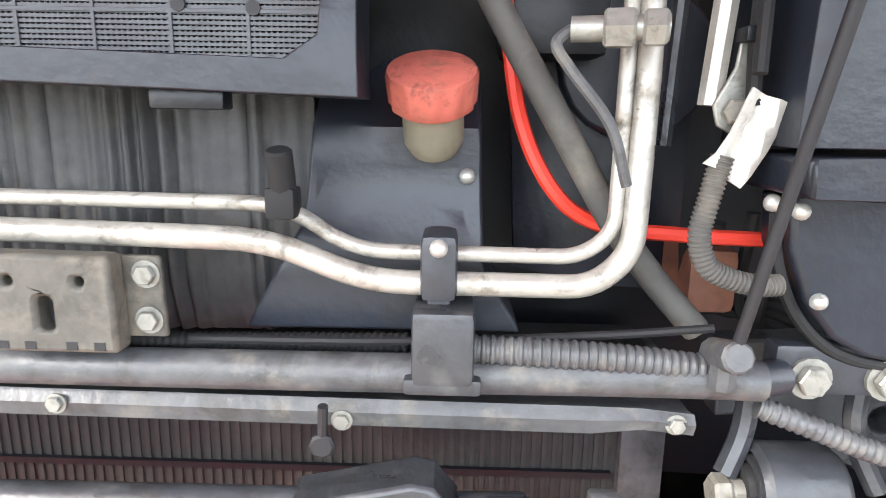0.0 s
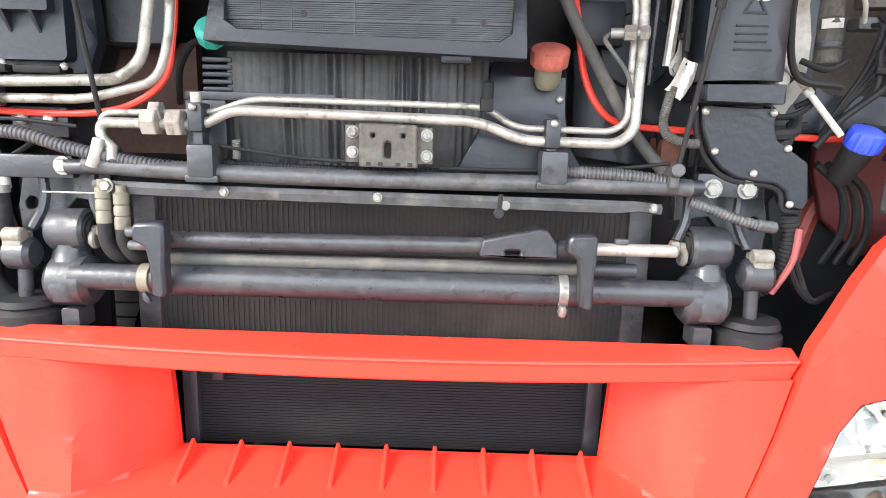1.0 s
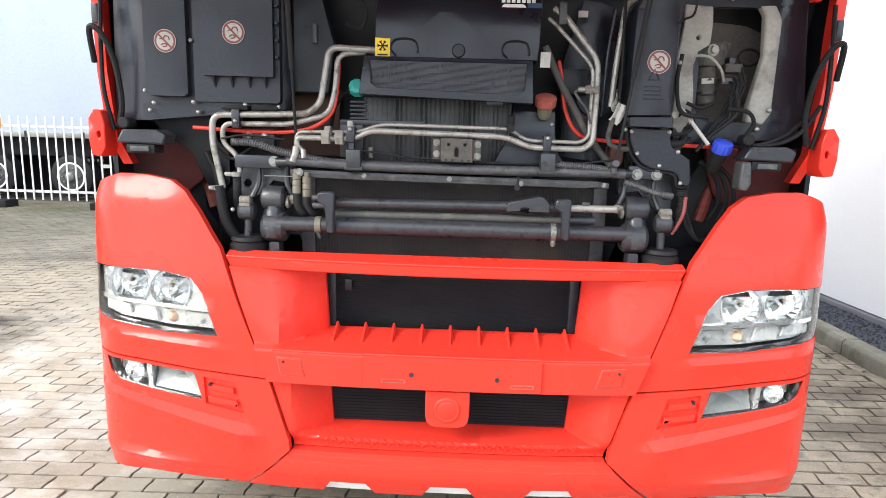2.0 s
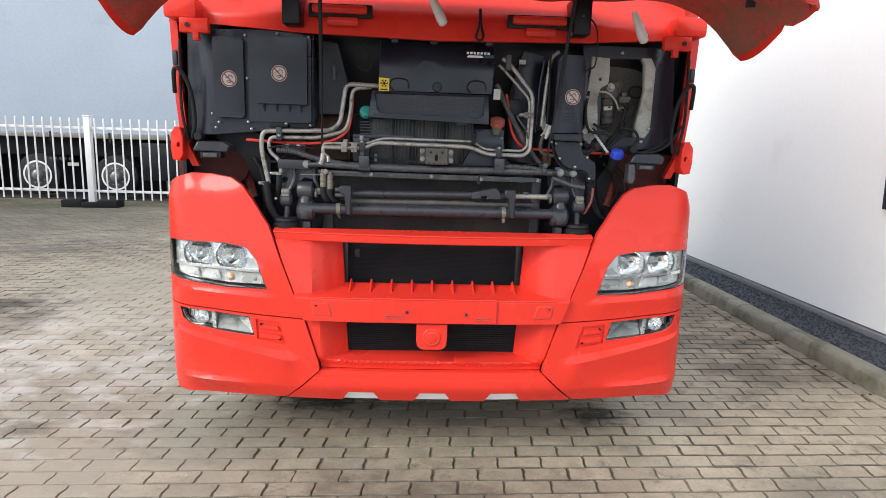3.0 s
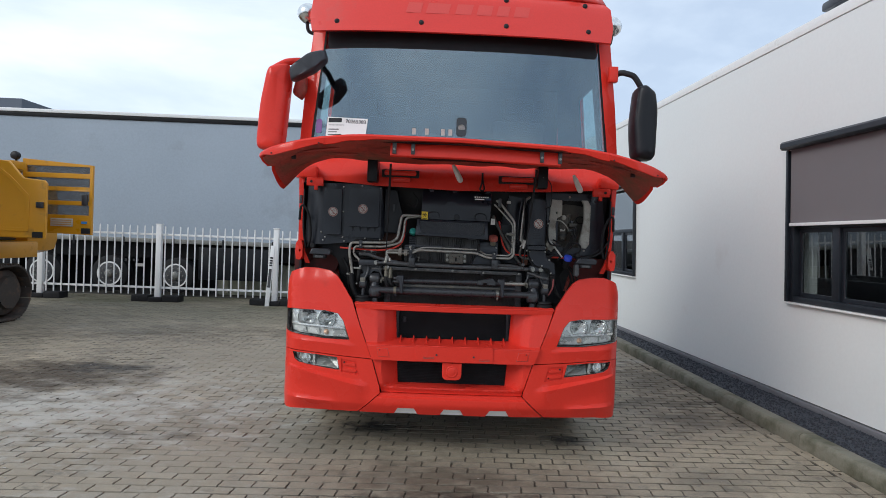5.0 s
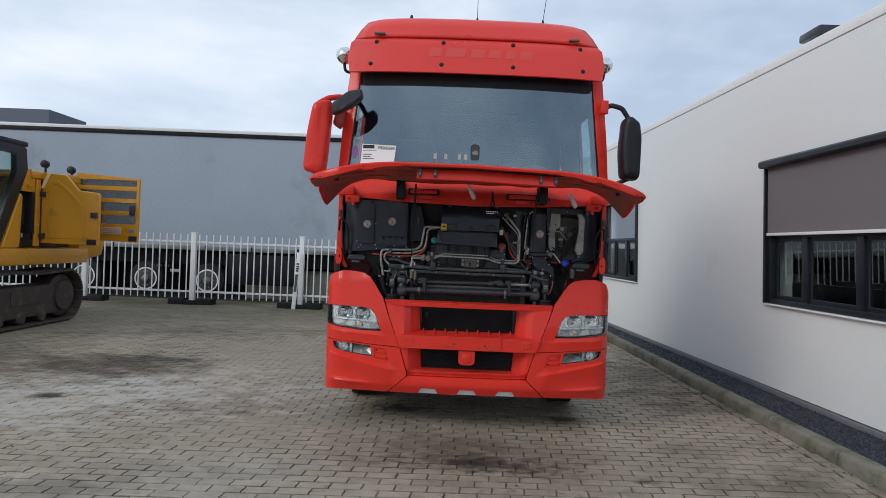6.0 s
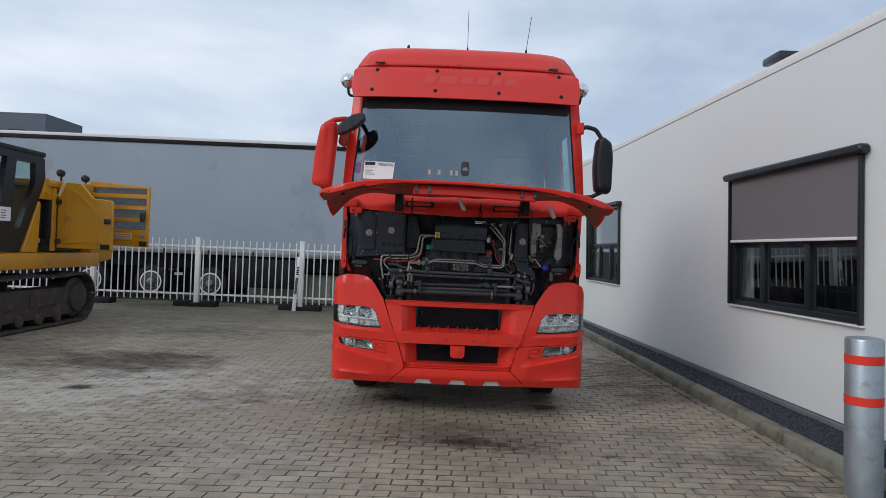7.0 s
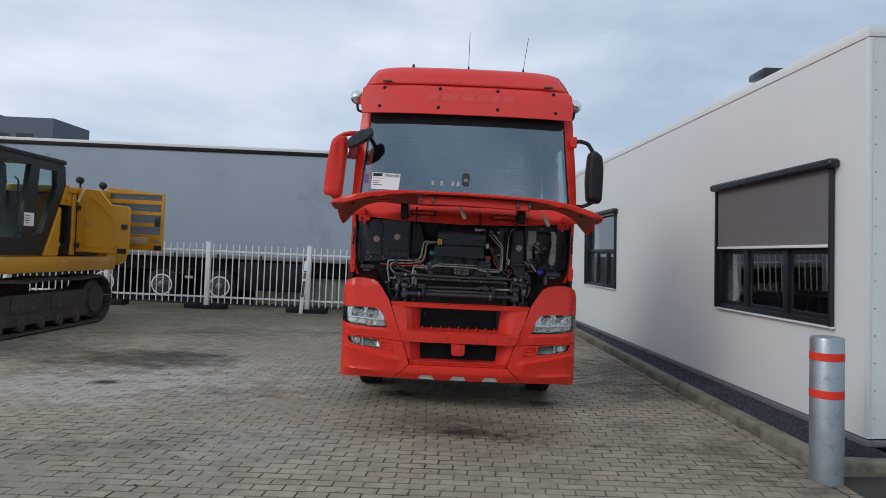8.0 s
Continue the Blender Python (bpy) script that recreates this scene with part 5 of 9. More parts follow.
for s in (-1, 1):
    bm = bmesh.new()
    sheet(bm, [(0.44, 3.14), (2.36, 3.14), (2.36, 3.58), (0.60, 3.42), (0.46, 3.34)], (), 0.2, 0.08, lambda a, z: Vector((s * (1.14 - 0.04 * sstep(3.2, 3.6, z)), a, z)), 0.03, (-s, 0, 0))
    T("roof_side", bm, RED_FADED).location = RAISE
    bm = bmesh.new()
    box(bm, 0.88 * s - 0.05, 0.88 * s + 0.05, 0.36, 0.40, 3.438, 3.455, 0.006)
    T("marker_light", bm, CREAM).location = RAISE
    # chrome work lamp on the roof's side
    c = Vector((1.225 * s, 0.62, 3.34))
    bm = bmesh.new()
    lathe(bm, c + Vector((0, 0.10, 0)), c + Vector((0, -0.07, 0)), [(0, 0.015), (0.15, 0.050), (0.4, 0.076), (0.65, 0.078), (0.85, 0.058), (0.95, 0.032), (1, 0.008)], 24)
    wl_ = T("work_lamp", bm, CHROME, None, "round chrome work lamp")
    wl_.location = (-0.02, 0, 0)
    bm = bmesh.new()
    sweep(bm, [c + Vector((0, 0, -0.08)), c + Vector((-0.01 * s, 0.0, -0.15)), c + Vector((-0.09 * s, 0.02, -0.16))], 0.014, 8)
    T("bracket", bm, INK, wl_)
for x, y, h, lean in ((0.005, 0.60, 0.42, 0.0), (0.62, 0.60, 0.38, 0.05)):
    bm = bmesh.new()
    lathe(bm, (x, y, 3.635), (x, y, 3.70), [(0, 0.022), (0.4, 0.014), (1, 0.008)], 10)
    sweep(bm, [(x, y, 3.69), (x + lean, y + 0.05, 3.69 + h)], 0.0032, 6, raw=True)
    T("aerial", bm, INK).location = RAISE
bm = bmesh.new()
lathe(bm, (-0.615, 0.60, 3.63), (-0.615, 0.62, 3.71), [(0, 0.035), (0.3, 0.022), (0.9, 0.012), (1, 0.006)], 10)
T("roof_fin", bm, INK).location = RAISE

# mirrors
def shell(bm, outline, y, depth, bow, step=0.03):
    """A rounded housing: an outline in x-z that swells towards its middle and tapers to a smaller back."""
    cx, cz = sum(p[0] for p in outline) / len(outline), sum(p[1] for p in outline) / len(outline)
    rings = []
    for k, dy in ((0.30, 0.0), (0.72, 0.004), (0.92, 0.020), (1.0, 0.055), (1.0, depth * 0.7), (0.93, depth)):
        rings.append([bm.verts.new((cx + (a - cx) * k, y + dy + bow * (a - cx) ** 2, cz + (b - cz) * (1 - (1 - k) * 0.35))) for a, b in outline])
    skin(bm, rings)


def soft_loop(pts, n=5):
    """A closed outline rounded through its corners."""
    P = [Vector((a, b, 0)) for a, b in pts]
    out = []
    for i, p in enumerate(P):
        a, b = p.lerp(P[i - 1], 0.22), p.lerp(P[(i + 1) % len(P)], 0.22)
        for k in range(n + 1):
            t = k / n
            q = a * (1 - t) ** 2 + p * (2 * t * (1 - t)) + b * t * t
            out.append((q.x, q.y))
    return out


bm = bmesh.new()
shell(bm, soft_loop([(-1.515, 2.20), (-1.325, 2.165), (-1.300, 2.45), (-1.272, 2.835), (-1.435, 2.80), (-1.490, 2.52)]), 0.17, 0.19, 1.6)
ml = T("mirror_housing", bm, RED, None, "red mirror housing", sharp=60)
bm = bmesh.new()
box(bm, -1.475, -1.325, 0.372, 0.378, 2.25, 2.76)
T("mirror_glass", bm, MIRROR, ml)
bm = bmesh.new()
sweep(bm, [(-1.40, 0.27, 2.80), (-1.32, 0.29, 2.855), (-1.24, 0.34, 2.88), (-1.16, 0.45, 2.90)], 0.026, 10)
T("arm", bm, RED, ml)
bm = bmesh.new()
sweep(bm, [(-1.42, 0.27, 2.20), (-1.36, 0.30, 2.145), (-1.27, 0.37, 2.14), (-1.19, 0.45, 2.15)], 0.024, 10)
T("arm", bm, RED, ml)
bm = bmesh.new()   # second small housing behind, towards the door
shell(bm, soft_loop([(-1.295, 2.65), (-1.23, 2.605), (-1.185, 2.66), (-1.185, 2.79), (-1.262, 2.775)]), 0.36, 0.10, 1.0)
wide = T("wide_angle_housing", bm, RED_SHADED, ml, "dull red wide-angle mirror housing", sharp=60)
bm = bmesh.new()   # black ramp mirror above the door
shell(bm, soft_loop([(-0.165, -0.050), (0.02, -0.068), (0.150, -0.040), (0.165, 0.030), (0.06, 0.060), (-0.13, 0.040)]), 0.0, 0.12, 0.4)
bm.transform(pose(-1.132, 0.08, 2.800, 0, -31, 0))
rm = T("front_mirror", bm, mat("grey_mirror_plastic", (0.030, 0.033, 0.040), 0.42, var=0.15, bump=0.1), None, "black front-view mirror housing", sharp=60)
bm = bmesh.new()
sweep(bm, [(-1.10, 0.20, 2.86), (-1.11, 0.28, 2.90), (-1.13, 0.42, 2.92)], 0.022, 10)
T("arm", bm, INK, rm)
bm = bmesh.new()
shell(bm, soft_loop([(1.318, 2.245), (1.44, 2.225), (1.468, 2.26), (1.474, 2.60), (1.450, 2.735), (1.37, 2.790), (1.318, 2.770), (1.298, 2.50)]), 0.20, 0.20, 1.6)
mr_ = T("mirror_housing", bm, BLACK_PL, None, "black mirror housing", sharp=60)
bm = bmesh.new()
box(bm, 1.35, 1.47, 0.415, 0.42, 2.28, 2.78)
T("mirror_glass", bm, MIRROR, mr_)
bm = bmesh.new()
sweep(bm, [(1.17, 0.45, 2.89), (1.22, 0.36, 2.905), (1.31, 0.33, 2.875), (1.38, 0.33, 2.77)], 0.022, 10)
T("arm", bm, INK, mr_)
bm = bmesh.new()
sweep(bm, [(1.20, 0.45, 2.20), (1.30, 0.40, 2.20), (1.42, 0.34, 2.26)], 0.020, 10)
T("arm", bm, INK, mr_)
bm = bmesh.new()
box(bm, 1.13, 1.20, 0.36, 0.42, 2.83, 2.95, 0.012)
T("arm_bracket", bm, RED, mr_)

# inside of the cab
bm = bmesh.new()
box(bm, -1.08, 1.08, 0.62, 0.95, 1.75, 2.17, 0.04)
T("dashboard", bm, CAB_GREY)
bm = bmesh.new()
box(bm, -1.10, 1.10, 2.20, 2.30, 1.6, 3.2)
T("cab_rear_lining", bm, CAB_DARK)
bm = bmesh.new()
box(bm, -1.10, 1.10, 0.48, 2.3, 1.60, 1.66)
T("cab_floor", bm, CAB_DARK)
bm = bmesh.new()
box(bm, -1.10, 1.10, 0.75, 2.3, 3.18, 3.24)
T("cab_ceiling", bm, CAB_DARK)
for x in (-0.62, 0.62):
    bm = bmesh.new()
    box(bm, x - 0.27, x + 0.27, 1.25, 1.75, 1.95, 2.08, 0.05)
    box(bm, x - 0.26, x + 0.26, 1.65, 1.80, 2.05, 2.75, 0.06)
    box(bm, x - 0.15, x + 0.15, 1.66, 1.78, 2.76, 2.98, 0.05)
    T("seat", bm, CAB_DARK)
bm = bmesh.new()
wheel_path = [(0.62 + 0.23 * math.cos(a), 0.98 - 0.10 * math.sin(a), 2.20 + 0.19 * math.sin(a)) for a in [2 * math.pi * i / 24 for i in range(25)]]
sweep(bm, wheel_path, 0.016, 8, raw=True)
cyl(bm, (0.62, 0.98, 2.20), (0.62, 0.88, 2.10), 0.05, 12)
T("steering_wheel", bm, CAB_GREY)
# paper slip, stickers and clutter behind the glass
bm = bmesh.new()
sheet(bm, [(-1.012, 2.285), (-0.710, 2.275), (-0.695, 2.452), (-1.002, 2.467)], (), 0.1, 0.1, lambda x, z: Vector((x, cab_y(x, z) - 0.003, z)), 0.001)
slip = T("sales_slip", bm, PAPER, None, "white paper slip with a printed number")
bm = bmesh.new()
for x0, x1, z0, z1 in ((-0.995, -0.892, 2.424, 2.457), (-0.992, -0.872, 2.401, 2.405), (-0.992, -0.912, 2.367, 2.374), (-0.992, -0.927, 2.347, 2.353), (-0.992, -0.892, 2.327, 2.333)):
    vs = [bm.verts.new((a, cab_y(a, b) - 0.0042, b)) for a, b in ((x0, z0), (x1, z0), (x1, z1), (x0, z1))]
    bm.faces.new(vs)
T("print", bm, INK, slip)
text_mesh("number", "70265383", 0.040, Matrix.Translation((-0.785, cab_y(-0.785, 2.432) - 0.006, 2.428)) @ pose(0, 0, 0, 0, 2.5, -7.5) @ UPRIGHT, INK, slip)
bm = bmesh.new()
sheet(bm, rounded(-1.090, -1.045, 2.340, 2.450, 0.018), (), 0.1, 0.1, lambda x, z: Vector((x, cab_y(x, z) - 0.003, z)), 0.001)
T("round_sticker", bm, PURPLE)
for x in (-0.345, -0.25, -0.13, -0.075):
    bm = bmesh.new()
    box(bm, x - 0.014, x + 0.014, cab_y(x, 2.37) - 0.004, cab_y(x, 2.37) - 0.003, 2.342, 2.392)
    T("tag_sticker", bm, STKWHT, None, "small pale sticker on the windscreen")
bm = bmesh.new()
sheet(bm, rounded(-0.032, 0.046, 2.345, 2.487, 0.025), (), 1, 1, lambda x, z: Vector((x, cab_y(x, z) - 0.006, z)), 0.005)
box_t = T("toll_box", bm, GLOSSBLK, None, "black toll transponder stuck to the windscreen")
bm = bmesh.new()
cyl(bm, (0.008, cab_y(0.01, 2.41) - 0.005, 2.407), (0.008, cab_y(0.01, 2.41) - 0.009, 2.407), 0.026, 20)
T("toll_lens", bm, STEEL, box_t)

# ---- the raised front flap ----
def flap_fn(x, s):
    """Raised flap: s runs from the hinge (0) to the leading edge (1); its ends wrap downwards, most of all behind, and it hangs a little lower at one end."""
    a = abs(x)
    d = max(0.0, a - 0.62)
    crown = 0.012 * math.sin(min(1, max(0, s)) * math.pi)
    w = sstep(0.25, 0.85, s)
    fall = w * (0.21 * d * d + 0.035 * d) + (1 - w) * (2.4 * d ** 4)
    sag = 0.036 * max(0.0, x + 0.05)
    return Vector((x * (1.025 if x > 0 else 1.04) + 0.02, 0.13 - 0.74 * s + 0.12 * d * d * w, 2.122 + 0.053 * s + crown - fall - sag * (0.25 + 0.75 * w)))


HALF = [(0.0, 1.0), (0.55, 1.0), (0.86, 0.985), (1.03, 0.96), (1.15, 0.92), (1.225, 0.865), (1.268, 0.80), (1.262, 0.73), (1.240, 0.66), (1.218, 0.635), (1.222, 0.60),
        (1.195, 0.25), (1.175, 0.205), (1.13, 0.185), (1.02, 0.165), (0.90, 0.12), (0.70, 0.05), (0.45, 0.01), (0.0, 0.0)]
FLAP = HALF[1:-1] + [(-a, b) for a, b in reversed(HALF[1:-1])]
bm = bmesh.new()
sheet(bm, FLAP, (), 0.06, 0.06, flap_fn, 0.014, (0, 0, 1))
flap = T("front_flap", bm, RED, None, "raised red front flap seen from below", bevel=0.004)
bm = bmesh.new()
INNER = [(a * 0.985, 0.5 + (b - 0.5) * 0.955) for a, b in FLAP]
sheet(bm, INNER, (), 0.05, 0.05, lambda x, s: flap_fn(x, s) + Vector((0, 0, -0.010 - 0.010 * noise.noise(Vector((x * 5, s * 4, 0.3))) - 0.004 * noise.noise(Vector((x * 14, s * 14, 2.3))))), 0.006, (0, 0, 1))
T("inner_skin", bm, RED_SHADED, flap, "dirty red underside, its colour darkened for shade")


def edge_at(x):
    """The leading edge's place on the flap at a distance from its middle."""
    a = abs(x)
    for (a0, b0), (a1, b1) in zip(HALF, HALF[1:7]):
        if a <= a1:
            return b0 + (b1 - b0) * (a - a0) / (a1 - a0)
    return HALF[6][1]


def edge_band(name, x0, x1, height, out):
    """A bright turned-down edge, its depth given along the flap."""
    bm = bmesh.new()
    rings = []
    n = max(6, int(abs(x1 - x0) / 0.03))
    for i in range(n + 1):
        x = x0 + (x1 - x0) * i / n
        p = flap_fn(x, edge_at(x)) + Vector((0, -0.006 - out, 0.012))
        h = height(abs(x))
        rings.append([bm.verts.new(p + Vector(o)) for o in ((0, 0.004, 0.006), (0, -0.004, -0.006), (0, 0.0, -h), (0, 0.010, -h - 0.003), (0, 0.014, 0.0))])
    skin(bm, rings)
    return T(name, bm, RED, flap, bevel=0.0)


edge_band("front_edge", -0.850, 0.850, lambda a: 0.020 + 0.010 * sstep(0.55, 0.62, a) + 0.014 * sstep(0.70, 0.80, a), 0.0)
for s in (-1, 1):
    end = edge_band("end_cap", 0.845 * s, 1.264 * s, lambda a: 0.036 + 0.014 * sstep(0.85, 1.05, a) - 0.034 * sstep(1.14, 1.26, a), 0.006)
    for x in (0.875, 1.17):
        bm = bmesh.new()
        p = flap_fn(x * s, edge_at(x)) + Vector((0, -0.014, -0.022))
        cyl(bm, p + Vector((0, 0.004, 0)), p + Vector((0, -0.004, 0)), 0.005, 8)
        T("rivet", bm, INK, end)
bm = bmesh.new()   # cross beam under the flap
rings = []
for i in range(19):
    x = -0.46 + i * 0.057
    c = flap_fn(x, 0.87)
    rings.append([bm.verts.new(c + Vector(o)) for o in ((0, -0.020, -0.012), (0, -0.032, -0.040), (0, -0.040, -0.092), (0, -0.032, -0.100), (0, -0.022, -0.102), (0, 0.050, -0.080), (0, 0.065, -0.014))])
skin(bm, rings)
T("cross_beam", bm, RED, flap)
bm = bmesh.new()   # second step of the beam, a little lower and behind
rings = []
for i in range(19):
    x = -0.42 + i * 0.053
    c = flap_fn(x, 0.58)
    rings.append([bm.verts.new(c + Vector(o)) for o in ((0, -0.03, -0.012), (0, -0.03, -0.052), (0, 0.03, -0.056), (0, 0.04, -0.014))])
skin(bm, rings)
T("cross_beam", bm, RED_SHADED, flap)
# ragged black sheets stand in for the shaded gaps around the cross beams
for s0, s1, x0, x1, dz in ((0.915, 0.975, -0.50, 0.62, -0.020), (0.24, 0.44, -0.38, 0.50, -0.026), (0.62, 0.74, -0.42, 0.46, -0.03)):
    bm = bmesh.new()
    ragged = [(x0, (s0 + s1) / 2), (x0 + 0.09, s0 + 0.02), (x0 + 0.2, s0), (0.02, s0 + 0.03), (x1 - 0.25, s0), (x1 - 0.11, s0 + 0.03), (x1, (s0 + s1) / 2 + 0.01), (x1 - 0.08, s1 - 0.01), (0.1, s1), (x0 + 0.12, s1 - 0.01)]
    sheet(bm, ragged, (), 0.06, 0.06, lambda x, s: flap_fn(x, s) + Vector((0, 0, dz)), 0.004, (0, 0, 1))
    T("black_sealing_strip", bm, SEAL_SHADE_BLK, flap)
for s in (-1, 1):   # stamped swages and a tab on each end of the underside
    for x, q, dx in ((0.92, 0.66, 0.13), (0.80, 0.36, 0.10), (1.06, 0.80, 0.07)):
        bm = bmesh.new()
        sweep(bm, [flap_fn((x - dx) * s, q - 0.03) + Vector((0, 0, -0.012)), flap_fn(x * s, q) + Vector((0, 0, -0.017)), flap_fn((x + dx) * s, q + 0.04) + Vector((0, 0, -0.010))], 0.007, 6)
        T("swage", bm, RED_SHADED, flap)
    bm = bmesh.new()
    c = flap_fn(1.08 * s, 0.62)
    box(bm, c.x - 0.014, c.x + 0.014, c.y - 0.012, c.y + 0.012, c.z - 0.030, c.z - 0.004, 0.003)
    T("tab", bm, DARK_MET, flap)
for x in (-0.435, -0.325, 0.45, 0.56):
    c = flap_fn(x, 0.905)
    bm = bmesh.new()
    box(bm, c.x - 0.012, c.x + 0.012, c.y - 0.024, c.y + 0.03, c.z - 0.084, c.z - 0.010, 0.003)
    b_ = T("catch_bracket", bm, GREY_MET, flap)
    bm = bmesh.new()
    cyl(bm, (c.x, c.y - 0.024, c.z - 0.056), (c.x, c.y - 0.029, c.z - 0.056), 0.008, 10)
    T("bolt_head", bm, STEEL, b_)
for s in (-1, 1):
    c = flap_fn(0.590 * s - 0.03, 0.10)
    bm = bmesh.new()
    box(bm, c.x - 0.035, c.x + 0.040, c.y - 0.02, 0.20, 1.965, c.z - 0.005, 0.01)
    T("flap_hinge", bm, BLACK_PL, flap)
for a, b in (((-0.487, -0.06, 2.085), (-0.515, 0.172, 1.41)), ((0.535, -0.06, 2.085), (0.487, 0.108, 1.40))):
    a, b = Vector(a), Vector(b)
    bm = bmesh.new()
    cyl(bm, a, a.lerp(b, 0.62), 0.0080, 12)
    gs = T("gas_strut", bm, INK, flap, "black gas strut holding the flap up")
    bm = bmesh.new()
    cyl(bm, a.lerp(b, 0.62), b, 0.0045, 10)
    T("rod", bm, INK, gs)
    bm = bmesh.new()
    cyl(bm, b + Vector((0, -0.012, 0.012)), b + Vector((0, 0.03, 0.0)), 0.012, 10, 0.002)
    cyl(bm, b + Vector((0.0, 0.01, -0.02)), b + Vector((0.0, 0.01, 0.012)), 0.010, 8)
    T("ball_end", bm, GREY_MET, gs)
bm = bmesh.new()   # pull strap
hose(bm, [(0.165, 0.08, 2.06), (0.162, 0.06, 1.99), (0.150, 0.06, 1.945), (0.168, 0.055, 1.93), (0.180, 0.06, 1.95), (0.170, 0.075, 2.0), (0.167, 0.085, 2.06)], 0.006)
T("pull_strap", bm, INK, flap)
bm = bmesh.new()
hose(bm, [(0.62, 0.05, 2.05), (0.655, 0.02, 1.98), (0.66, 0.03, 1.85), (0.645, 0.08, 1.83), (0.60, 0.12, 1.80)], 0.0035)
T("bonnet_cable", bm, INK, flap)
bm = bmesh.new()
hose(bm, [(0.60, 0.04, 2.045), (0.575, 0.05, 2.0), (0.555, 0.06, 1.965)], 0.006)
T("hinge_cable", bm, CREAM, flap)

# handles and wiper roots on the cowl
for x, z in ((-0.46, 2.035), (0.385, 2.02)):
    bm = bmesh.new()
    box(bm, x - 0.10, x + 0.17, 0.095, 0.115, z - 0.028, z + 0.028, 0.008)
    h = T("step_handle", bm, INK, cowl, "recessed cowl handle")
    bm = bmesh.new()
    box(bm, x - 0.08, x + 0.15, 0.055, 0.092, z - 0.016, z + 0.018, 0.012)
    T("grip", bm, RED, h)
    bm = bmesh.new()
    box(bm, x - 0.02, x + 0.11, 0.080, 0.112, z - 0.062, z - 0.026, 0.010)
    T("lower_grip", bm, RED, h)
for x, z, a in ((-0.015, 2.045, 28), (0.855, 2.005, 28)):
    bm = bmesh.new()
    lathe(bm, (0, 0, 0.075), (0, 0, -0.065), [(0, 0.010), (0.3, 0.018), (0.8, 0.022), (0.95, 0.018), (1, 0.008)], 14)
    bm.transform(pose(x, 0.075, z, 8, -a, 0))
    T("wiper_root", bm, WHITE, cowl, "white wiper spindle cover")
bm = bmesh.new()
cyl(bm, (-0.10, 0.140, 1.985), (-0.10, 0.128, 1.985), 0.020, 18)
T("cowl_plug", bm, RED, cowl)
for s in (-1, 1):
    bm = bmesh.new()   # red end brackets with bolt hole
    box(bm, s * 0.98, s * 1.10, 0.10, 0.14, 1.925, 1.985, 0.006)
    box(bm, s * 1.02, s * 1.045, 0.10, 0.13, 1.895, 1.93, 0.004)
    e = T("end_bracket", bm, RED, cowl)
    bm = bmesh.new()
    cyl(bm, (s * 1.065, 0.102, 1.955), (s * 1.065, 0.094, 1.955), 0.010, 10)
    T("bolt_head", bm, INK, e)
    bm = bmesh.new()
    box(bm, s * 1.03, s * 1.17, 0.11, 0.22, 1.985, 2.07, 0.02)
    T("corner_block", bm, RED, cowl)
    # door-side frame: red flange, black seal, latch block
    bm = bmesh.new()
    q = [(s * 1.165, 0.20, 2.0), (s * 1.160, 0.20, 1.85), (s * 1.150, 0.19, 1.65), (s * 1.135, 0.20, 1.45), (s * 1.10, 0.22, 1.36)]
    rings = [[bm.verts.new(Vector(p) + Vector(o)) for o in ((-0.016 - 0.006 * s, 0, 0), (0.016 - 0.006 * s, 0, 0), (0.012, 0.06, 0), (-0.012, 0.06, 0))] for p in q]
    skin(bm, rings)
    T("side_flange", bm, RED)
    bm = bmesh.new()
    hose(bm, [(s * 1.128, 0.18, 1.90), (s * 1.125, 0.16, 1.75), (s * 1.12, 0.15, 1.60), (s * 1.10, 0.16, 1.47)], 0.007)
    T("door_seal", bm, SEAL_SHADE_BLK)
    bm = bmesh.new()
    hose(bm, [(s * 1.155, 0.17, 1.68), (s * 1.135, 0.12, 1.775), (s * 1.10, 0.12, 1.76), (s * 1.075, 0.14, 1.68), (s * 1.07, 0.16, 1.56), (s * 1.09, 0.17, 1.48)], 0.009)
    T("side_cable", bm, RUBBER)
    bm = bmesh.new()
    q = [(1.118, 1.415), (1.135, 1.385), (1.165, 1.39), (1.172, 1.44), (1.170, 1.505), (1.150, 1.535), (1.128, 1.53), (1.118, 1.49)]
    q = q if s > 0 else mirror(q)
    sheet(bm, q, [[(s * 1.138 + 0.006 * math.cos(k), 1.455 + 0.012 * math.sin(k)) for k in [i * math.pi / 4 for i in range(8)]]], 0.5, 0.5, lambda x, z: Vector((x, 0.135 + 0.03 * max(0, abs(x) - 1.14), z)), 0.09)
    T("latch_block", bm, RED, bevel=0.006)
    # black liners inside the corner and the cab's side
    bm = bmesh.new()
    q = [(0.80, 1.0), (1.80, 1.0), (1.80, 1.225), (1.40, 1.245), (1.24, 1.285), (1.11, 1.315), (1.01, 1.312), (0.925, 1.298), (0.872, 1.268), (0.83, 1.21)]
    sheet(bm, q if s > 0 else mirror(q), (), 0.06, 0.08, lambda u, z: bump_fn(u, z) + Vector((-s * 0.045 * sstep(1.02, 1.3, abs(u)), 0.042 * (1 - sstep(1.1, 1.4, abs(u))), 0)), 0.006)
    T("corner_liner", bm, BLACK_PL)
    bm = bmesh.new()
    box(bm, s * 1.150, s * 1.165, 0.26, 1.60, 1.0, 1.96)
    T("side_liner", bm, BLACK_PL)
    bm = bmesh.new()
    box(bm, s * 1.145, s * 1.165, 0.185, 0.20, 1.80, 1.86, 0.004)
    T("hinge_plate", bm, DARK_MET)

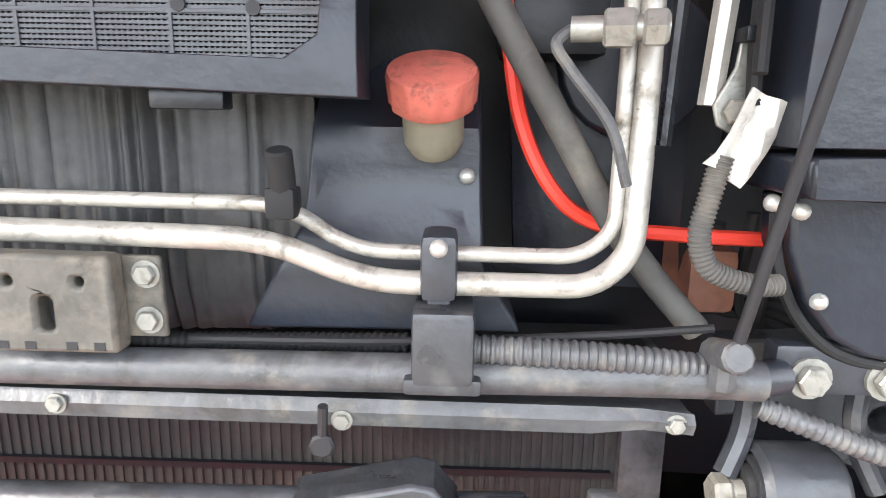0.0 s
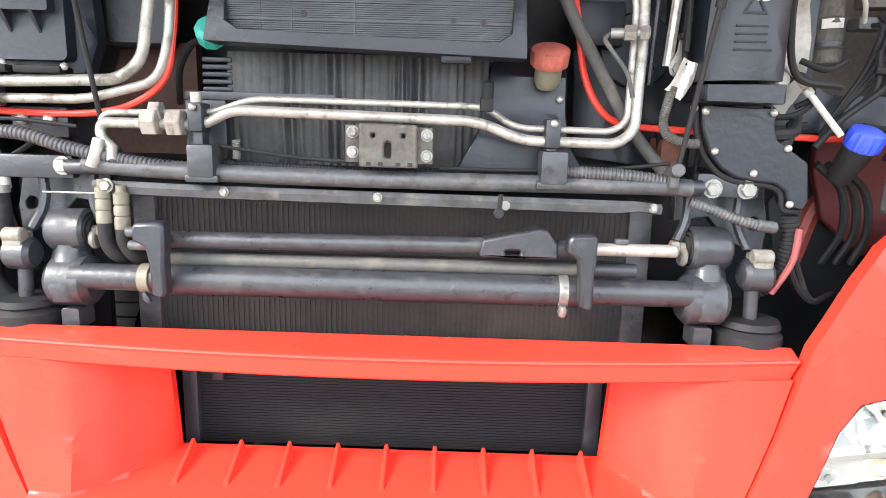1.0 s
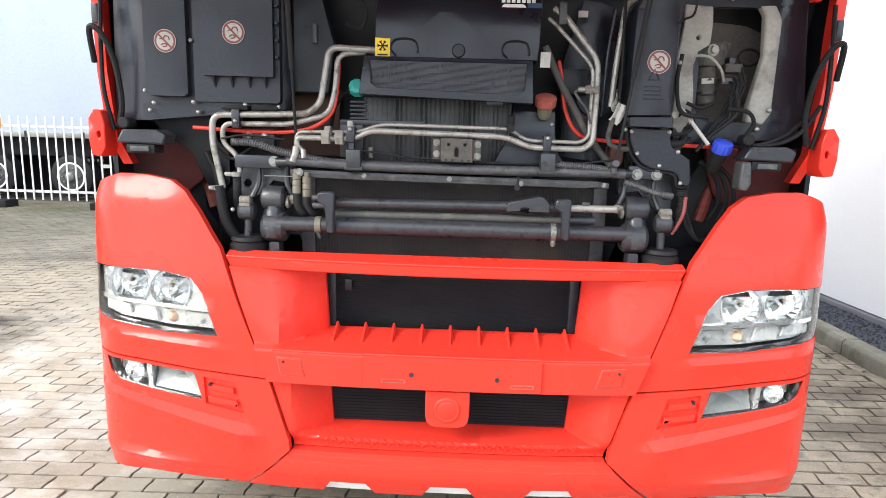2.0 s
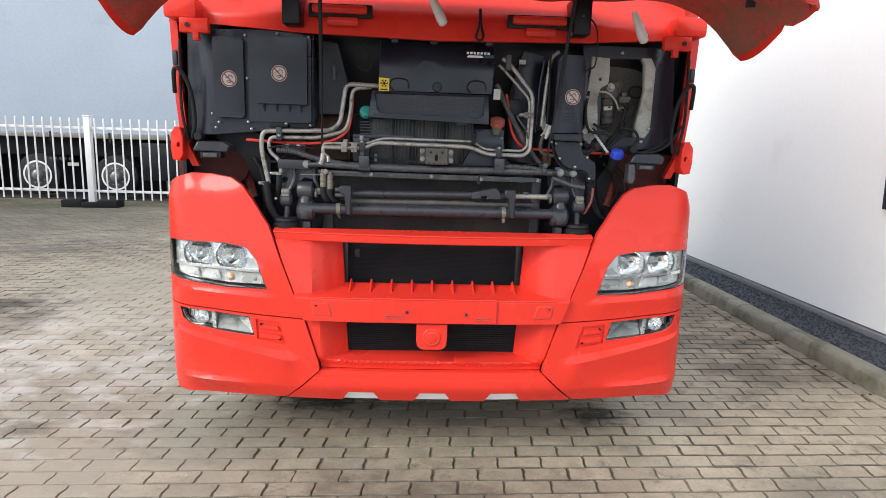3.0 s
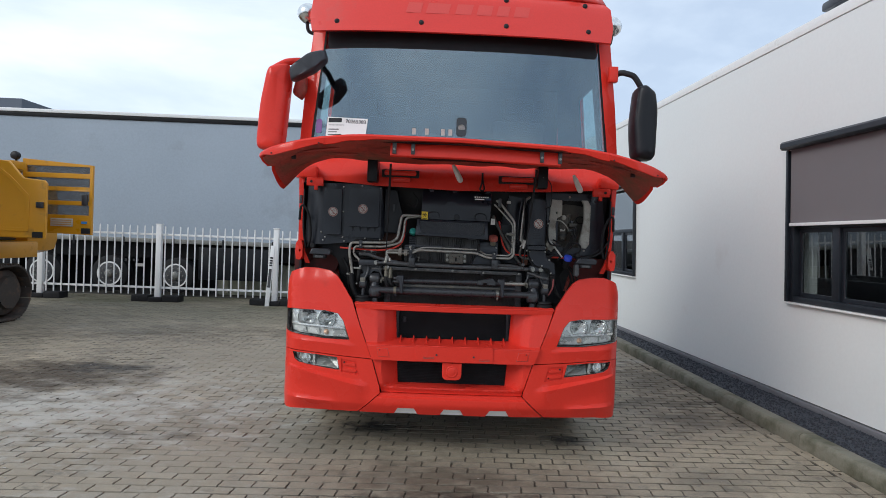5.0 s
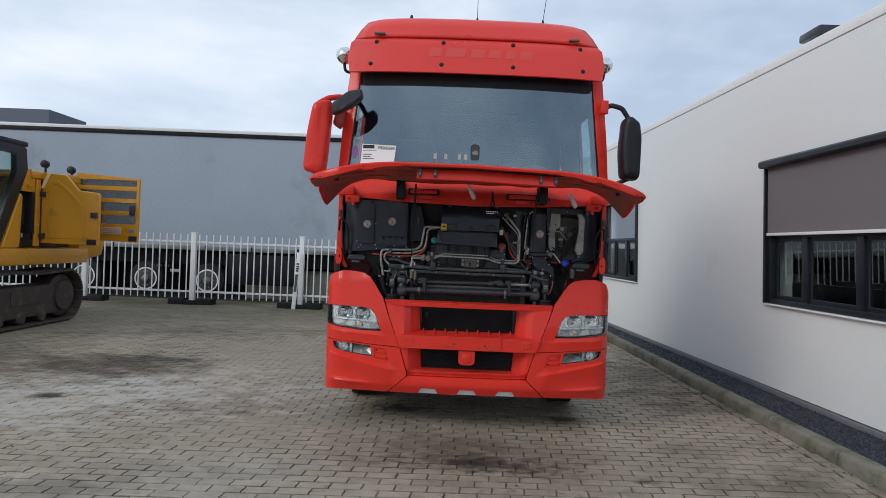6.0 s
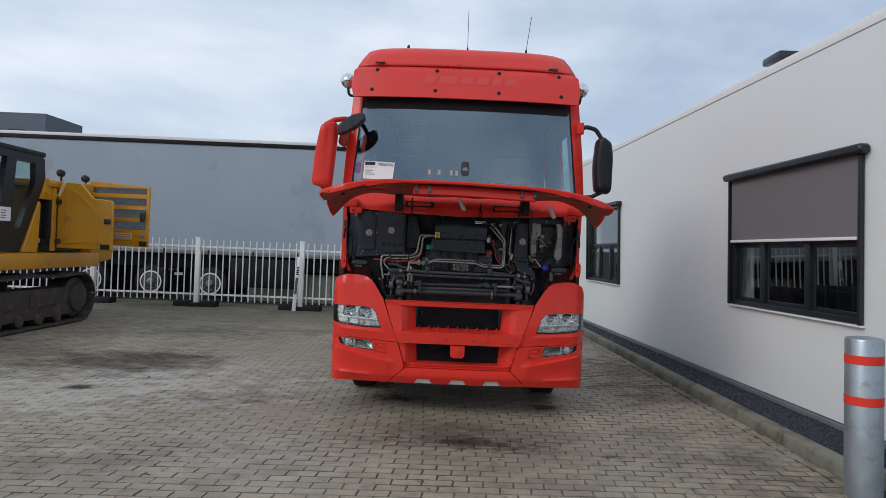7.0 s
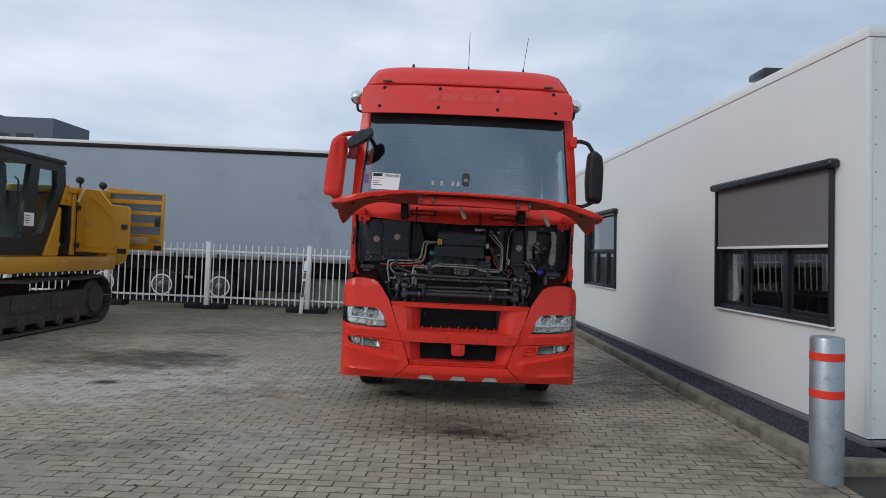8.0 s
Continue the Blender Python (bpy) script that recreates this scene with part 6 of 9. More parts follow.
# ---- engine bay ----
BAY_BACK = -0.02
outside_bay = {o.name for o in bpy.data.objects}
bolt_bm = bmesh.new()
bolt(bolt_bm, (0, 0, 0), 0.0105, (0, -1, 0), 0.010)
BOLT = part("bolt", bolt_bm, STEEL, truck)
screw_bm = bmesh.new()
lathe(screw_bm, (0, 0.001, 0), (0, -0.007, 0), [(0, 0.0066), (0.35, 0.0066), (0.7, 0.0050), (1, 0.0016)], 12)
SCREW = part("screw", screw_bm, mat("bright_zinc_screw", (0.40, 0.40, 0.38), 0.35, 0.5, var=0.1, bump=0.0), truck)
BOLT.location, SCREW.location = (-0.646, 0.192, 1.378), (-0.958, 0.163, 1.905)


def copies(proto, parent, pts, scale=1.0, label=""):
    for p in pts:
        o = new(proto.data.name, proto.data)
        o.parent = parent
        o.location = p
        o.scale = (scale,) * 3


# firewall and wheel-arch backs
bm = bmesh.new()
sheet(bm, [(-1.16, 1.10), (1.16, 1.10), (1.16, 2.0), (-1.16, 2.0)], (), 0.12, 0.12, lambda x, z: Vector((x, 0.47 - 0.10 * sstep(1.6, 1.95, z) + 0.02 * math.sin(x * 9) * math.sin(z * 11), z)), 0.02)
T("firewall", bm, BLACK_PL)
for s in (-1, 1):
    bm = bmesh.new()
    sheet(bm, [(s * 0.70, 0.75), (s * 1.19, 0.75), (s * 1.19, 1.45), (s * 0.70, 1.45)], (), 0.07, 0.07, lambda x, z: Vector((x, 0.50 - 0.12 * sstep(0.75, 1.19, abs(x)), z)), 0.02)
    T("wheel_arch_liner", bm, BLACK_PL)
    bm = bmesh.new()
    hose(bm, [(s * 1.19, 0.38, 1.43), (s * 1.05, 0.42, 1.40), (s * 0.93, 0.44, 1.34), (s * 0.88, 0.44, 1.20)], 0.02)
    T("arch_edge", bm, RED_SHADED)
    bm = bmesh.new()
    sheet(bm, [(s * 0.90, 1.30), (s * 1.00, 1.22), (s * 1.215, 1.24), (s * 1.215, 1.465), (s * 0.85, 1.478), (s * 0.86, 1.40)], (), 0.06, 0.06, lambda x, z: Vector((x, 0.36 + 0.15 * (1.45 - z), z)), 0.02)
    T("cab_sill", bm, mat("dull_red_sill", (0.10, 0.014, 0.012), 0.6, var=0.3, scale=6, bump=0.1, dirt=(0.035, 0.028, 0.024), dirt_amount=0.45, dirt_scale=5), None, "dull red sill seen below the cab", bevel=0.01)

# left-hand fuse and filter covers
bm = bmesh.new()
sheet(bm, [(-1.115, 1.50), (-0.985, 1.50), (-0.545, 1.545), (-0.53, 1.60), (-0.55, 1.945), (-0.70, 1.955), (-1.10, 1.945)], (), 0.05, 0.05,
      lambda x, z: Vector((x, 0.185 + 0.05 * (1 - sstep(-1.10, -1.0, x)) + 0.04 * sstep(-0.57, -0.53, x), z)), 0.03)
left_panel = T("bay_panel", bm, DARK_PL, None, "dark moulded plastic bay panel", bevel=0.006)
bm = bmesh.new()
sheet(bm, rounded(-0.968, -0.840, 1.576, 1.914, 0.014), (), 0.05, 0.06, lambda x, z: Vector((x, 0.148 + 0.010 * sstep(-0.86, -0.84, x), z)), 0.04)
c1 = T("narrow_cover", bm, DARK_PL, left_panel, bevel=0.008)
bm = bmesh.new()
sheet(bm, rounded(-0.822, -0.552, 1.562, 1.926, 0.012), (), 0.1, 0.1, lambda x, z: Vector((x, 0.165, z)), 0.03)
T("cover_base", bm, DARK_PL, left_panel, bevel=0.006)
bm = bmesh.new()
sheet(bm, rounded(-0.788, -0.566, 1.640, 1.916, 0.006), (), 0.1, 0.1, lambda x, z: Vector((x, 0.135 + 0.008 * sstep(-0.70, -0.566, x), z)), 0.04)
c2 = T("wide_cover", bm, DARK_PL, left_panel, bevel=0.005)
for x in (-0.755, -0.70, -0.645, -0.595):
    bm = bmesh.new()
    vs = [bm.verts.new(p) for p in ((x - 0.004, 0.166, 1.640), (x + 0.004, 0.166, 1.640), (x + 0.004, 0.140, 1.640), (x - 0.004, 0.140, 1.640), (x - 0.002, 0.166, 1.605), (x + 0.002, 0.166, 1.605))]
    for q in ((0, 1, 2, 3), (0, 3, 4), (1, 5, 2), (3, 2, 5, 4), (0, 4, 5, 1)):
        bm.faces.new([vs[i] for i in q])
    T("gusset", bm, DARK_PL, left_panel)
for z in (1.70, 1.75, 1.80, 1.85):
    bm = bmesh.new()
    box(bm, -0.563, -0.552, 0.150, 0.166, z - 0.004, z + 0.004, 0.001)
    T("edge_rib", bm, DARK_PL, left_panel)
copies(SCREW, left_panel, [(-0.830, 0.160, 1.924), (-0.695, 0.160, 1.935), (-0.560, 0.160, 1.925), (-0.826, 0.160, 1.745), (-0.985, 0.175, 1.592), (-0.955, 0.168, 1.555), (-0.826, 0.160, 1.560), (-0.662, 0.160, 1.556), (-0.556, 0.160, 1.552), (-0.97, 0.172, 1.532), (-0.815, 0.168, 1.53), (-0.72, 0.17, 1.545)])
bm = bmesh.new()
box(bm, -0.735, -0.652, 0.15, 0.19, 1.54, 1.553, 0.004)
box(bm, -0.640, -0.558, 0.15, 0.19, 1.54, 1.553, 0.004)
T("cover_clip", bm, SEAL_SHADE_BLK, left_panel)
# lower duct under the left covers
bm = bmesh.new()
sheet(bm, [(-1.0, 1.50), (-0.83, 1.545), (-0.80, 1.50), (-0.79, 1.44), (-0.755, 1.40), (-0.76, 1.30), (-0.80, 1.25), (-0.84, 1.30), (-0.88, 1.40), (-0.97, 1.46)], (), 0.04, 0.04, lambda x, z: Vector((x, 0.25 + 0.12 * (1.5 - z), z)), 0.04)
T("lower_duct", bm, BLACK_PL, left_panel, bevel=0.008)
bm = bmesh.new()
hose(bm, [(-0.80, 0.22, 1.43), (-0.74, 0.23, 1.385), (-0.70, 0.23, 1.40), (-0.66, 0.24, 1.43)], 0.006)
T("loose_wire", bm, RUBBER)
bm = bmesh.new()
hose(bm, [(-0.83, 0.26, 1.40), (-0.79, 0.24, 1.33), (-0.78, 0.25, 1.22), (-0.80, 0.28, 1.10)], 0.012)
T("loose_wire", bm, RUBBER)
for s, x0 in ((-1, -1.06), (1, 0.875)):   # cab locating stops
    bm = bmesh.new()
    sheet(bm, [(x0, 1.43), (x0 + 0.15, 1.425), (x0 + 0.16, 1.455), (x0 + 0.13, 1.472), (x0 + 0.02, 1.470)], (), 5, 5, lambda x, z: Vector((x, 0.12, z)), 0.08)
    cl = T("cab_stop", bm, DARK_MET, None, "dusty metal cab stop", bevel=0.006)
    bm = bmesh.new()
    box(bm, x0 + 0.03, x0 + 0.12, 0.125, 0.19, 1.398, 1.426, 0.005)
    T("stop_pad", bm, RUBBER, cl)
    bm = bmesh.new()
    box(bm, x0 + 0.045, x0 + 0.105, 0.118, 0.124, 1.404, 1.420, 0.002)
    T("stop_plate", bm, GREY_MET, cl)
    bm = bmesh.new()
    cyl(bm, (x0 + 0.02, 0.135, 1.49), (x0 + 0.02, 0.19, 1.49), 0.018, 14, 0.004)
    T("stop_bush", bm, RUBBER, cl)
bm = bmesh.new()
sheet(bm, [(0.868, 1.34), (0.895, 1.335), (0.905, 1.36), (0.900, 1.425), (0.870, 1.425)], (), 5, 5, lambda x, z: Vector((x, 0.11, z)), 0.06)
T("stop_arm", bm, GREY_MET, None, "", bevel=0.008)


def round_sign(x, y, z, r, parent):
    """White disc with a dark red ring, slash and small tap symbol."""
    bm = bmesh.new()
    sheet(bm, disc(x, z, r, 28), (), 5, 5, lambda a, b: Vector((a, y, b)), 0.0012)
    sg = T("prohibition_sign", bm, STKWHT, parent, "round white sticker with a red ring and slash")
    bm = bmesh.new()
    sheet(bm, disc(x, z, r * 0.94, 28), [disc(x, z, r * 0.78, 28)], 5, 5, lambda a, b: Vector((a, y - 0.0012, b)), 0.001)
    T("ring", bm, STKRED, sg)
    bm = bmesh.new()
    box(bm, -r * 0.8, r * 0.8, -0.0005, 0.0005, -r * 0.07, r * 0.07, 0, pose(x, y - 0.0017, z, 0, 45, 0))
    T("slash", bm, STKRED, sg)
    bm = bmesh.new()
    sweep(bm, [Vector((x + r * a, y - 0.001, z + r * b)) for a, b in ((-0.45, 0.15), (-0.1, 0.2), (0.0, 0.45), (0.35, 0.4), (0.4, 0.1))], r * 0.05, 6)
    sweep(bm, [Vector((x + r * a, y - 0.001, z + r * b)) for a, b in ((-0.35, -0.35), (-0.1, -0.2), (0.2, -0.3), (0.1, -0.5), (-0.2, -0.5))], r * 0.05, 6)
    T("symbol", bm, STKRED, sg)


round_sign(-0.900, 0.1465, 1.740, 0.0345, c1)
round_sign(-0.683, 0.1335, 1.768, 0.0345, c2)

# right-hand air duct with its lower cover
bm = bmesh.new()
sheet(bm, [(0.515, 1.553), (0.648, 1.556), (0.645, 1.86), (0.632, 1.885), (0.535, 1.885), (0.522, 1.86)], (), 0.04, 0.05, lambda x, z: Vector((x, 0.098 + 0.02 * abs(x - 0.582) / 0.06 * sstep(0.04, 0.065, abs(x - 0.582)), z)), 0.12)
duct = T("air_duct", bm, DARK_PL, None, "dark plastic air duct with a round sticker", bevel=0.012)
bm = bmesh.new()
sheet(bm, [(0.518, 1.521), (0.650, 1.519), (0.649, 1.551), (0.516, 1.548)], (), 5, 5, lambda x, z: Vector((x, 0.104, z)), 0.11)
T("duct_neck", bm, DARK_PL, duct, bevel=0.004)
COVER = [(0.520, 1.517), (0.650, 1.514), (0.647, 1.488), (0.655, 1.462), (0.679, 1.446), (0.713, 1.424), (0.722, 1.36), (0.715, 1.342), (0.690, 1.346), (0.681, 1.374), (0.660, 1.386), (0.621, 1.390), (0.590, 1.396), (0.564, 1.410), (0.540, 1.438), (0.524, 1.478)]
bm = bmesh.new()
sheet(bm, COVER, (), 0.05, 0.05, lambda x, z: Vector((x, 0.108, z)), 0.05)
cov = T("duct_cover", bm, DARK_PL, duct, bevel=0.005)
bm = bmesh.new()
edge = [Vector((x, 0.118, z)) for x, z in COVER[7:] + COVER[:1]]
hose(bm, [p + Vector((-0.006, 0, -0.004)) for p in edge], 0.005)
T("cover_bead", bm, RUBBER, cov)
copies(SCREW, cov, [(0.526, 0.106, 1.507), (0.548, 0.106, 1.440), (0.619, 0.106, 1.404), (0.641, 0.106, 1.507), (0.673, 0.106, 1.448), (0.688, 0.106, 1.352), (0.526, 0.102, 1.538), (0.508, 0.112, 1.512), (0.652, 0.102, 1.714), (0.640, 0.102, 1.536)])
round_sign(0.590, 0.0965, 1.708, 0.034, duct)
bm = bmesh.new()
for z in (1.60, 1.612, 1.624, 1.636):
    box(bm, 0.553, 0.553 + (0.05 if z > 1.61 else 0.06), 0.0965, 0.0985, z, z + 0.003)
T("moulded_lettering_bars", bm, BLACK_PL, duct)
bm = bmesh.new()
sheet(bm, [(0.560, 1.655), (0.600, 1.655), (0.580, 1.690)], [[(0.567, 1.659), (0.593, 1.659), (0.580, 1.682)]], 5, 5, lambda x, z: Vector((x, 0.0965, z)), 0.002)
T("moulded_triangle", bm, BLACK_PL, duct)
bm = bmesh.new()
hose(bm, [(0.655, 0.17, 1.47), (0.70, 0.17, 1.475), (0.72, 0.2, 1.50)], 0.011)
T("duct_stub", bm, RUBBER, duct)
bm = bmesh.new()
hose(bm, [(0.65, 0.17, 1.44), (0.69, 0.17, 1.455), (0.71, 0.19, 1.49)], 0.010)
T("duct_stub", bm, RUBBER, duct)
# pale rods beside the duct
bm = bmesh.new()
sweep(bm, [(0.475, 0.17, 1.58), (0.486, 0.17, 1.75), (0.500, 0.17, 1.88), (0.535, 0.17, 1.905)], 0.009, 8, 0.03)
T("pale_rod", bm, ALU)
bm = bmesh.new()
sweep(bm, [(0.455, 0.20, 1.55), (0.462, 0.20, 1.75), (0.478, 0.20, 1.87)], 0.006, 8, 0.03)
T("dark_rod", bm, DARK_MET)

# dark bulkhead tub on the right, pale unpainted frame posts and washer pump
bm = bmesh.new()
sheet(bm, [(0.70, 1.47), (1.115, 1.50), (1.13, 1.60), (1.10, 1.945), (0.66, 1.95)], [rounded(0.76, 1.0, 1.545, 1.895, 0.05)], 0.05, 0.05, lambda x, z: Vector((x, 0.245 + 0.05 * sstep(1.0, 1.1, x), z)), 0.03)
tub = T("bay_panel", bm, DARK_PL, None, "dark moulded bay panel with a deep recess", bevel=0.008)
bm = bmesh.new()
sheet(bm, rounded(0.70, 1.05, 1.50, 1.93, 0.04), (), 0.08, 0.08, lambda x, z: Vector((x, 0.40, z)), 0.02)
T("recess_back", bm, RECESS, tub)
bm = bmesh.new()
sheet(bm, [(0.685, 1.53), (0.720, 1.50), (0.748, 1.55), (0.742, 1.70), (0.752, 1.76), (0.785, 1.78), (0.785, 1.895), (0.700, 1.90), (0.690, 1.75)], [disc(0.745, 1.80, 0.007, 10)], 0.04, 0.04, lambda x, z: Vector((x, 0.235 + 0.01 * math.sin(z * 30), z)), 0.02)
T("pale_post", bm, BEIGE, tub, "dusty unpainted metal post", bevel=0.006)
bm = bmesh.new()
sheet(bm, [(0.925, 1.545), (0.975, 1.540), (1.000, 1.575), (1.003, 1.86), (0.975, 1.90), (0.930, 1.90), (0.945, 1.87), (0.952, 1.75), (0.925, 1.60)], (), 0.03, 0.04, lambda x, z: Vector((x, 0.232 + 0.35 * (x - 0.965) ** 2 / 0.04, z)), 0.03)
T("pale_post", bm, BEIGE, tub, "dusty unpainted metal post", bevel=0.008)
copies(SCREW, tub, [(0.985, 0.226, 1.585), (0.84, 0.24, 1.92), (0.60 + 0.36, 0.24, 1.525)], 1.3)
bm = bmesh.new()
lathe(bm, (0.803, 0.305, 1.725), (0.810, 0.300, 1.598), [(0, 0.022), (0.06, 0.031), (0.30, 0.031), (0.33, 0.036), (0.40, 0.036), (0.43, 0.033), (0.66, 0.033), (0.69, 0.035), (0.74, 0.035), (0.77, 0.031), (0.95, 0.030), (1, 0.022)], 22)
pump = T("washer_pump", bm, GRIME, None, "grimy wiper motor with a paper tag")
bm = bmesh.new()
sheet(bm, [(0.748, 1.728), (0.770, 1.720), (0.842, 1.722), (0.852, 1.752), (0.862, 1.790), (0.845, 1.798), (0.755, 1.786)], (), 0.03, 0.03, lambda x, z: Vector((x, 0.268 + 0.01 * math.sin(x * 70), z)), 0.06)
T("gear_case", bm, GRIME, pump, bevel=0.007)
bm = bmesh.new()
lathe(bm, (0.806, 0.272, 1.768), (0.806, 0.246, 1.768), [(0, 0.021), (0.4, 0.019), (0.5, 0.012), (1, 0.010)], 14)
T("boss", bm, BEIGE, pump)
for x0, x1, z0, z1, m_p in ((0.846, 0.900, 1.700, 1.728, GRIME), (0.838, 0.890, 1.662, 1.684, GREY_MET), (0.882, 0.905, 1.668, 1.682, DARK_MET), (0.856, 0.876, 1.724, 1.748, DARK_MET)):
    bm = bmesh.new()
    box(bm, x0, x1, 0.252, 0.292, z0, z1, 0.005)
    T("connector", bm, m_p, pump)
bm = bmesh.new()
sheet(bm, [(0.783, 1.664), (0.822, 1.667), (0.821, 1.684), (0.782, 1.681)], (), 0.012, 1, lambda x, z: Vector((x, 0.2675 + 8.0 * (x - 0.805) ** 2, z)), 0.0012)
T("paper_tag", bm, STKWHT, pump)
bm = bmesh.new()
lathe(bm, (0.808, 0.300, 1.642), (0.8085, 0.300, 1.634), [(0, 0.0365), (1, 0.0365)], 22)
T("motor_band", bm, DARK_MET, pump)
bm = bmesh.new()
hose(bm, [(0.735, 0.225, 1.745), (0.775, 0.20, 1.738), (0.815, 0.21, 1.705), (0.840, 0.24, 1.672)], 0.0042)
T("pale_hose", bm, BEIGE, pump)
for k in range(4):
    bm = bmesh.new()
    hose(bm, [(0.898 - 0.012 * k, 0.255, 1.715 - 0.015 * k), (0.905 - 0.012 * k, 0.235, 1.66), (0.875 - 0.010 * k, 0.225, 1.59), (0.82 - 0.006 * k, 0.220, 1.53 - 0.004 * k), (0.775, 0.225, 1.46)], 0.0042)
    T("wire_loom", bm, RUBBER)
bm = bmesh.new()
hose(bm, [(0.845 + 0.035 * math.cos(a) + 0.1, 0.32, 1.755 + 0.026 * math.sin(a)) for a in [k * 0.7 for k in range(12)]], 0.004)
T("coiled_wire", bm, RUBBER)
for pts in (((0.70, 0.215, 1.56), (0.715, 0.20, 1.575), (0.735, 0.195, 1.56), (0.742, 0.20, 1.535), (0.72, 0.21, 1.52)), ((0.72, 0.21, 1.60), (0.76, 0.20, 1.585), (0.80, 0.21, 1.60)), ((0.66, 0.2, 1.50), (0.71, 0.19, 1.505), (0.745, 0.2, 1.53), (0.735, 0.21, 1.56)), ((0.66, 0.2, 1.48), (0.70, 0.19, 1.482), (0.74, 0.2, 1.49))):
    bm = bmesh.new()
    hose(bm, pts, 0.0055)
    T("wire_loom", bm, RUBBER)
for pts in (((0.68, 0.17, 1.74), (0.665, 0.15, 1.66), (0.69, 0.16, 1.57), (0.78, 0.18, 1.555)), ((0.86, 0.19, 1.64), (0.87, 0.19, 1.57), (0.80, 0.2, 1.50), (0.76, 0.2, 1.45)), ((0.85, 0.2, 1.62), (0.85, 0.2, 1.55), (0.79, 0.21, 1.49)),
            ((0.84, 0.19, 1.585), (0.90, 0.18, 1.575), (0.925, 0.19, 1.54), (0.90, 0.2, 1.49)), ((1.13, 0.2, 1.60), (1.06, 0.18, 1.51), (0.97, 0.19, 1.475), (0.84, 0.2, 1.49)), ((1.10, 0.22, 1.56), (1.02, 0.2, 1.50), (0.92, 0.2, 1.47), (0.82, 0.21, 1.48))):
    bm = bmesh.new()
    hose(bm, pts, 0.0065)
    T("wire_loom", bm, RUBBER)
# filler neck with blue cap, pale dipstick tube
bm = bmesh.new()
lathe(bm, (0.845, 0.26, 1.385), (0.852, 0.216, 1.446), [(0, 0.020), (0.6, 0.025), (1, 0.027)], 18)
neck = T("washer_filler", bm, RUBBER, None, "washer filler neck with a blue cap")
neck.location = (-0.022, -0.035, 0.010)
bm = bmesh.new()
knurled(bm, (0.852, 0.219, 1.442), (0.855, 0.203, 1.474), [(0, 0.028), (0.1, 0.0315), (0.72, 0.031), (0.9, 0.028), (1, 0.020)], 48, 0.003)
T("blue_cap", bm, CAPBLU, neck, "bright blue ribbed cap")
bm = bmesh.new()
sweep(bm, [(0.715, 0.245, 1.580), (0.730, 0.235, 1.566), (0.808, 0.205, 1.462)], 0.0060, 10, 0.01)
cyl(bm, (0.748, 0.228, 1.542), (0.757, 0.225, 1.530), 0.0085, 10, 0.002)
T("dipstick_tube", bm, STKWHT, neck, "white plastic tube leaning on the cap")
bm = bmesh.new()
cyl(bm, (0.697, 0.225, 1.553), (0.697, 0.205, 1.553), 0.013, 16, 0.004)
T("grey_plug", bm, BEIGE, neck)
for k in range(3):
    bm = bmesh.new()
    hose(bm, [(0.79 + 0.02 * k, 0.24, 1.42), (0.85 + 0.022 * k, 0.25, 1.37), (0.88 + 0.025 * k, 0.28, 1.29), (0.86 + 0.03 * k, 0.30, 1.22)], 0.0075)
    T("black_hose", bm, RUBBER)
for k in range(2):
    bm = bmesh.new()
    hose(bm, [(0.735, 0.18, 1.36), (0.725 + 0.01 * k, 0.18, 1.28), (0.75 + 0.012 * k, 0.19, 1.21), (0.80, 0.21, 1.165), (0.86, 0.25, 1.17)], 0.0065)
    T("black_hose", bm, RUBBER)

# engine cover in the middle: top box with moulded loops, mesh intake, ribbed lower cover
bm = bmesh.new()
sheet(bm, [(-0.262, 1.712), (0.248, 1.712), (0.256, 1.925), (-0.256, 1.935)], (), 0.06, 0.05, lambda x, z: Vector((x, 0.185 + 0.05 * sstep(1.85, 1.93, z), z)), 0.14)
ecov = T("engine_cover", bm, DARK_PL, None, "dark plastic engine cover", bevel=0.010)
for x in (-0.168, 0.176):
    bm = bmesh.new()
    path = [Vector((x + 0.042 * a, 0.183, 1.737 + 0.032 * b)) for a, b in ((-0.6, -0.6), (-1, 0), (-0.75, 0.8), (0, 1), (0.75, 0.8), (1, 0), (0.95, -0.3))]
    hose(bm, path, 0.0035, 6)
    T("moulded_loop", bm, BLACK_PL, ecov)
bm = bmesh.new()
cyl(bm, (0.0, 0.187, 1.737), (0.0, 0.180, 1.737), 0.021, 20, 0.003)
T("moulded_disc", bm, BLACK_PL, ecov)
bm = bmesh.new()
for i, w in enumerate((0.016, 0.012, 0.018, 0.010, 0.014, 0.012, 0.02)):
    box(bm, 0.128 + i * 0.0155, 0.128 + i * 0.0155 + 0.011, 0.2085, 0.211, 1.886, 1.896)
T("label_bars", bm, PAPER, ecov)
bm = bmesh.new()
sheet(bm, rounded(0.128, 0.203, 1.850, 1.880, 0.012), (), 5, 5, lambda x, z: Vector((x, 0.2 - 0.001, z)), 0.002)
ol = T("oval_label", bm, PAPER, ecov)
bm = bmesh.new()
box(bm, 0.140, 0.190, 0.1975, 0.1985, 1.860, 1.870, 0)
T("print_bar", bm, STKRED, ol)
bm = bmesh.new()
box(bm, 0.208, 0.250, 0.1985, 0.201, 1.860, 1.884)
T("blue_label", bm, mat("dark_blue_print", (0.02, 0.04, 0.09), 0.5, var=0.05, bump=0.0), ecov)
bm = bmesh.new()
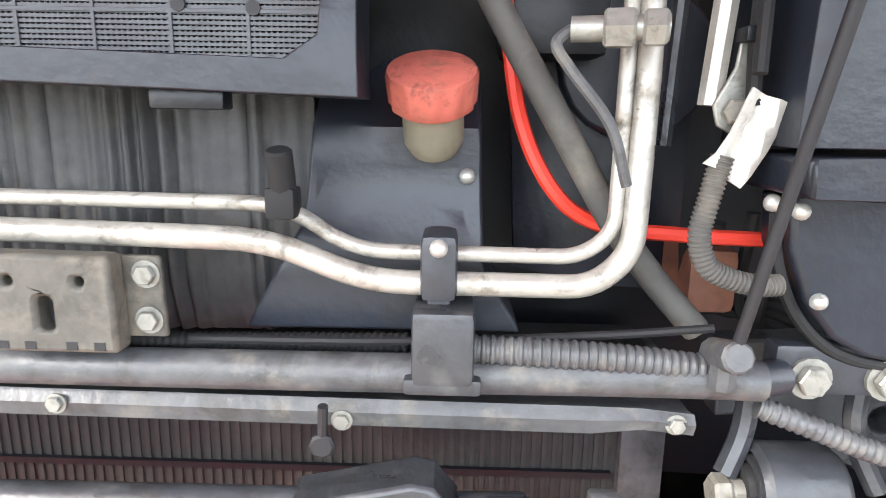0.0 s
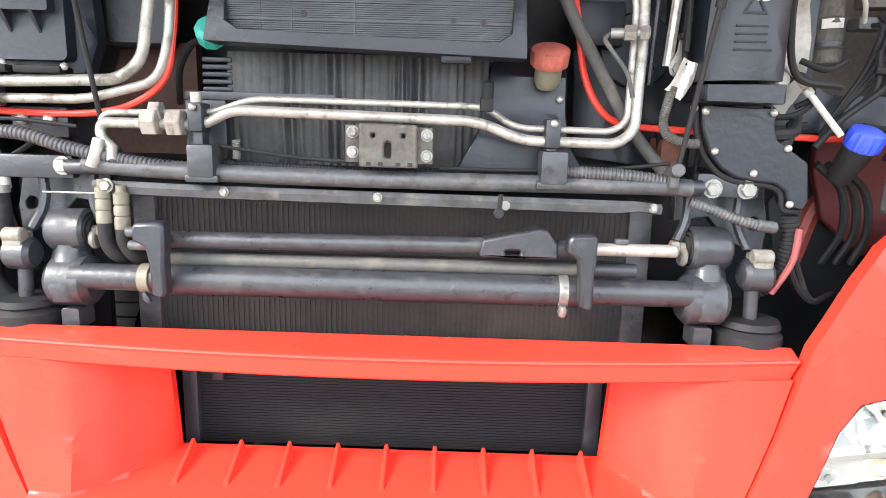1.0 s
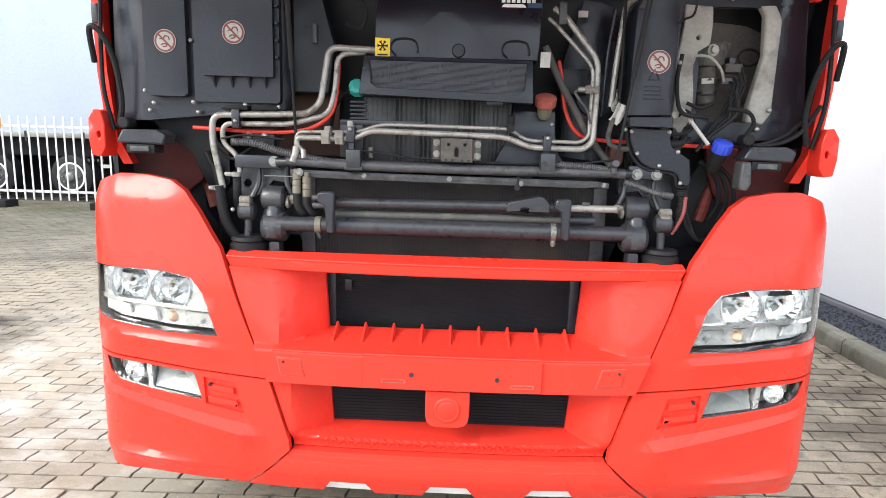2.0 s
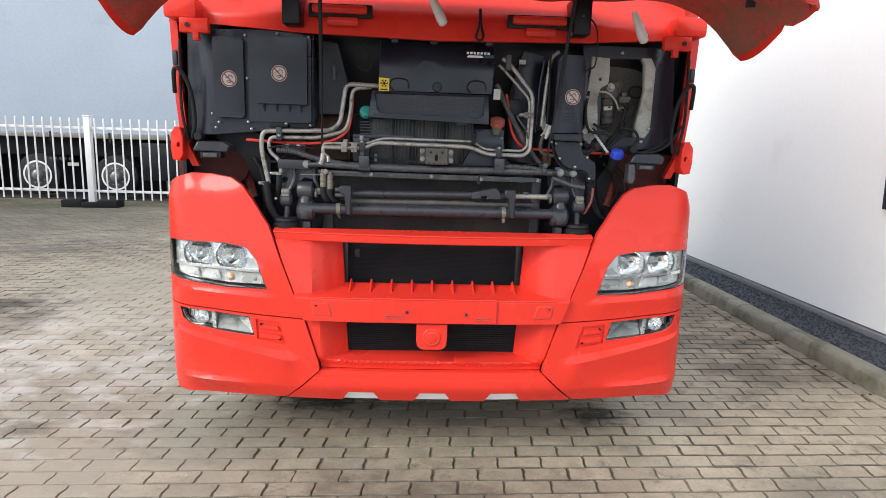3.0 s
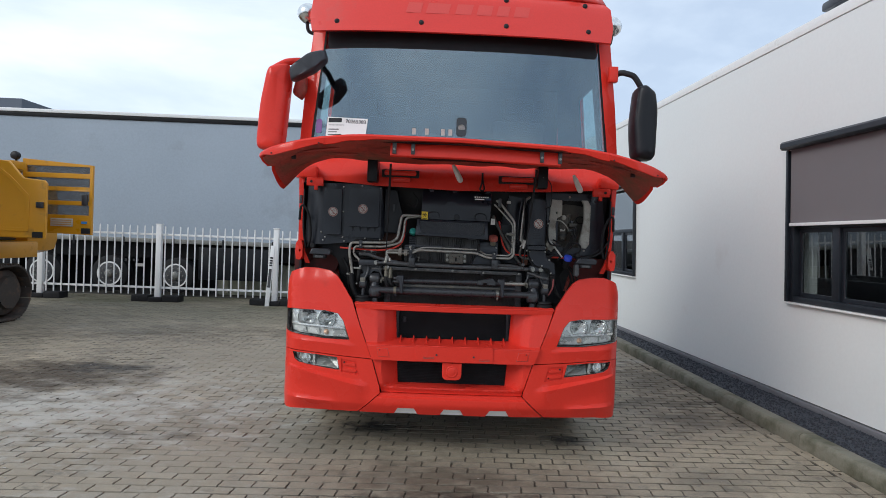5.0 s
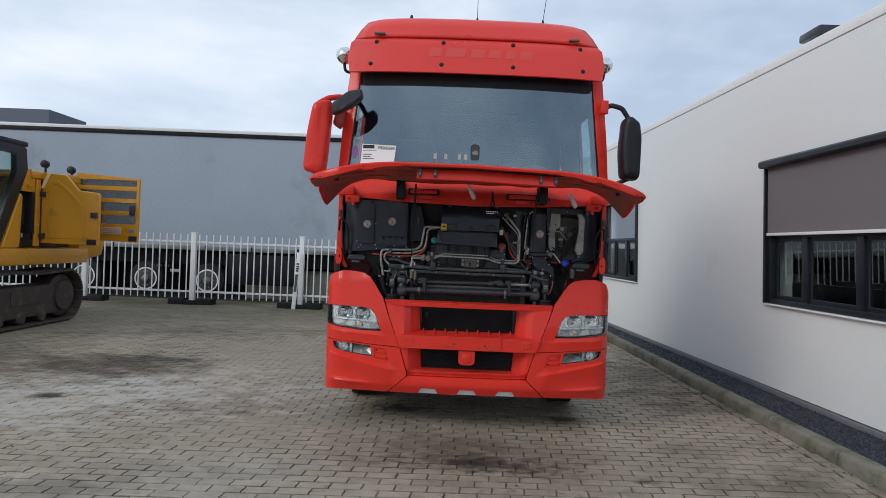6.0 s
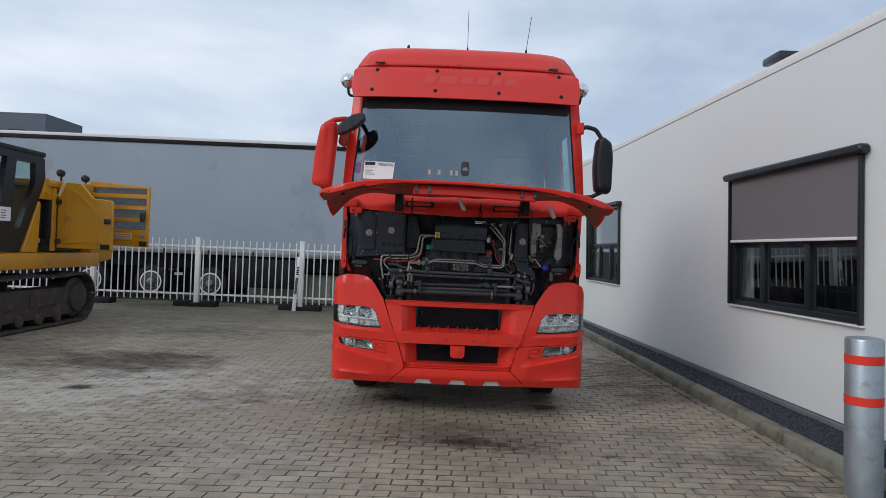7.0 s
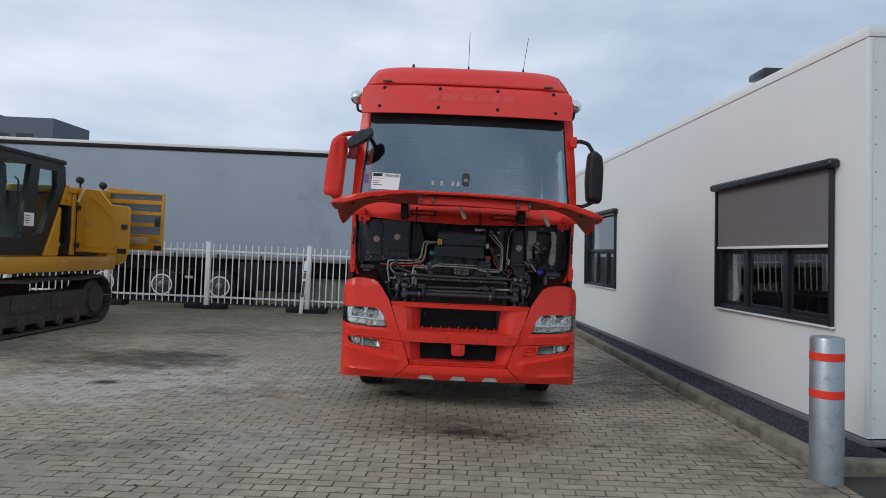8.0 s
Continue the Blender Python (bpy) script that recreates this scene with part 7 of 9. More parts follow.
sheet(bm, [(-0.258, 1.712), (-0.212, 1.710), (-0.212, 1.768), (-0.258, 1.770)], (), 5, 5, lambda x, z: Vector((x, 0.181, z)), 0.002)
ys = T("yellow_sticker", bm, STKYEL, ecov, "yellow sticker with a black snowflake")
bm = bmesh.new()
for k in range(3):
    box(bm, -0.016, 0.016, -0.0006, 0.0006, -0.0018, 0.0018, 0, pose(-0.235, 0.1802, 1.746, 0, 60 * k, 0))
for k in range(6):
    a = radians(60 * k)
    for d in (-35, 35):
        box(bm, 0, 0.007, -0.0006, 0.0006, -0.0013, 0.0013, 0, pose(-0.235 + 0.010 * math.cos(a), 0.1802, 1.746 - 0.010 * math.sin(a), 0, 60 * k + d, 0))
T("snowflake", bm, INK, ys)
bm = bmesh.new()
box(bm, -0.251, -0.219, 0.1798, 0.1805, 1.717, 1.722)
T("print_bar", bm, INK, ys)
# mesh intake box
bm = bmesh.new()
sheet(bm, [(-0.288, 1.593), (0.240, 1.577), (0.236, 1.704), (-0.276, 1.708)], [[(-0.252, 1.626), (-0.232, 1.613), (0.192, 1.601), (0.214, 1.616), (0.218, 1.690), (-0.256, 1.694)]], 0.1, 0.1, lambda x, z: Vector((x, 0.138 + 0.03 * sstep(1.65, 1.71, z), z)), 0.06)
intake = T("intake_frame", bm, DARK_PL, ecov, "dark intake box with a fine mesh front", bevel=0.005)
bm = bmesh.new()
for i in range(27):
    z = 1.604 + i * 0.0034
    box(bm, -0.256, 0.219, 0.1605, 0.165, z - 0.0011, z + 0.0011)
for i in range(120):
    x = -0.250 + 0.466 * (i + 0.5) / 120
    box(bm, x - 0.0007, x + 0.0007, 0.162, 0.166, 1.602, 1.693)
m_ = T("intake_mesh", bm, DARK_MET, intake)
m_["kind"] = "stuff"
bm = bmesh.new()
box(bm, -0.252, 0.217, 0.167, 0.170, 1.600, 1.694)
T("mesh_backing", bm, BLACK_PL, intake)
for x in (-0.20, -0.148, -0.096, -0.044, 0.008, 0.060, 0.112, 0.164):
    bm = bmesh.new()
    box(bm, x - 0.0012, x + 0.0012, 0.1595, 0.168, 1.604, 1.692)
    T("mesh_rib", bm, DARK_MET, intake)
for z in (1.632, 1.662):
    bm = bmesh.new()
    box(bm, -0.254, 0.217, 0.1593, 0.168, z - 0.0012, z + 0.0012)
    T("mesh_rib", bm, DARK_MET, intake)
for x, z in ((-0.128, 1.642), (0.118, 1.636), (0.168, 1.634)):
    bm = bmesh.new()
    cyl(bm, (x, 0.164, z), (x, 0.1585, z), 0.005, 12)
    T("mesh_plug", bm, INK, intake)
bm = bmesh.new()   # ribbed cover below the intake: many upright flutes
rows_z = [1.375, 1.42, 1.50, 1.575, 1.592]
rings = []
N = 240
for z in rows_z:
    ring = []
    for i in range(N + 1):
        x = -0.300 + 0.475 * i / N
        rib = 0.5 + 0.5 * math.sin(x * 2 * math.pi / 0.0155)
        rib = rib ** (0.6 + 0.5 * math.sin(x * 37 + 1.0)) if rib > 0 else 0.0
        amp = (0.006 + 0.004 * math.sin(x * 53)) if -0.20 < x < 0.13 else 0.002
        wide = 0.004 * math.sin(x * 21 + 0.5)
        ring.append(bm.verts.new((x, 0.232 - amp * rib - wide + 0.02 * (1 - sstep(1.38, 1.44, z)), z)))
    rings.append(ring)
for a, b in zip(rings, rings[1:]):
    for i in range(N):
        bm.faces.new((a[i], a[i + 1], b[i + 1], b[i]))
rc = T("ribbed_cover", bm, mat("dusty_ribbed_plastic", (0.036, 0.037, 0.039), 0.55, var=0.4, scale=16, bump=0.3, dirt=(0.085, 0.080, 0.070), dirt_amount=0.32, dirt_scale=14, soil=0.6), ecov, "dusty ribbed plastic cover", sharp=70)
for k in range(5):
    bm = bmesh.new()
    box(bm, -0.345, -0.290, 0.225, 0.26, 1.520 + k * 0.013, 1.529 + k * 0.013, 0.003)
    T("fin", bm, DARK_PL, ecov)
bm = bmesh.new()
box(bm, -0.375, -0.10, 0.215, 0.222, 1.505, 1.520, 0.002)
box(bm, -0.375, -0.300, 0.215, 0.25, 1.40, 1.505, 0.004)
T("carrier_sheet", bm, DARK_MET, ecov)
bm = bmesh.new()
box(bm, 0.10, 0.15, 0.145, 0.165, 1.568, 1.582, 0.003)
T("intake_clip", bm, BLACK_PL, intake)
bm = bmesh.new()
box(bm, 0.205 + 0.045, 0.28, 0.155, 0.157, 1.690, 1.735, 0.0, pose(0, 0, 0, 0, 0, 0))
T("paper_tag", bm, STKWHT, ecov)

# coolant tank with red cap
bm = bmesh.new()
sheet(bm, [(0.122, 1.395), (0.350, 1.395), (0.318, 1.45), (0.312, 1.612), (0.236, 1.618), (0.180, 1.585), (0.168, 1.48)], (), 0.03, 0.03, lambda x, z: Vector((x, 0.215 - 0.02 * sstep(1.50, 1.46, z) + 0.05 * sstep(1.56, 1.62, z), z)), 0.10)
tank = T("coolant_tank", bm, DARK_PL, None, "dark coolant tank with a faded red cap", bevel=0.010)
bm = bmesh.new()
lathe(bm, (0.281, 0.230, 1.543), (0.2805, 0.209, 1.581), [(0, 0.018), (0.25, 0.0235), (1, 0.0235)], 20)
cap_neck = T("filler_neck", bm, CREAM, tank, "yellowed filler neck")
bm = bmesh.new()
knurled(bm, (0.2805, 0.2105, 1.5785), (0.280, 0.1965, 1.6035), [(0, 0.030), (0.08, 0.0328), (0.40, 0.0335), (0.82, 0.0340), (0.96, 0.0325), (1, 0.0300)], 48, 0.0016)
cap_red = T("red_cap", bm, CAPRED, tank, "sun-faded ribbed red cap")
copies(SCREW, tank, [(0.303, 0.212, 1.522)])
bm = bmesh.new()
lathe(bm, (-0.318, 0.215, 1.612), (-0.314, 0.185, 1.628), [(0, 0.022), (0.1, 0.027), (0.75, 0.027), (0.9, 0.024), (1, 0.015)], 10)
T("turquoise_cap", bm, CAPGRN, None, "turquoise oil cap", sharp=20)
bm = bmesh.new()
hose(bm, [(-0.335, 0.215, 1.612), (-0.37, 0.24, 1.60), (-0.40, 0.26, 1.56), (-0.42, 0.30, 1.50)], 0.0065)
T("thin_hose", bm, RUBBER)

# aluminium pipes
PIPES = (
    ([(-0.470, 0.150, 1.415), (-0.494, 0.148, 1.440), (-0.490, 0.148, 1.463), (-0.308, 0.145, 1.463), (-0.262, 0.140, 1.490), (0.165, 0.140, 1.482), (0.238, 0.140, 1.452), (0.405, 0.145, 1.450), (0.434, 0.150, 1.475), (0.438, 0.160, 1.62), (0.436, 0.165, 1.722), (0.330, 0.18, 1.85), (0.300, 0.20, 1.875)], 0.0092),
    ([(-0.495, 0.160, 1.425), (-0.498, 0.158, 1.480), (-0.296, 0.155, 1.484), (-0.228, 0.150, 1.510), (0.178, 0.150, 1.507), (0.225, 0.150, 1.473), (0.395, 0.152, 1.471), (0.421, 0.155, 1.490), (0.424, 0.165, 1.700), (0.300, 0.185, 1.830), (0.285, 0.2, 1.845)], 0.0060),
    ([(-0.755, 0.170, 1.290), (-0.782, 0.165, 1.440), (-0.778, 0.165, 1.520), (-0.476, 0.165, 1.530), (-0.435, 0.170, 1.565), (-0.410, 0.178, 1.735), (-0.255, 0.190, 1.730)], 0.0102),
    ([(-0.700, 0.175, 1.335), (-0.703, 0.175, 1.395), (-0.752, 0.175, 1.430), (-0.750, 0.172, 1.494), (-0.537, 0.170, 1.496), (-0.412, 0.175, 1.530), (-0.392, 0.180, 1.60), (-0.384, 0.185, 1.715), (-0.30, 0.2, 1.725)], 0.0085),
)
for pts, r in PIPES:
    bm = bmesh.new()
    sweep(bm, pts, r, 14, 0.032)
    o = T("aluminium_pipe", bm, ALU, None, "weathered aluminium pipe")
    o.location = (-0.008, 0.010, -0.003) if pts[0][0] > -0.6 else (0.008, 0.004, 0.003)
for x in (-0.405, -0.362):
    bm = bmesh.new()
    cyl(bm, (x - 0.013, 0.147, 1.463), (x + 0.013, 0.147, 1.463), 0.024, 6, 0.002)
    T("pipe_nut", bm, ALU)
bm = bmesh.new()
cyl(bm, (-0.410, 0.157, 1.482), (-0.390, 0.157, 1.482), 0.017, 6, 0.002)
T("pipe_nut", bm, ALU)
bm = bmesh.new()
cyl(bm, (-0.330, 0.157, 1.484), (-0.330, 0.157, 1.515), 0.010, 10)
T("service_valve", bm, ALU)
for x, z in ((-0.318, 1.473), (0.292, 1.462)):   # black pipe clamps
    bm = bmesh.new()
    box(bm, x - 0.0135, x + 0.0135, 0.126, 0.172, z - 0.022, z + 0.028, 0.007)
    box(bm, x - 0.009, x + 0.009, 0.138, 0.17, z - 0.065, z - 0.020, 0.004)
    pc = T("pipe_clamp", bm, DARK_MET)
    copies(SCREW, pc, [(x, 0.121, z + 0.020)])
    pc.location = (-0.009, 0.010, -0.003)
bm = bmesh.new()
box(bm, -0.715, -0.690, 0.148, 0.185, 1.480, 1.540, 0.005)
pc = T("pipe_clamp", bm, DARK_MET)
copies(SCREW, pc, [(-0.702, 0.147, 1.503)])
pc.location = (0.010, 0.004, 0.003)
bm = bmesh.new()
cyl(bm, (0.170, 0.150, 1.515), (0.170, 0.140, 1.545), 0.010, 12, 0.002)
box(bm, 0.158, 0.180, 0.140, 0.165, 1.495, 1.518, 0.004)
T("rubber_stop", bm, RUBBER)
bm = bmesh.new()
box(bm, 0.322 - 0.02, 0.345 - 0.02, 0.17, 0.19, 1.82, 1.885, 0.004)
T("valve_block", bm, GREY_MET)
for z in (1.60,):   # pipe fitting and its cable
    bm = bmesh.new()
    cyl(bm, (0.372, 0.19, 1.632), (0.432, 0.175, 1.632), 0.0085, 12)
    cyl(bm, (0.392, 0.185, 1.632), (0.412, 0.18, 1.632), 0.0135, 6, 0.002)
    cyl(bm, (0.416, 0.179, 1.632), (0.431, 0.175, 1.632), 0.0125, 6, 0.002)
    fit_ = T("pipe_fitting", bm, STEEL)
    bm = bmesh.new()
    hose(bm, [(0.372, 0.19, 1.632), (0.362, 0.185, 1.622), (0.372, 0.18, 1.605), (0.400, 0.18, 1.57), (0.415, 0.185, 1.53)], 0.004)
    T("fitting_cable", bm, GREY_MET, fit_)
# red air lines
for pts in (((0.318, 0.235, 1.72), (0.330, 0.23, 1.66), (0.345, 0.225, 1.57), (0.375, 0.22, 1.51), (0.415, 0.22, 1.483), (0.48, 0.22, 1.476), (0.56, 0.22, 1.473), (0.72, 0.225, 1.468), (0.96, 0.23, 1.462)),
            ((-0.372, 0.195, 1.715), (-0.378, 0.19, 1.62), (-0.395, 0.185, 1.54), (-0.45, 0.185, 1.495), (-0.53, 0.19, 1.476), (-0.66, 0.2, 1.474), (-0.85, 0.21, 1.482))):
    bm = bmesh.new()
    hose(bm, pts, 0.0065, 8)
    T("red_air_line", bm, HOSE_RED, None, "thin red plastic air line")
bm = bmesh.new()
sweep(bm, [(0.27, 0.215, 1.76), (0.319, 0.205, 1.655), (0.366, 0.20, 1.578), (0.423, 0.20, 1.483), (0.456, 0.20, 1.442), (0.495, 0.20, 1.40)], 0.0115, 12, 0.05)
T("grey_hose", bm, BEIGE_DK, None, "dusty grey hose")
bm = bmesh.new()
sheet(bm, [(0.355, 1.42), (0.52, 1.40), (0.52, 1.62), (0.50, 1.90), (0.40, 1.92), (0.34, 1.70)], (), 0.05, 0.05, lambda x, z: Vector((x, 0.33 - 0.03 * math.sin((x - 0.35) * 18), z)), 0.02)
T("side_shield", bm, DARK_PL)
bm = bmesh.new()
sheet(bm, disc(0.455, 1.62, 0.07, 20), (), 5, 5, lambda x, z: Vector((x, 0.29, z)), 0.05)
T("round_boss", bm, DARK_PL, None, "", bevel=0.015)
bm = bmesh.new()
box(bm, 0.33, 0.42, 0.25, 0.33, 1.62, 1.70, 0.01)
T("relay_box", bm, BLACK_PL)
bm = bmesh.new()
box(bm, 0.372, 0.402, 0.248, 0.252, 1.855, 1.875)
T("relay_label", bm, STKWHT)
# wires with a pale tag
for pts, r in ((((0.494, 0.16, 1.90), (0.497, 0.15, 1.70), (0.490, 0.13, 1.60)), 0.005), (((0.497, 0.155, 1.68), (0.495, 0.152, 1.63), (0.497, 0.150, 1.58)), 0.0055)):
    bm = bmesh.new()
    hose(bm, pts, r)
    T("wire_loom", bm, RUBBER)
bm = bmesh.new()   # tape folded over the wire like a flag
TAG = [(0.491, 1.592), (0.520, 1.581), (0.518, 1.566), (0.511, 1.548), (0.502, 1.532), (0.494, 1.523), (0.484, 1.530), (0.484, 1.534), (0.467, 1.540), (0.474, 1.548), (0.481, 1.562)]
sheet(bm, TAG, (), 0.006, 0.006, lambda x, z: Vector((x, 0.146 + 0.0035 * math.sin((x - 0.35 * (z - 1.55)) * 260) - 0.12 * (z - 1.56), z)), 0.0030)
cloth = T("cloth_tag", bm, STKWHT, None, "folded white tape tag on the wiring", bevel=0.001)
bm = bmesh.new()   # crimped lug with its bolt
sheet(bm, [(0.488, 1.628), (0.494, 1.626), (0.496, 1.596), (0.503, 1.582), (0.499, 1.566), (0.488, 1.560), (0.477, 1.566), (0.473, 1.580), (0.479, 1.592), (0.486, 1.606)], (), 5, 5, lambda x, z: Vector((x, 0.158, z)), 0.004)
lug = T("cable_lug", bm, STEEL, None, "crimped steel cable lug", bevel=0.0015)
bm = bmesh.new()
cyl(bm, (0.488, 0.158, 1.576), (0.488, 0.150, 1.576), 0.0095, 6, 0.002)
T("lug_bolt", bm, BOLT_MET, lug)
bm = bmesh.new()
box(bm, 0.485, 0.500, 0.144, 0.162, 1.622, 1.632, 0.002)
T("cable_tie", bm, BLACK_PL, lug)
bm = bmesh.new()
ribbed(bm, [(0.481, 0.152, 1.545), (0.474, 0.150, 1.515), (0.470, 0.150, 1.488), (0.478, 0.150, 1.466), (0.498, 0.150, 1.456), (0.518, 0.152, 1.452), (0.535, 0.155, 1.452)], 0.0085, 0.0035, 12)
T("ribbed_sleeve", bm, BEIGE_DK)

# latch plate
bm = bmesh.new()
sheet(bm, [(-0.063, 1.394), (0.089, 1.394), (0.087, 1.456), (-0.063, 1.458)], (), 5, 5, lambda x, z: Vector((x, 0.118, z)), 0.006)
latch = T("latch_plate", bm, GRIME, None, "dusty steel latch plate with a keyhole slot", bevel=0.002)
bm = bmesh.new()
sheet(bm, [(-0.036, 1.388), (0.063, 1.388), (0.061, 1.460), (-0.037, 1.461)], [rounded(0.006, 0.018, 1.404, 1.430, 0.005), disc(-0.013, 1.441, 0.004, 10), disc(0.038, 1.441, 0.004, 10)], 5, 5, lambda x, z: Vector((x, 0.096, z)), 0.021)
T("latch_housing", bm, GRIME, latch, bevel=0.004)
bm = bmesh.new()
box(bm, -0.02, 0.05, 0.112, 0.1165, 1.40, 1.45)
T("latch_dark", bm, INK, latch)
copies(BOLT, latch, [(-0.050, 0.118, 1.446), (-0.050, 0.118, 1.412), (0.077, 0.118, 1.443), (0.077, 0.118, 1.408)], 0.75)
for x in (-0.02, 0.0, 0.03, 0.05):
    bm = bmesh.new()
    box(bm, x - 0.004, x + 0.004, 0.0955, 0.0965, 1.391, 1.397)
    T("notch", bm, INK, latch)

# cross members
bm = bmesh.new()
sweep(bm, [(-0.53, 0.180, 1.378), (-0.35, 0.180, 1.370), (-0.10, 0.180, 1.366), (0.20, 0.180, 1.366), (0.45, 0.180, 1.368), (0.53, 0.18, 1.367)], 0.0155, 14, 0.1)
bar = T("cross_tube", bm, GREY_MET, None, "dusty grey cross tube")
for x0, x1, s in ((-0.704, -0.560, -1), (0.545, 0.655, 1)):
    bm = bmesh.new()
    box(bm, min(x0, x1), max(x0, x1), 0.192, 0.215, 1.350, 1.392, 0.006)
    if s < 0:
        sweep(bm, [(-0.565, 0.19, 1.372), (-0.52, 0.18, 1.374)], 0.014, 10)
    else:
        sweep(bm, [(0.55, 0.19, 1.367), (0.52, 0.18, 1.367)], 0.014, 10)
    T("end_bracket", bm, DARK_MET, bar)
copies(BOLT, bar, [(-0.576, 0.192, 1.374), (0.572, 0.192, 1.366), (0.632, 0.192, 1.366)], 1.2)
BOLT.scale = (1.2,) * 3
bm = bmesh.new()   # flattened carrier below the tube
rings = []
for x, z in ((-0.505, 1.342), (-0.30, 1.338), (0.30, 1.333), (0.42, 1.332), (0.46, 1.334), (0.50, 1.330)):
    h = 0.013 if x < 0.44 else 0.010
    rings.append([bm.verts.new((x, 0.205 + o[0], z + o[1] * h)) for o in ((0, 0.6), (-0.012, 0.9), (-0.018, 0.2), (-0.014, -0.8), (0.0, -1.1), (0.03, -1.1), (0.03, 0.6))])
skin(bm, rings)
carrier = T("radiator_carrier", bm, GREY_MET, None, "flat dusty carrier along the radiator top")
copies(BOLT, carrier, [(-0.27, 0.187, 1.340), (0.0, 0.187, 1.338), (0.225, 0.187, 1.330), (-0.48, 0.19, 1.345), (0.485, 0.19, 1.332)], 0.6)
bm = bmesh.new()
cyl(bm, (0.215, 0.165, 1.352), (0.213, 0.17, 1.322), 0.004, 8)
cyl(bm, (0.213, 0.172, 1.318), (0.213, 0.165, 1.318), 0.010, 8, 0.002)
T("drip_clip", bm, INK, carrier)
for x, z in ((-0.317, 1.397), (0.287, 1.402)):   # grey hose saddles on the tube
    bm = bmesh.new()
    box(bm, x - 0.023, x + 0.023, 0.152, 0.205, z - 0.035, z + 0.022, 0.006)
    box(bm, x - 0.029, x + 0.029, 0.155, 0.2, z - 0.043, z - 0.030, 0.004)
    T("saddle", bm, TUBE, bar, "grey plastic hose saddle")
bm = bmesh.new()
ribbed(bm, [(-0.29, 0.175, 1.392), (-0.1, 0.176, 1.388), (0.1, 0.178, 1.388), (0.26, 0.176, 1.392)], 0.0085, 0.006)
T("ribbed_conduit", bm, RUBBER, None, "black ribbed conduit")
bm = bmesh.new()
ribbed(bm, [(0.31, 0.150, 1.398), (0.36, 0.148, 1.397), (0.42, 0.148, 1.394), (0.485, 0.152, 1.386)], 0.0115, 0.0068, 12)
T("ribbed_conduit", bm, GREY_MET, None, "grey ribbed conduit")
bm = bmesh.new()
ribbed(bm, [(-0.70, 0.14, 1.441), (-0.63, 0.14, 1.438), (-0.55, 0.145, 1.415), (-0.47, 0.15, 1.398), (-0.40, 0.155, 1.388), (-0.34, 0.16, 1.384)], 0.0125, 0.0075, 12)
T("ribbed_conduit", bm, GREY_MET, None, "grey ribbed conduit")
bm = bmesh.new()
ribbed(bm, [(0.535, 0.165, 1.350), (0.575, 0.155, 1.338), (0.62, 0.15, 1.322), (0.655, 0.15, 1.314)], 0.0095, 0.0065, 12)
T("ribbed_conduit", bm, GREY_MET, None, "grey ribbed conduit")
bm = bmesh.new()
cyl(bm, (0.650, 0.15, 1.315), (0.685, 0.155, 1.310), 0.011, 10, 0.002)
T("conduit_end", bm, GREY_MET)
for pts in (((-0.30, 0.165, 1.425), (-0.15, 0.165, 1.408), (-0.06, 0.150, 1.405)), ((0.09, 0.16, 1.397), (0.25, 0.165, 1.397), (0.40, 0.165, 1.405), (0.49, 0.155, 1.417)), ((-0.74, 0.16, 1.45), (-0.66, 0.15, 1.462), (-0.54, 0.155, 1.452))):
    bm = bmesh.new()
    hose(bm, pts, 0.0035)
    T("control_cable", bm, RUBBER)
bm = bmesh.new()
turns = [Vector((-0.268 + 0.006 * math.cos(a), 0.17 + 0.006 * math.sin(a), 1.436 - 0.00052 * a)) for a in [i * 0.55 for i in range(115)]]
sweep(bm, turns, 0.0014, 5, raw=True)
T("return_spring", bm, STEEL)

# radiator with fine upright fins
bm = bmesh.new()
box(bm, -0.500, 0.500, 0.2955, 0.40, 1.00, 1.335)
radiator = T("radiator_core", bm, RAD_DARK, None, "dusty radiator core")
bm = bmesh.new()
n = 90
for i in range(n):
    x = -0.495 + 0.955 * (i + 0.5) / n
    box(bm, x - 0.0022, x + 0.0022, 0.2935, 0.3015, 1.00, 1.33)
fins = T("fin_block", bm, RAD, radiator)
fins["kind"] = "stuff"
for x in (-0.508, 0.478):
    bm = bmesh.new()
    box(bm, x - 0.012, x + 0.034, 0.284, 0.36, 1.00, 1.335, 0.005)
    T("side_tank", bm, GREY_MET, radiator)
bm = bmesh.new()
box(bm, -0.47, 0.46, 0.288, 0.294, 1.205, 1.212)
T("core_strip", bm, BLACK_PL, radiator)

# tubes of the tilt gear in front of the radiator
bm = bmesh.new()
cyl(bm, (-0.42, 0.130, 1.253), (0.170, 0.125, 1.260), 0.0155, 16, 0.002)
jack = T("jack_tube", bm, TUBE, None, "dark grey tilt jack handle")
bm = bmesh.new()
sheet(bm, [(0.155, 1.244), (0.292, 1.243), (0.290, 1.270), (0.272, 1.292), (0.255, 1.295), (0.160, 1.274)], [rounded(0.20, 0.226, 1.248, 1.257, 0.003)], 5, 5, lambda x, z: Vector((x, 0.102, z)), 0.045)
T("coupling", bm, TUBE, jack, "wedge-shaped grey coupling", bevel=0.005)
bm = bmesh.new()
cyl(bm, (0.290, 0.125, 1.258), (0.345, 0.125, 1.259), 0.0165, 14, 0.002)
T("collar", bm, DARK_MET, jack)
bm = bmesh.new()
cyl(bm, (0.345, 0.125, 1.259), (0.503, 0.125, 1.260), 0.0115, 16, 0.003)
T("pale_rod", bm, ALU, jack, "pale bare metal rod")
bm = bmesh.new()
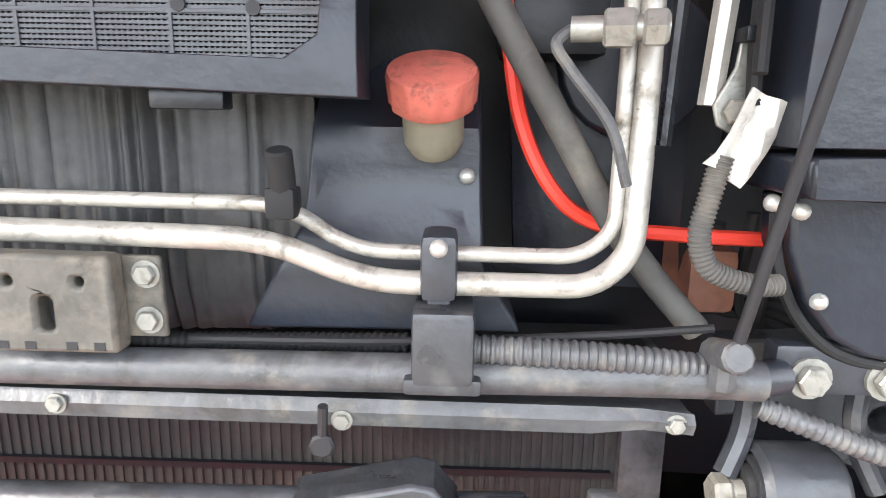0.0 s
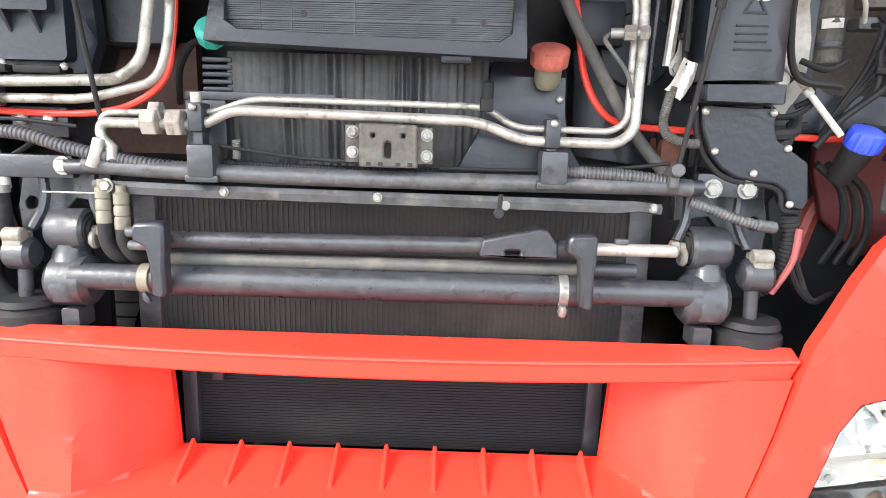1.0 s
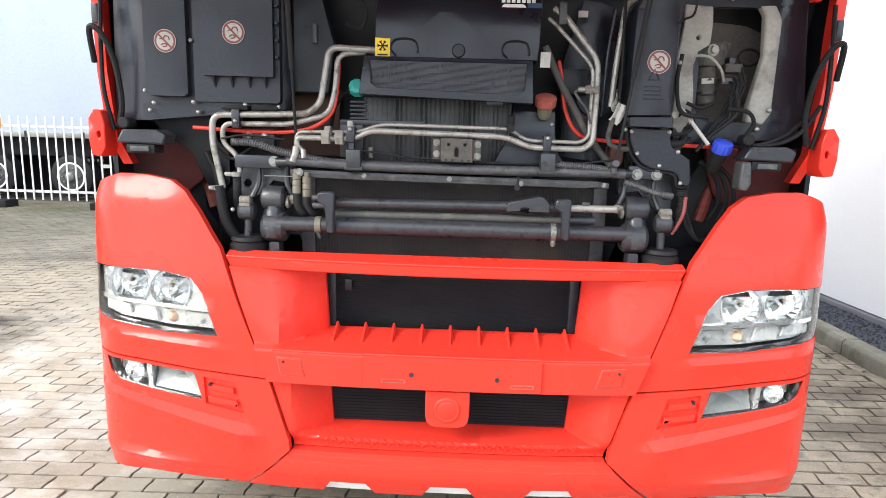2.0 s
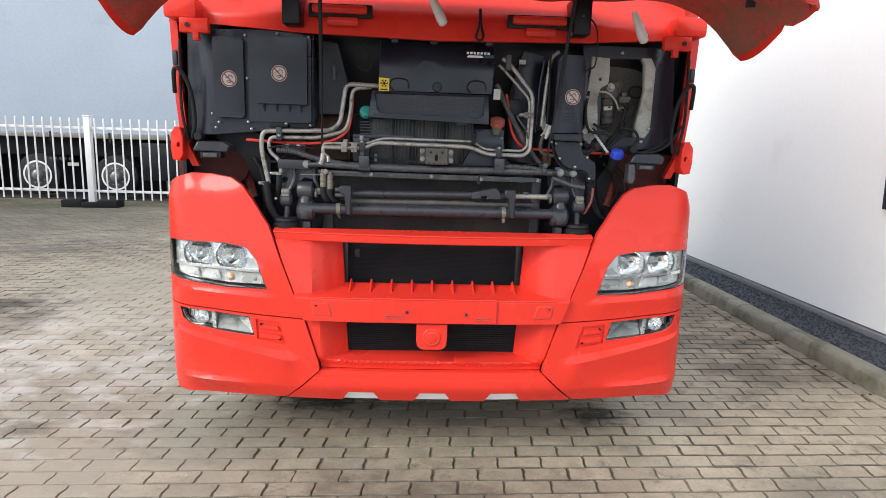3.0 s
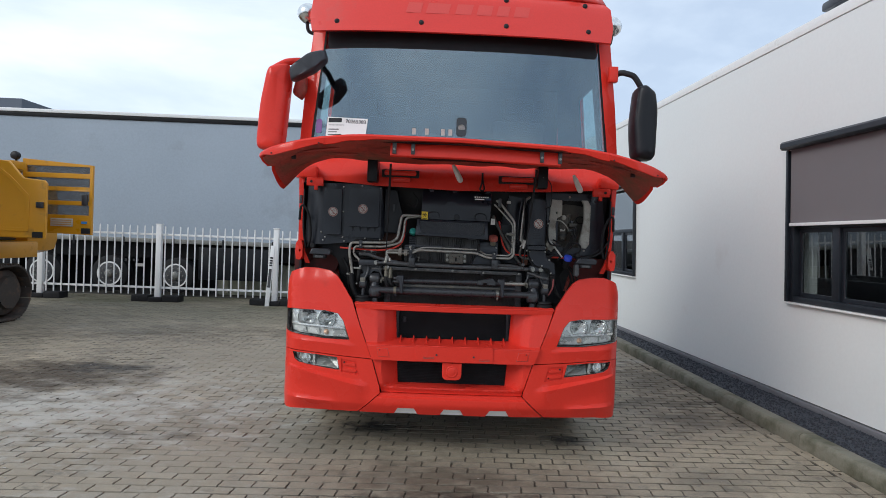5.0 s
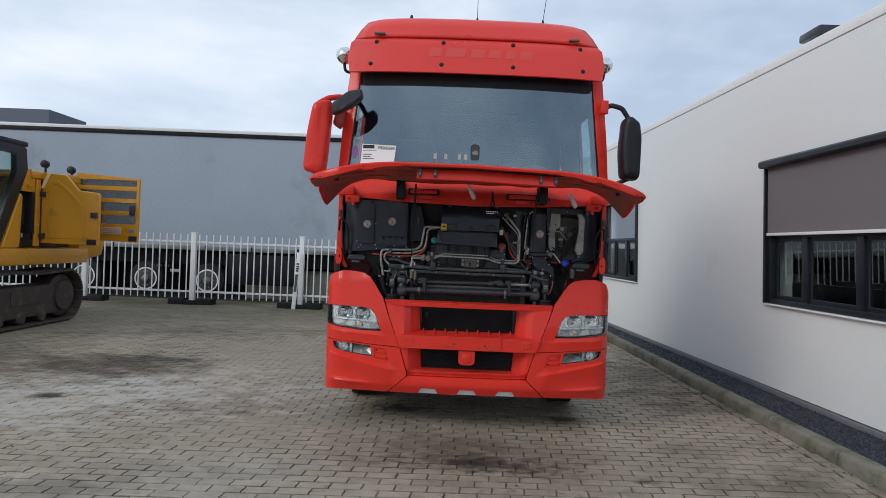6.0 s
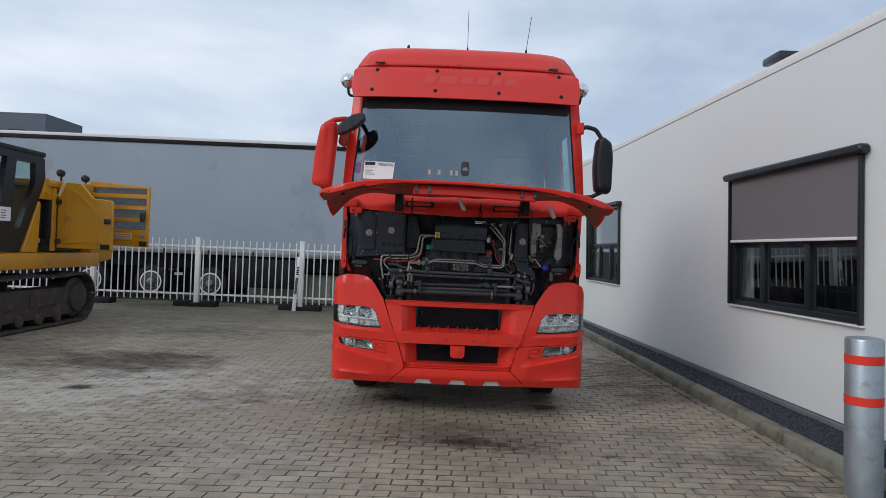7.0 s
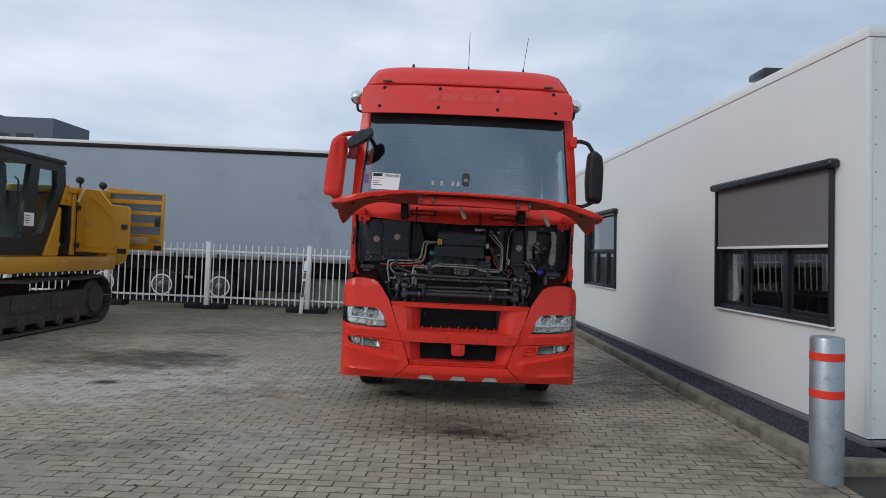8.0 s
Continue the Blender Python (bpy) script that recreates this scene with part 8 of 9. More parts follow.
box(bm, 0.392, 0.416, 0.118, 0.132, 1.268, 1.280, 0.004)
T("rod_stop", bm, GREY_MET, jack)
bm = bmesh.new()
cyl(bm, (-0.400, 0.138, 1.217), (0.435, 0.136, 1.220), 0.0125, 16, 0.001)
T("thin_tube", bm, OCHRE, jack, "thin dusty tube")
bm = bmesh.new()
cyl(bm, (0.360, 0.136, 1.220), (0.437, 0.136, 1.220), 0.0132, 14, 0.001)
T("tube_end", bm, DARK_MET, jack)
bm = bmesh.new()
cyl(bm, (-0.57, 0.175, 1.170), (0.56, 0.175, 1.170), 0.0240, 24)
cyl(bm, (-0.39, 0.175, 1.170), (0.345, 0.175, 1.170), 0.0285, 24, 0.004)
torsion = T("torsion_tube", bm, TUBE, None, "thick dark torsion tube")
bm = bmesh.new()
cyl(bm, (0.305, 0.175, 1.170), (0.322, 0.175, 1.170), 0.0305, 24, 0.001)
st = T("strap", bm, STEEL, torsion, "bright hose strap")
bm = bmesh.new()
lathe(bm, (0.313, 0.152, 1.147), (0.313, 0.156, 1.128), [(0, 0.006), (0.5, 0.009), (1, 0.006)], 8)
T("strap_screw", bm, STEEL, st)
bm = bmesh.new()
cyl(bm, (-0.445, 0.175, 1.170), (-0.425, 0.175, 1.170), 0.0275, 24, 0.001)
st = T("strap", bm, CREAM, torsion, "cream plastic strap")
bm = bmesh.new()
lathe(bm, (-0.435, 0.155, 1.148), (-0.425, 0.155, 1.130), [(0, 0.005), (0.5, 0.008), (1, 0.005)], 8)
T("strap_screw", bm, DARK_MET, st)
for x, w in ((-0.395, 0.030), (0.335, 0.028)):   # tube holders
    bm = bmesh.new()
    sheet(bm, [(x - w * 0.10, 1.158), (x + w * 0.62, 1.152), (x + w * 0.74, 1.160), (x + w * 0.70, 1.215), (x + w * 0.78, 1.240), (x + w * 0.78, 1.276), (x + w * 0.62, 1.284), (x - w * 0.85, 1.282), (x - w, 1.274), (x - w, 1.250), (x - w * 0.32, 1.240), (x - w * 0.16, 1.210)], (), 5, 5, lambda a, z: Vector((a, 0.106, z)), 0.034)
    T("tube_holder", bm, DARK_MET, torsion, "black plastic tube holder", bevel=0.006)
bm = bmesh.new()
cyl(bm, (-0.445, 0.13, 1.262), (-0.40, 0.13, 1.262), 0.0095, 10, 0.002)
T("holder_pin", bm, GREY_MET, torsion)
bm = bmesh.new()
cyl(bm, (-0.445, 0.135, 1.238), (-0.40, 0.135, 1.238), 0.0085, 10, 0.002)
T("holder_pin", bm, GREY_MET, torsion)

# set the fittings back or forward to where they sit in the bay
for fitting, shift in ((cov, (0.016, 0.048, 0)), (latch, (-0.008, 0.025, 0.010)), (torsion, (0.004, -0.022, 0.015)), (jack, (0.010, 0.018, 0.005)), (intake, (-0.010, -0.022, 0.003)),
                       (carrier, (-0.016, -0.035, 0.006)), (bar, (0, -0.026, 0.009)), (fit_, (-0.004, -0.05, -0.005)), (cap_red, (-0.005, -0.028, 0)), (cap_neck, (-0.005, -0.028, 0))):
    fitting.location = Vector(fitting.location) + Vector(shift)

# cast cab-suspension arms, links and struts at both ends
for s in (-1, 1):
    bm = bmesh.new()   # waisted web between the two eyes
    rings = []
    for z, x0, x1, y0, y1 in ((1.262, 0.556, 0.610, 0.152, 0.224), (1.235, 0.556, 0.612, 0.158, 0.214), (1.215, 0.550, 0.616, 0.150, 0.214), (1.170, 0.538, 0.622, 0.124, 0.224), (1.140, 0.545, 0.618, 0.134, 0.214)):
        rings.append([bm.verts.new((s * (x0 + (x1 - x0) * a), y0 + (y1 - y0) * b, z)) for a, b in ((0, 0.3), (0.3, 0), (0.7, 0), (1, 0.3), (1, 0.7), (0.7, 1), (0.3, 1), (0, 0.7))])
    skin(bm, rings)
    arm = T("suspension_arm", bm, TUBE, None, "cast grey cab-suspension arm", sharp=50)
    bm = bmesh.new()
    cyl(bm, (s * 0.536, 0.174, 1.172), (s * 0.618, 0.174, 1.172), 0.047, 28, 0.012)
    T("arm_eye", bm, TUBE, arm)
    bm = bmesh.new()
    lathe(bm, (s * 0.546, 0.188, 1.264), (s * 0.618, 0.188, 1.264), [(0.12, 0.014), (0.12, 0.0225), (0.0, 0.0235), (0.0, 0.029), (0.10, 0.0295), (0.10, 0.0335), (0.02, 0.034), (0.10, 0.0395), (0.90, 0.0395), (1, 0.034), (1, 0.012)], 30)
    T("arm_bush", bm, TUBE, arm)
    bm = bmesh.new()
    lathe(bm, (s * 0.625, 0.188, 1.264), (s * 0.540, 0.188, 1.264), [(0, 0.022), (1, 0.022)], 18)
    T("bush_core", bm, RUBBER, arm)
    bm = bmesh.new()
    cyl(bm, (s * 0.518, 0.182, 1.264), (s * 0.560, 0.182, 1.264), 0.0105, 12, 0.002)
    cyl(bm, (s * 0.514, 0.182, 1.262), (s * 0.530, 0.182, 1.262), 0.0165, 6, 0.003)
    cyl(bm, (s * 0.530, 0.178, 1.250), (s * 0.542, 0.178, 1.250), 0.0185, 14, 0.003)
    T("yellowed_bolt", bm, BOLT_MET, arm, "grimy pale bolt end")
    bm = bmesh.new()
    sheet(bm, rounded(s * 0.575 - 0.016, s * 0.575 + 0.016, 1.085, 1.125, 0.005), (), 5, 5, lambda x, z: Vector((x, 0.145, z)), 0.05)
    T("arm_stub", bm, TUBE, arm, bevel=0.004)
    # upright bracket plate
    bm = bmesh.new()
    sheet(bm, [(s * 0.535, 1.305), (s * 0.535, 1.375), (s * 0.70, 1.385), (s * 0.712, 1.30), (s * 0.70, 1.245), (s * 0.64, 1.27), (s * 0.60, 1.315)], [disc(s * 0.686, 1.305, 0.012, 14)], 0.04, 0.04, lambda x, z: Vector((x, 0.222 + 0.02 * math.sin((z - 1.25) * 12), z)), 0.03)
    br = T("bracket_plate", bm, TUBE, None, "grey cast bracket", bevel=0.006)
    bm = bmesh.new()
    sweep(bm, [(s * 0.548, 0.205, 1.365), (s * 0.545, 0.20, 1.31), (s * 0.528, 0.19, 1.275)], 0.010, 8)
    T("bracket_rib", bm, TUBE, br)
    bm = bmesh.new()
    sweep(bm, [(s * 0.640, 0.205, 1.365), (s * 0.635, 0.20, 1.31), (s * 0.655, 0.185, 1.265)], 0.009, 8)
    T("bracket_rib", bm, TUBE, br)
    # ball link and air strut
    bm = bmesh.new()
    cyl(bm, (s * 0.640, 0.165, 1.222), (s * 0.692, 0.165, 1.222), 0.030, 20, 0.008)
    link = T("link_eye", bm, TUBE, None, "grey rubber-bushed link")
    bm = bmesh.new()
    cyl(bm, (s * 0.662, 0.165, 1.200), (s * 0.666, 0.165, 1.130), 0.0125, 14)
    T("link_rod", bm, TUBE, link)
    bm = bmesh.new()
    cyl(bm, (s * 0.648, 0.15, 1.258), (s * 0.684, 0.15, 1.258), 0.014, 12, 0.003)
    box(bm, s * 0.650, s * 0.685, 0.14, 0.18, 1.235, 1.262, 0.006)
    T("link_bolt", bm, BOLT_MET, link)
    bm = bmesh.new()
    lathe(bm, (s * 0.668, 0.175, 1.142), (s * 0.668, 0.175, 0.98), [(0, 0.02), (0.02, 0.052), (0.09, 0.056), (0.12, 0.050), (0.18, 0.060), (0.9, 0.063), (1, 0.05)], 28)
    T("air_bellows", bm, RUBBER, None, "black rubber air bellows")
copies(SCREW, truck, [(-0.712, 0.16, 1.225), (0.705, 0.16, 1.21), (-0.735, 0.175, 1.338)])
# coolant hoses on the left
for pts, r in ((((-0.757, 0.170, 1.30), (-0.750, 0.170, 1.24), (-0.738, 0.175, 1.18), (-0.71, 0.19, 1.13), (-0.66, 0.24, 1.10)), 0.0165), (((-0.700, 0.175, 1.345), (-0.702, 0.18, 1.30), (-0.708, 0.20, 1.24), (-0.69, 0.24, 1.18)), 0.0135)):
    bm = bmesh.new()
    hose(bm, pts, r, 12)
    T("coolant_hose", bm, RUBBER, None, "black coolant hose")
for x, z in ((-0.757, 1.293), (-0.700, 1.338)):
    bm = bmesh.new()
    cyl(bm, (x, 0.172, z - 0.007), (x, 0.172, z + 0.007), 0.0175, 16)
    box(bm, x - 0.032, x - 0.012, 0.160, 0.180, z - 0.006, z + 0.006, 0.002)
    T("hose_clip", bm, STEEL)
for x, dz in ((-0.500, 0.0), (-0.468, -0.010)):   # crimped hose ends
    bm = bmesh.new()
    lathe(bm, (x, 0.150, 1.362 + dz), (x, 0.148, 1.285 + dz), [(0, 0.009), (0.15, 0.009), (0.2, 0.0135), (0.42, 0.0135), (0.45, 0.0115), (0.5, 0.0135), (0.68, 0.0135), (0.71, 0.0115), (0.75, 0.0135), (1, 0.0135)], 14)
    T("crimped_fitting", bm, CREAM, None, "pale crimped hose end")
    bm = bmesh.new()
    hose(bm, [(x, 0.148, 1.29 + dz), (x + 0.002, 0.148, 1.25), (x + 0.016, 0.155, 1.225), (x + 0.03, 0.18, 1.22)], 0.0125, 12)
    T("short_hose", bm, RUBBER)
copies(BOLT, truck, [(-0.490, 0.145, 1.352)], 0.9)
bm = bmesh.new()
cyl(bm, (-0.60, 0.14, 1.338), (-0.50, 0.14, 1.338), 0.0018, 6)
T("wire_pin", bm, STEEL)
bm = bmesh.new()
sweep(bm, [(-0.50, 0.15, 1.43), (-0.502, 0.14, 1.405), (-0.51, 0.14, 1.385)], 0.011, 10)
sweep(bm, [(-0.478, 0.15, 1.42), (-0.474, 0.14, 1.395)], 0.009, 10)
T("pipe_elbow", bm, ALU)
# loom on the right with red conduit
bm = bmesh.new()
ribbed(bm, [(0.715, 0.17, 1.33), (0.722, 0.17, 1.27), (0.705, 0.18, 1.21), (0.68, 0.2, 1.18)], 0.016, 0.008, 12)
T("ribbed_conduit", bm, RUBBER, None, "black ribbed conduit")
bm = bmesh.new()
hose(bm, [(0.725, 0.15, 1.31), (0.72, 0.15, 1.25), (0.695, 0.16, 1.19)], 0.006)
T("red_air_line", bm, mat("dull_red_line", (0.22, 0.05, 0.05), 0.6, var=0.2, bump=0.1))
for k in range(4):
    bm = bmesh.new()
    hose(bm, [(0.50 + 0.03 * k, 0.26, 1.47 + 0.01 * k), (0.52 + 0.02 * k, 0.27, 1.40), (0.60, 0.28, 1.40 - 0.01 * k), (0.70, 0.27, 1.36 - 0.02 * k)], 0.006)
    T("wire_loom", bm, RUBBER)
bm = bmesh.new()
box(bm, 0.50, 0.545, 0.24, 0.32, 1.40, 1.46, 0.01)
T("rusty_block", bm, mat("rusty_brown_metal", (0.16, 0.065, 0.04), 0.8, var=0.3, scale=20, bump=0.2))
bm = bmesh.new()
sheet(bm, [(-0.62, 1.40), (-0.40, 1.40), (-0.40, 1.62), (-0.55, 1.60)], (), 0.05, 0.05, lambda x, z: Vector((x, 0.34, z)), 0.03)
T("brown_shield", bm, mat("brown_heat_shield", (0.07, 0.035, 0.025), 0.8, var=0.3, scale=12, bump=0.2))
copies(SCREW, truck, [(-0.665, 0.20, 1.462), (-0.615, 0.20, 1.462)], 1.6)
bm = bmesh.new()
box(bm, -0.69, -0.585, 0.205, 0.24, 1.43, 1.485, 0.006)
T("blue_grey_bracket", bm, DARK_MET)
bm = bmesh.new()
hose(bm, [(-0.33, 0.20, 1.91), (-0.30, 0.21, 1.87), (-0.29, 0.21, 1.84), (-0.31, 0.22, 1.80), (-0.36, 0.24, 1.82)], 0.006)
T("wire_loom", bm, RUBBER)
for x in (-0.19, -0.02, 0.22):
    bm = bmesh.new()
    box(bm, x - 0.015, x + 0.015, 0.15, 0.17, 1.915, 1.94, 0.004)
    T("cover_clip", bm, DARK_PL)
bm = bmesh.new()
sheet(bm, [(-0.545, 1.60), (-0.42, 1.60), (-0.40, 1.75), (-0.45, 1.93), (-0.54, 1.94)], (), 0.05, 0.05, lambda x, z: Vector((x, 0.27 + 0.1 * (x + 0.545), z)), 0.03)
T("side_shield", bm, BLACK_PL, None, "", bevel=0.01)
bm = bmesh.new()
box(bm, -0.472, -0.458, 0.262, 0.272, 1.76, 1.82, 0.002)
T("part_label", bm, GREY_MET)

# the whole bay sits a hand's width back from the bumper's line
for o in list(bpy.data.objects):
    if o.name not in outside_bay and o.parent is truck:
        o.matrix_basis = Matrix.Translation((-0.006, BAY_BACK, 0.003)) @ o.matrix_basis

# ---- running gear ----
def truck_wheel(x, y, parent, double=False):
    s = 1 if x > 0 else -1
    c = Vector((x, y, 0.50))
    w = 0.56 if double else 0.30
    bm = bmesh.new()
    lathe(bm, c - Vector((s * w / 2, 0, 0)), c + Vector((s * w / 2, 0, 0)), [(0, 0.36), (0.08, 0.48), (0.16, 0.502), (0.84, 0.502), (0.92, 0.48), (1, 0.36)], 36)
    t = T("wheel", bm, RUBBER)
    bm = bmesh.new()
    for i in range(60):
        a = 2 * math.pi * i / 60
        box(bm, -w * 0.36, w * 0.36, -0.012, 0.012, 0.500, 0.512, 0, Matrix.Translation(c) @ pose(0, 0, 0, math.degrees(a), 0, 0))
    tr = T("tread", bm, RUBBER, t)
    tr["kind"] = "stuff"
    bm = bmesh.new()
    lathe(bm, c + Vector((s * (w / 2 - 0.10), 0, 0)), c + Vector((s * (w / 2 + 0.005), 0, 0)), [(0, 0.12), (0.3, 0.27), (0.9, 0.30), (1, 0.31)], 28)
    T("rim", bm, GALV, t)


for x in (-1.02, 1.02):
    truck_wheel(x, 1.38, truck)
    truck_wheel(x * 0.93, 5.0, truck, True)
for x in (-0.42, 0.42):
    bm = bmesh.new()
    box(bm, x - 0.04, x + 0.04, 0.55, 5.8, 0.72, 0.99, 0.01)
    T("chassis_rail", bm, DARK_MET)
for y in (1.38, 5.0):
    bm = bmesh.new()
    cyl(bm, (-0.95, y, 0.50), (0.95, y, 0.50), 0.07, 16)
    T("axle", bm, DARK_MET)
    for x in (-0.42, 0.42):
        bm = bmesh.new()
        box(bm, x - 0.05, x + 0.05, y - 0.08, y + 0.08, 0.50, 0.72, 0.01)
        T("spring_seat", bm, DARK_MET)
bm = bmesh.new()
box(bm, -0.38, 0.38, 0.46, 1.9, 0.42, 1.50, 0.06)
T("engine_block", bm, DARK_MET)
bm = bmesh.new()
box(bm, -0.85, 0.85, 0.35, 2.2, 0.34, 0.40, 0.02)
T("underrun_plate", bm, BLACK_PL)
bm = bmesh.new()
box(bm, -1.18, 1.18, 2.0, 2.32, 0.55, 1.25, 0.03)
T("cab_step", bm, BLACK_PL)
# ---- tracked excavator parked beside the fence ----
digger = thing("excavator", (-8.3, 4.0, 0), "yellow tracked excavator with its engine doors standing open", "excavator")
DIG = Matrix.Translation((8.42, -4.0, 0))


def D(name, bm, material, parent=None, label="", **kw):
    bm.transform(DIG)
    return part(name, bm, material, parent or digger, label, **kw)


def side_sheet(bm, loop, x, thick, holes=(), fn=None):
    """A panel in the machine's side, its outline in (y, z)."""
    return sheet(bm, loop, holes, 0.25, 0.25, fn or (lambda a, b: Vector((x, a, b))), thick, (-1, 0, 0))


for xo in (-6.94, -9.1):   # two crawler tracks
    y0, y1, r = 1.55, 5.62, 0.42
    loop_len = 2 * (y1 - y0) + 2 * math.pi * r
    n = 62
    tr = None
    bm = bmesh.new()
    side_sheet(bm, [(y0 + 0.1, 0.16), (y1 - 0.1, 0.16), (y1 - 0.25, 0.66), (y0 + 0.25, 0.66)], xo - 0.10, 0.40)
    tr = D("track_frame", bm, TRACKM, None, "grimy steel track frame", bevel=0.03)
    shoe = None
    for i in range(n):
        s = i / n * loop_len
        L = y1 - y0
        if s < L:
            y, z, a = y0 + s, 0.045, 0
        elif s < L + math.pi * r:
            t = (s - L) / r
            y, z, a = y1 + r * math.sin(t), 0.045 + r * (1 - math.cos(t)), t
        elif s < 2 * L + math.pi * r:
            y, z, a = y1 - (s - L - math.pi * r), 0.045 + 2 * r - 0.03 * math.sin((s - L - math.pi * r) / L * math.pi * 3) ** 2, math.pi
        else:
            t = (s - 2 * L - math.pi * r) / r
            y, z, a = y0 - r * math.sin(t), 0.045 + r * (1 + math.cos(t)), math.pi + t
        if shoe is None:
            bm = bmesh.new()
            box(bm, -0.60, 0.0, -0.085, 0.085, -0.020, 0.010, 0.006)
            for yy in (-0.06, 0.0, 0.06):
                box(bm, -0.59, -0.01, yy - 0.008, yy + 0.008, -0.040, -0.018)
            shoe = part("track_shoe", bm, TRACKM, tr)
        else:
            o = new("track_shoe", shoe.data)
            o.parent = tr
        o = shoe if i == 0 else o
        o.matrix_basis = DIG @ Matrix.Translation((xo, y, z)) @ pose(0, 0, 0, math.degrees(a), 0, 0)
    for y, rr, z in ((y1, 0.36, 0.46), (y0, 0.36, 0.46)):
        bm = bmesh.new()
        lathe(bm, (xo - 0.50, y, z), (xo - 0.06, y, z), [(0, rr * 0.8), (0.1, rr), (0.8, rr), (0.86, rr * 0.75), (1, rr * 0.70)], 28)
        D("idler", bm, TRACKM, tr)
    for i in range(7):
        bm = bmesh.new()
        cyl(bm, (xo - 0.42, y0 + 0.5 + i * 0.5, 0.16), (xo - 0.07, y0 + 0.5 + i * 0.5, 0.16), 0.10, 18, 0.02)
        D("roller", bm, TRACKM, tr)
    bm = bmesh.new()
    for y in (2.3, 3.3, 4.3):
        box(bm, xo - 0.11, xo - 0.085, y, y + 0.7, 0.36, 0.60, 0.01)
    D("guard_plate", bm, TRACKM, tr)
bm = bmesh.new()
box(bm, -9.1, -7.6, 2.6, 4.6, 0.35, 0.80, 0.06)
D("undercarriage", bm, TRACKM)
bm = bmesh.new()
cyl(bm, (-8.3, 3.7, 0.78), (-8.3, 3.7, 1.0), 0.62, 36)
D("slew_ring", bm, DARK_MET)
# deck and body
bm = bmesh.new()
box(bm, -9.65, -7.10, 1.3, 6.45, 1.0, 1.27, 0.03)
D("deck", bm, YELLOW, None, "yellow slewing deck")
bm = bmesh.new()
box(bm, -9.6, -7.42, 4.72, 6.9, 1.28, 2.42, 0.04)
D("engine_housing", bm, mat("engine_bay_dark", (0.03, 0.028, 0.022), 0.8, var=0.3, bump=0.2))
bm = bmesh.new()
box(bm, -9.6, -7.18, 4.92, 6.5, 2.43, 2.56, 0.04)
D("bonnet", bm, YELLOW)
bm = bmesh.new()
box(bm, -9.62, -7.2, 6.35, 7.3, 1.05, 2.3, 0.25)
D("counterweight", bm, YELLOW)
bm = bmesh.new()
side_sheet(bm, [(4.30, 1.28), (4.70, 1.28), (4.74, 2.12), (4.69, 2.16)], -7.20, 0.06)
sp = D("side_panel", bm, YELLOW, bevel=0.015)
bm = bmesh.new()
side_sheet(bm, [(5.06, 1.30), (5.16, 1.30), (5.16, 2.42), (5.06, 2.42)], -7.19, 0.05)
D("door_post", bm, YELLOW, bevel=0.01)
bm = bmesh.new()   # sloping top of the service bay
side_sheet(bm, [(4.73, 2.20), (5.05, 2.20), (5.05, 2.42), (4.96, 2.58), (4.86, 2.56)], -7.22, 0.05)
D("bay_top", bm, YELLOW, None, "", bevel=0.012)
bm = bmesh.new()
box(bm, -7.215, -7.19, 4.86, 4.96, 2.28, 2.32, 0.006, Matrix.Translation((0, 0, 0)))
D("strut", bm, YELLOW)
for y0, y1, z0, z1, m_ in ((4.76, 4.92, 1.40, 1.62, DARK_MET), (4.78, 4.86, 1.70, 2.02, RUBBER), (4.90, 5.00, 1.66, 1.98, DARK_MET), (4.78, 4.84, 2.06, 2.12, STKWHT), (4.93, 4.98, 1.44, 1.52, STKWHT)):
    bm = bmesh.new()
    box(bm, -7.42, -7.34, y0, y1, z0, z1, 0.02)
    D("filter", bm, m_)
# cab
bm = bmesh.new()
CABO = [(2.7, 1.30), (4.27, 1.30), (4.86, 2.55), (4.82, 2.88), (4.70, 2.95), (2.9, 2.97), (2.55, 2.46)]
PANES = ([(2.85, 1.58), (3.72, 1.58), (3.90, 2.80), (3.0, 2.80), (2.8, 2.37)], [(4.02, 1.62), (4.26, 1.68), (4.60, 2.50), (4.58, 2.78), (4.12, 2.78)])
side_sheet(bm, CABO, -7.22, 0.10, PANES)
cabx = D("cab_side", bm, mat("cab_frame_black", (0.009, 0.010, 0.012), 0.4, var=0.15, bump=0.05), None, "black cab frame", bevel=0.02)
for hole in PANES:
    bm = bmesh.new()
    side_sheet(bm, hole, -7.26, 0.006)
    g = D("cab_glass", bm, CLEAR, cabx)
    g.visible_shadow = False
bm = bmesh.new()
side_sheet(bm, CABO, -8.30, 0.05, [[(2.9, 1.75), (4.1, 1.75), (4.45, 2.76), (3.0, 2.76)]])
D("cab_far_side", bm, CAB_DARK, cabx)
bm = bmesh.new()
box(bm, -8.32, -7.2, 2.75, 4.84, 2.91, 3.00, 0.04)
D("cab_roof", bm, INK, cabx)
bm = bmesh.new()
box(bm, -8.0, -7.55, 3.2, 3.75, 1.75, 1.92, 0.05)
box(bm, -8.0, -7.55, 3.65, 3.82, 1.9, 2.65, 0.06)
D("operator_seat", bm, CAB_DARK)
bm = bmesh.new()
sweep(bm, [(-7.24, 3.55, 2.05), (-7.18, 3.55, 2.1), (-7.18, 3.55, 2.5), (-7.24, 3.55, 2.55)], 0.014, 8)
D("grab_rail", bm, INK, cabx)
bm = bmesh.new()
box(bm, -7.226, -7.214, 3.78, 4.02, 1.78, 2.0)
slip2 = D("sales_slip", bm, PAPER, None, "white paper slip stuck on the cab")
bm = bmesh.new()
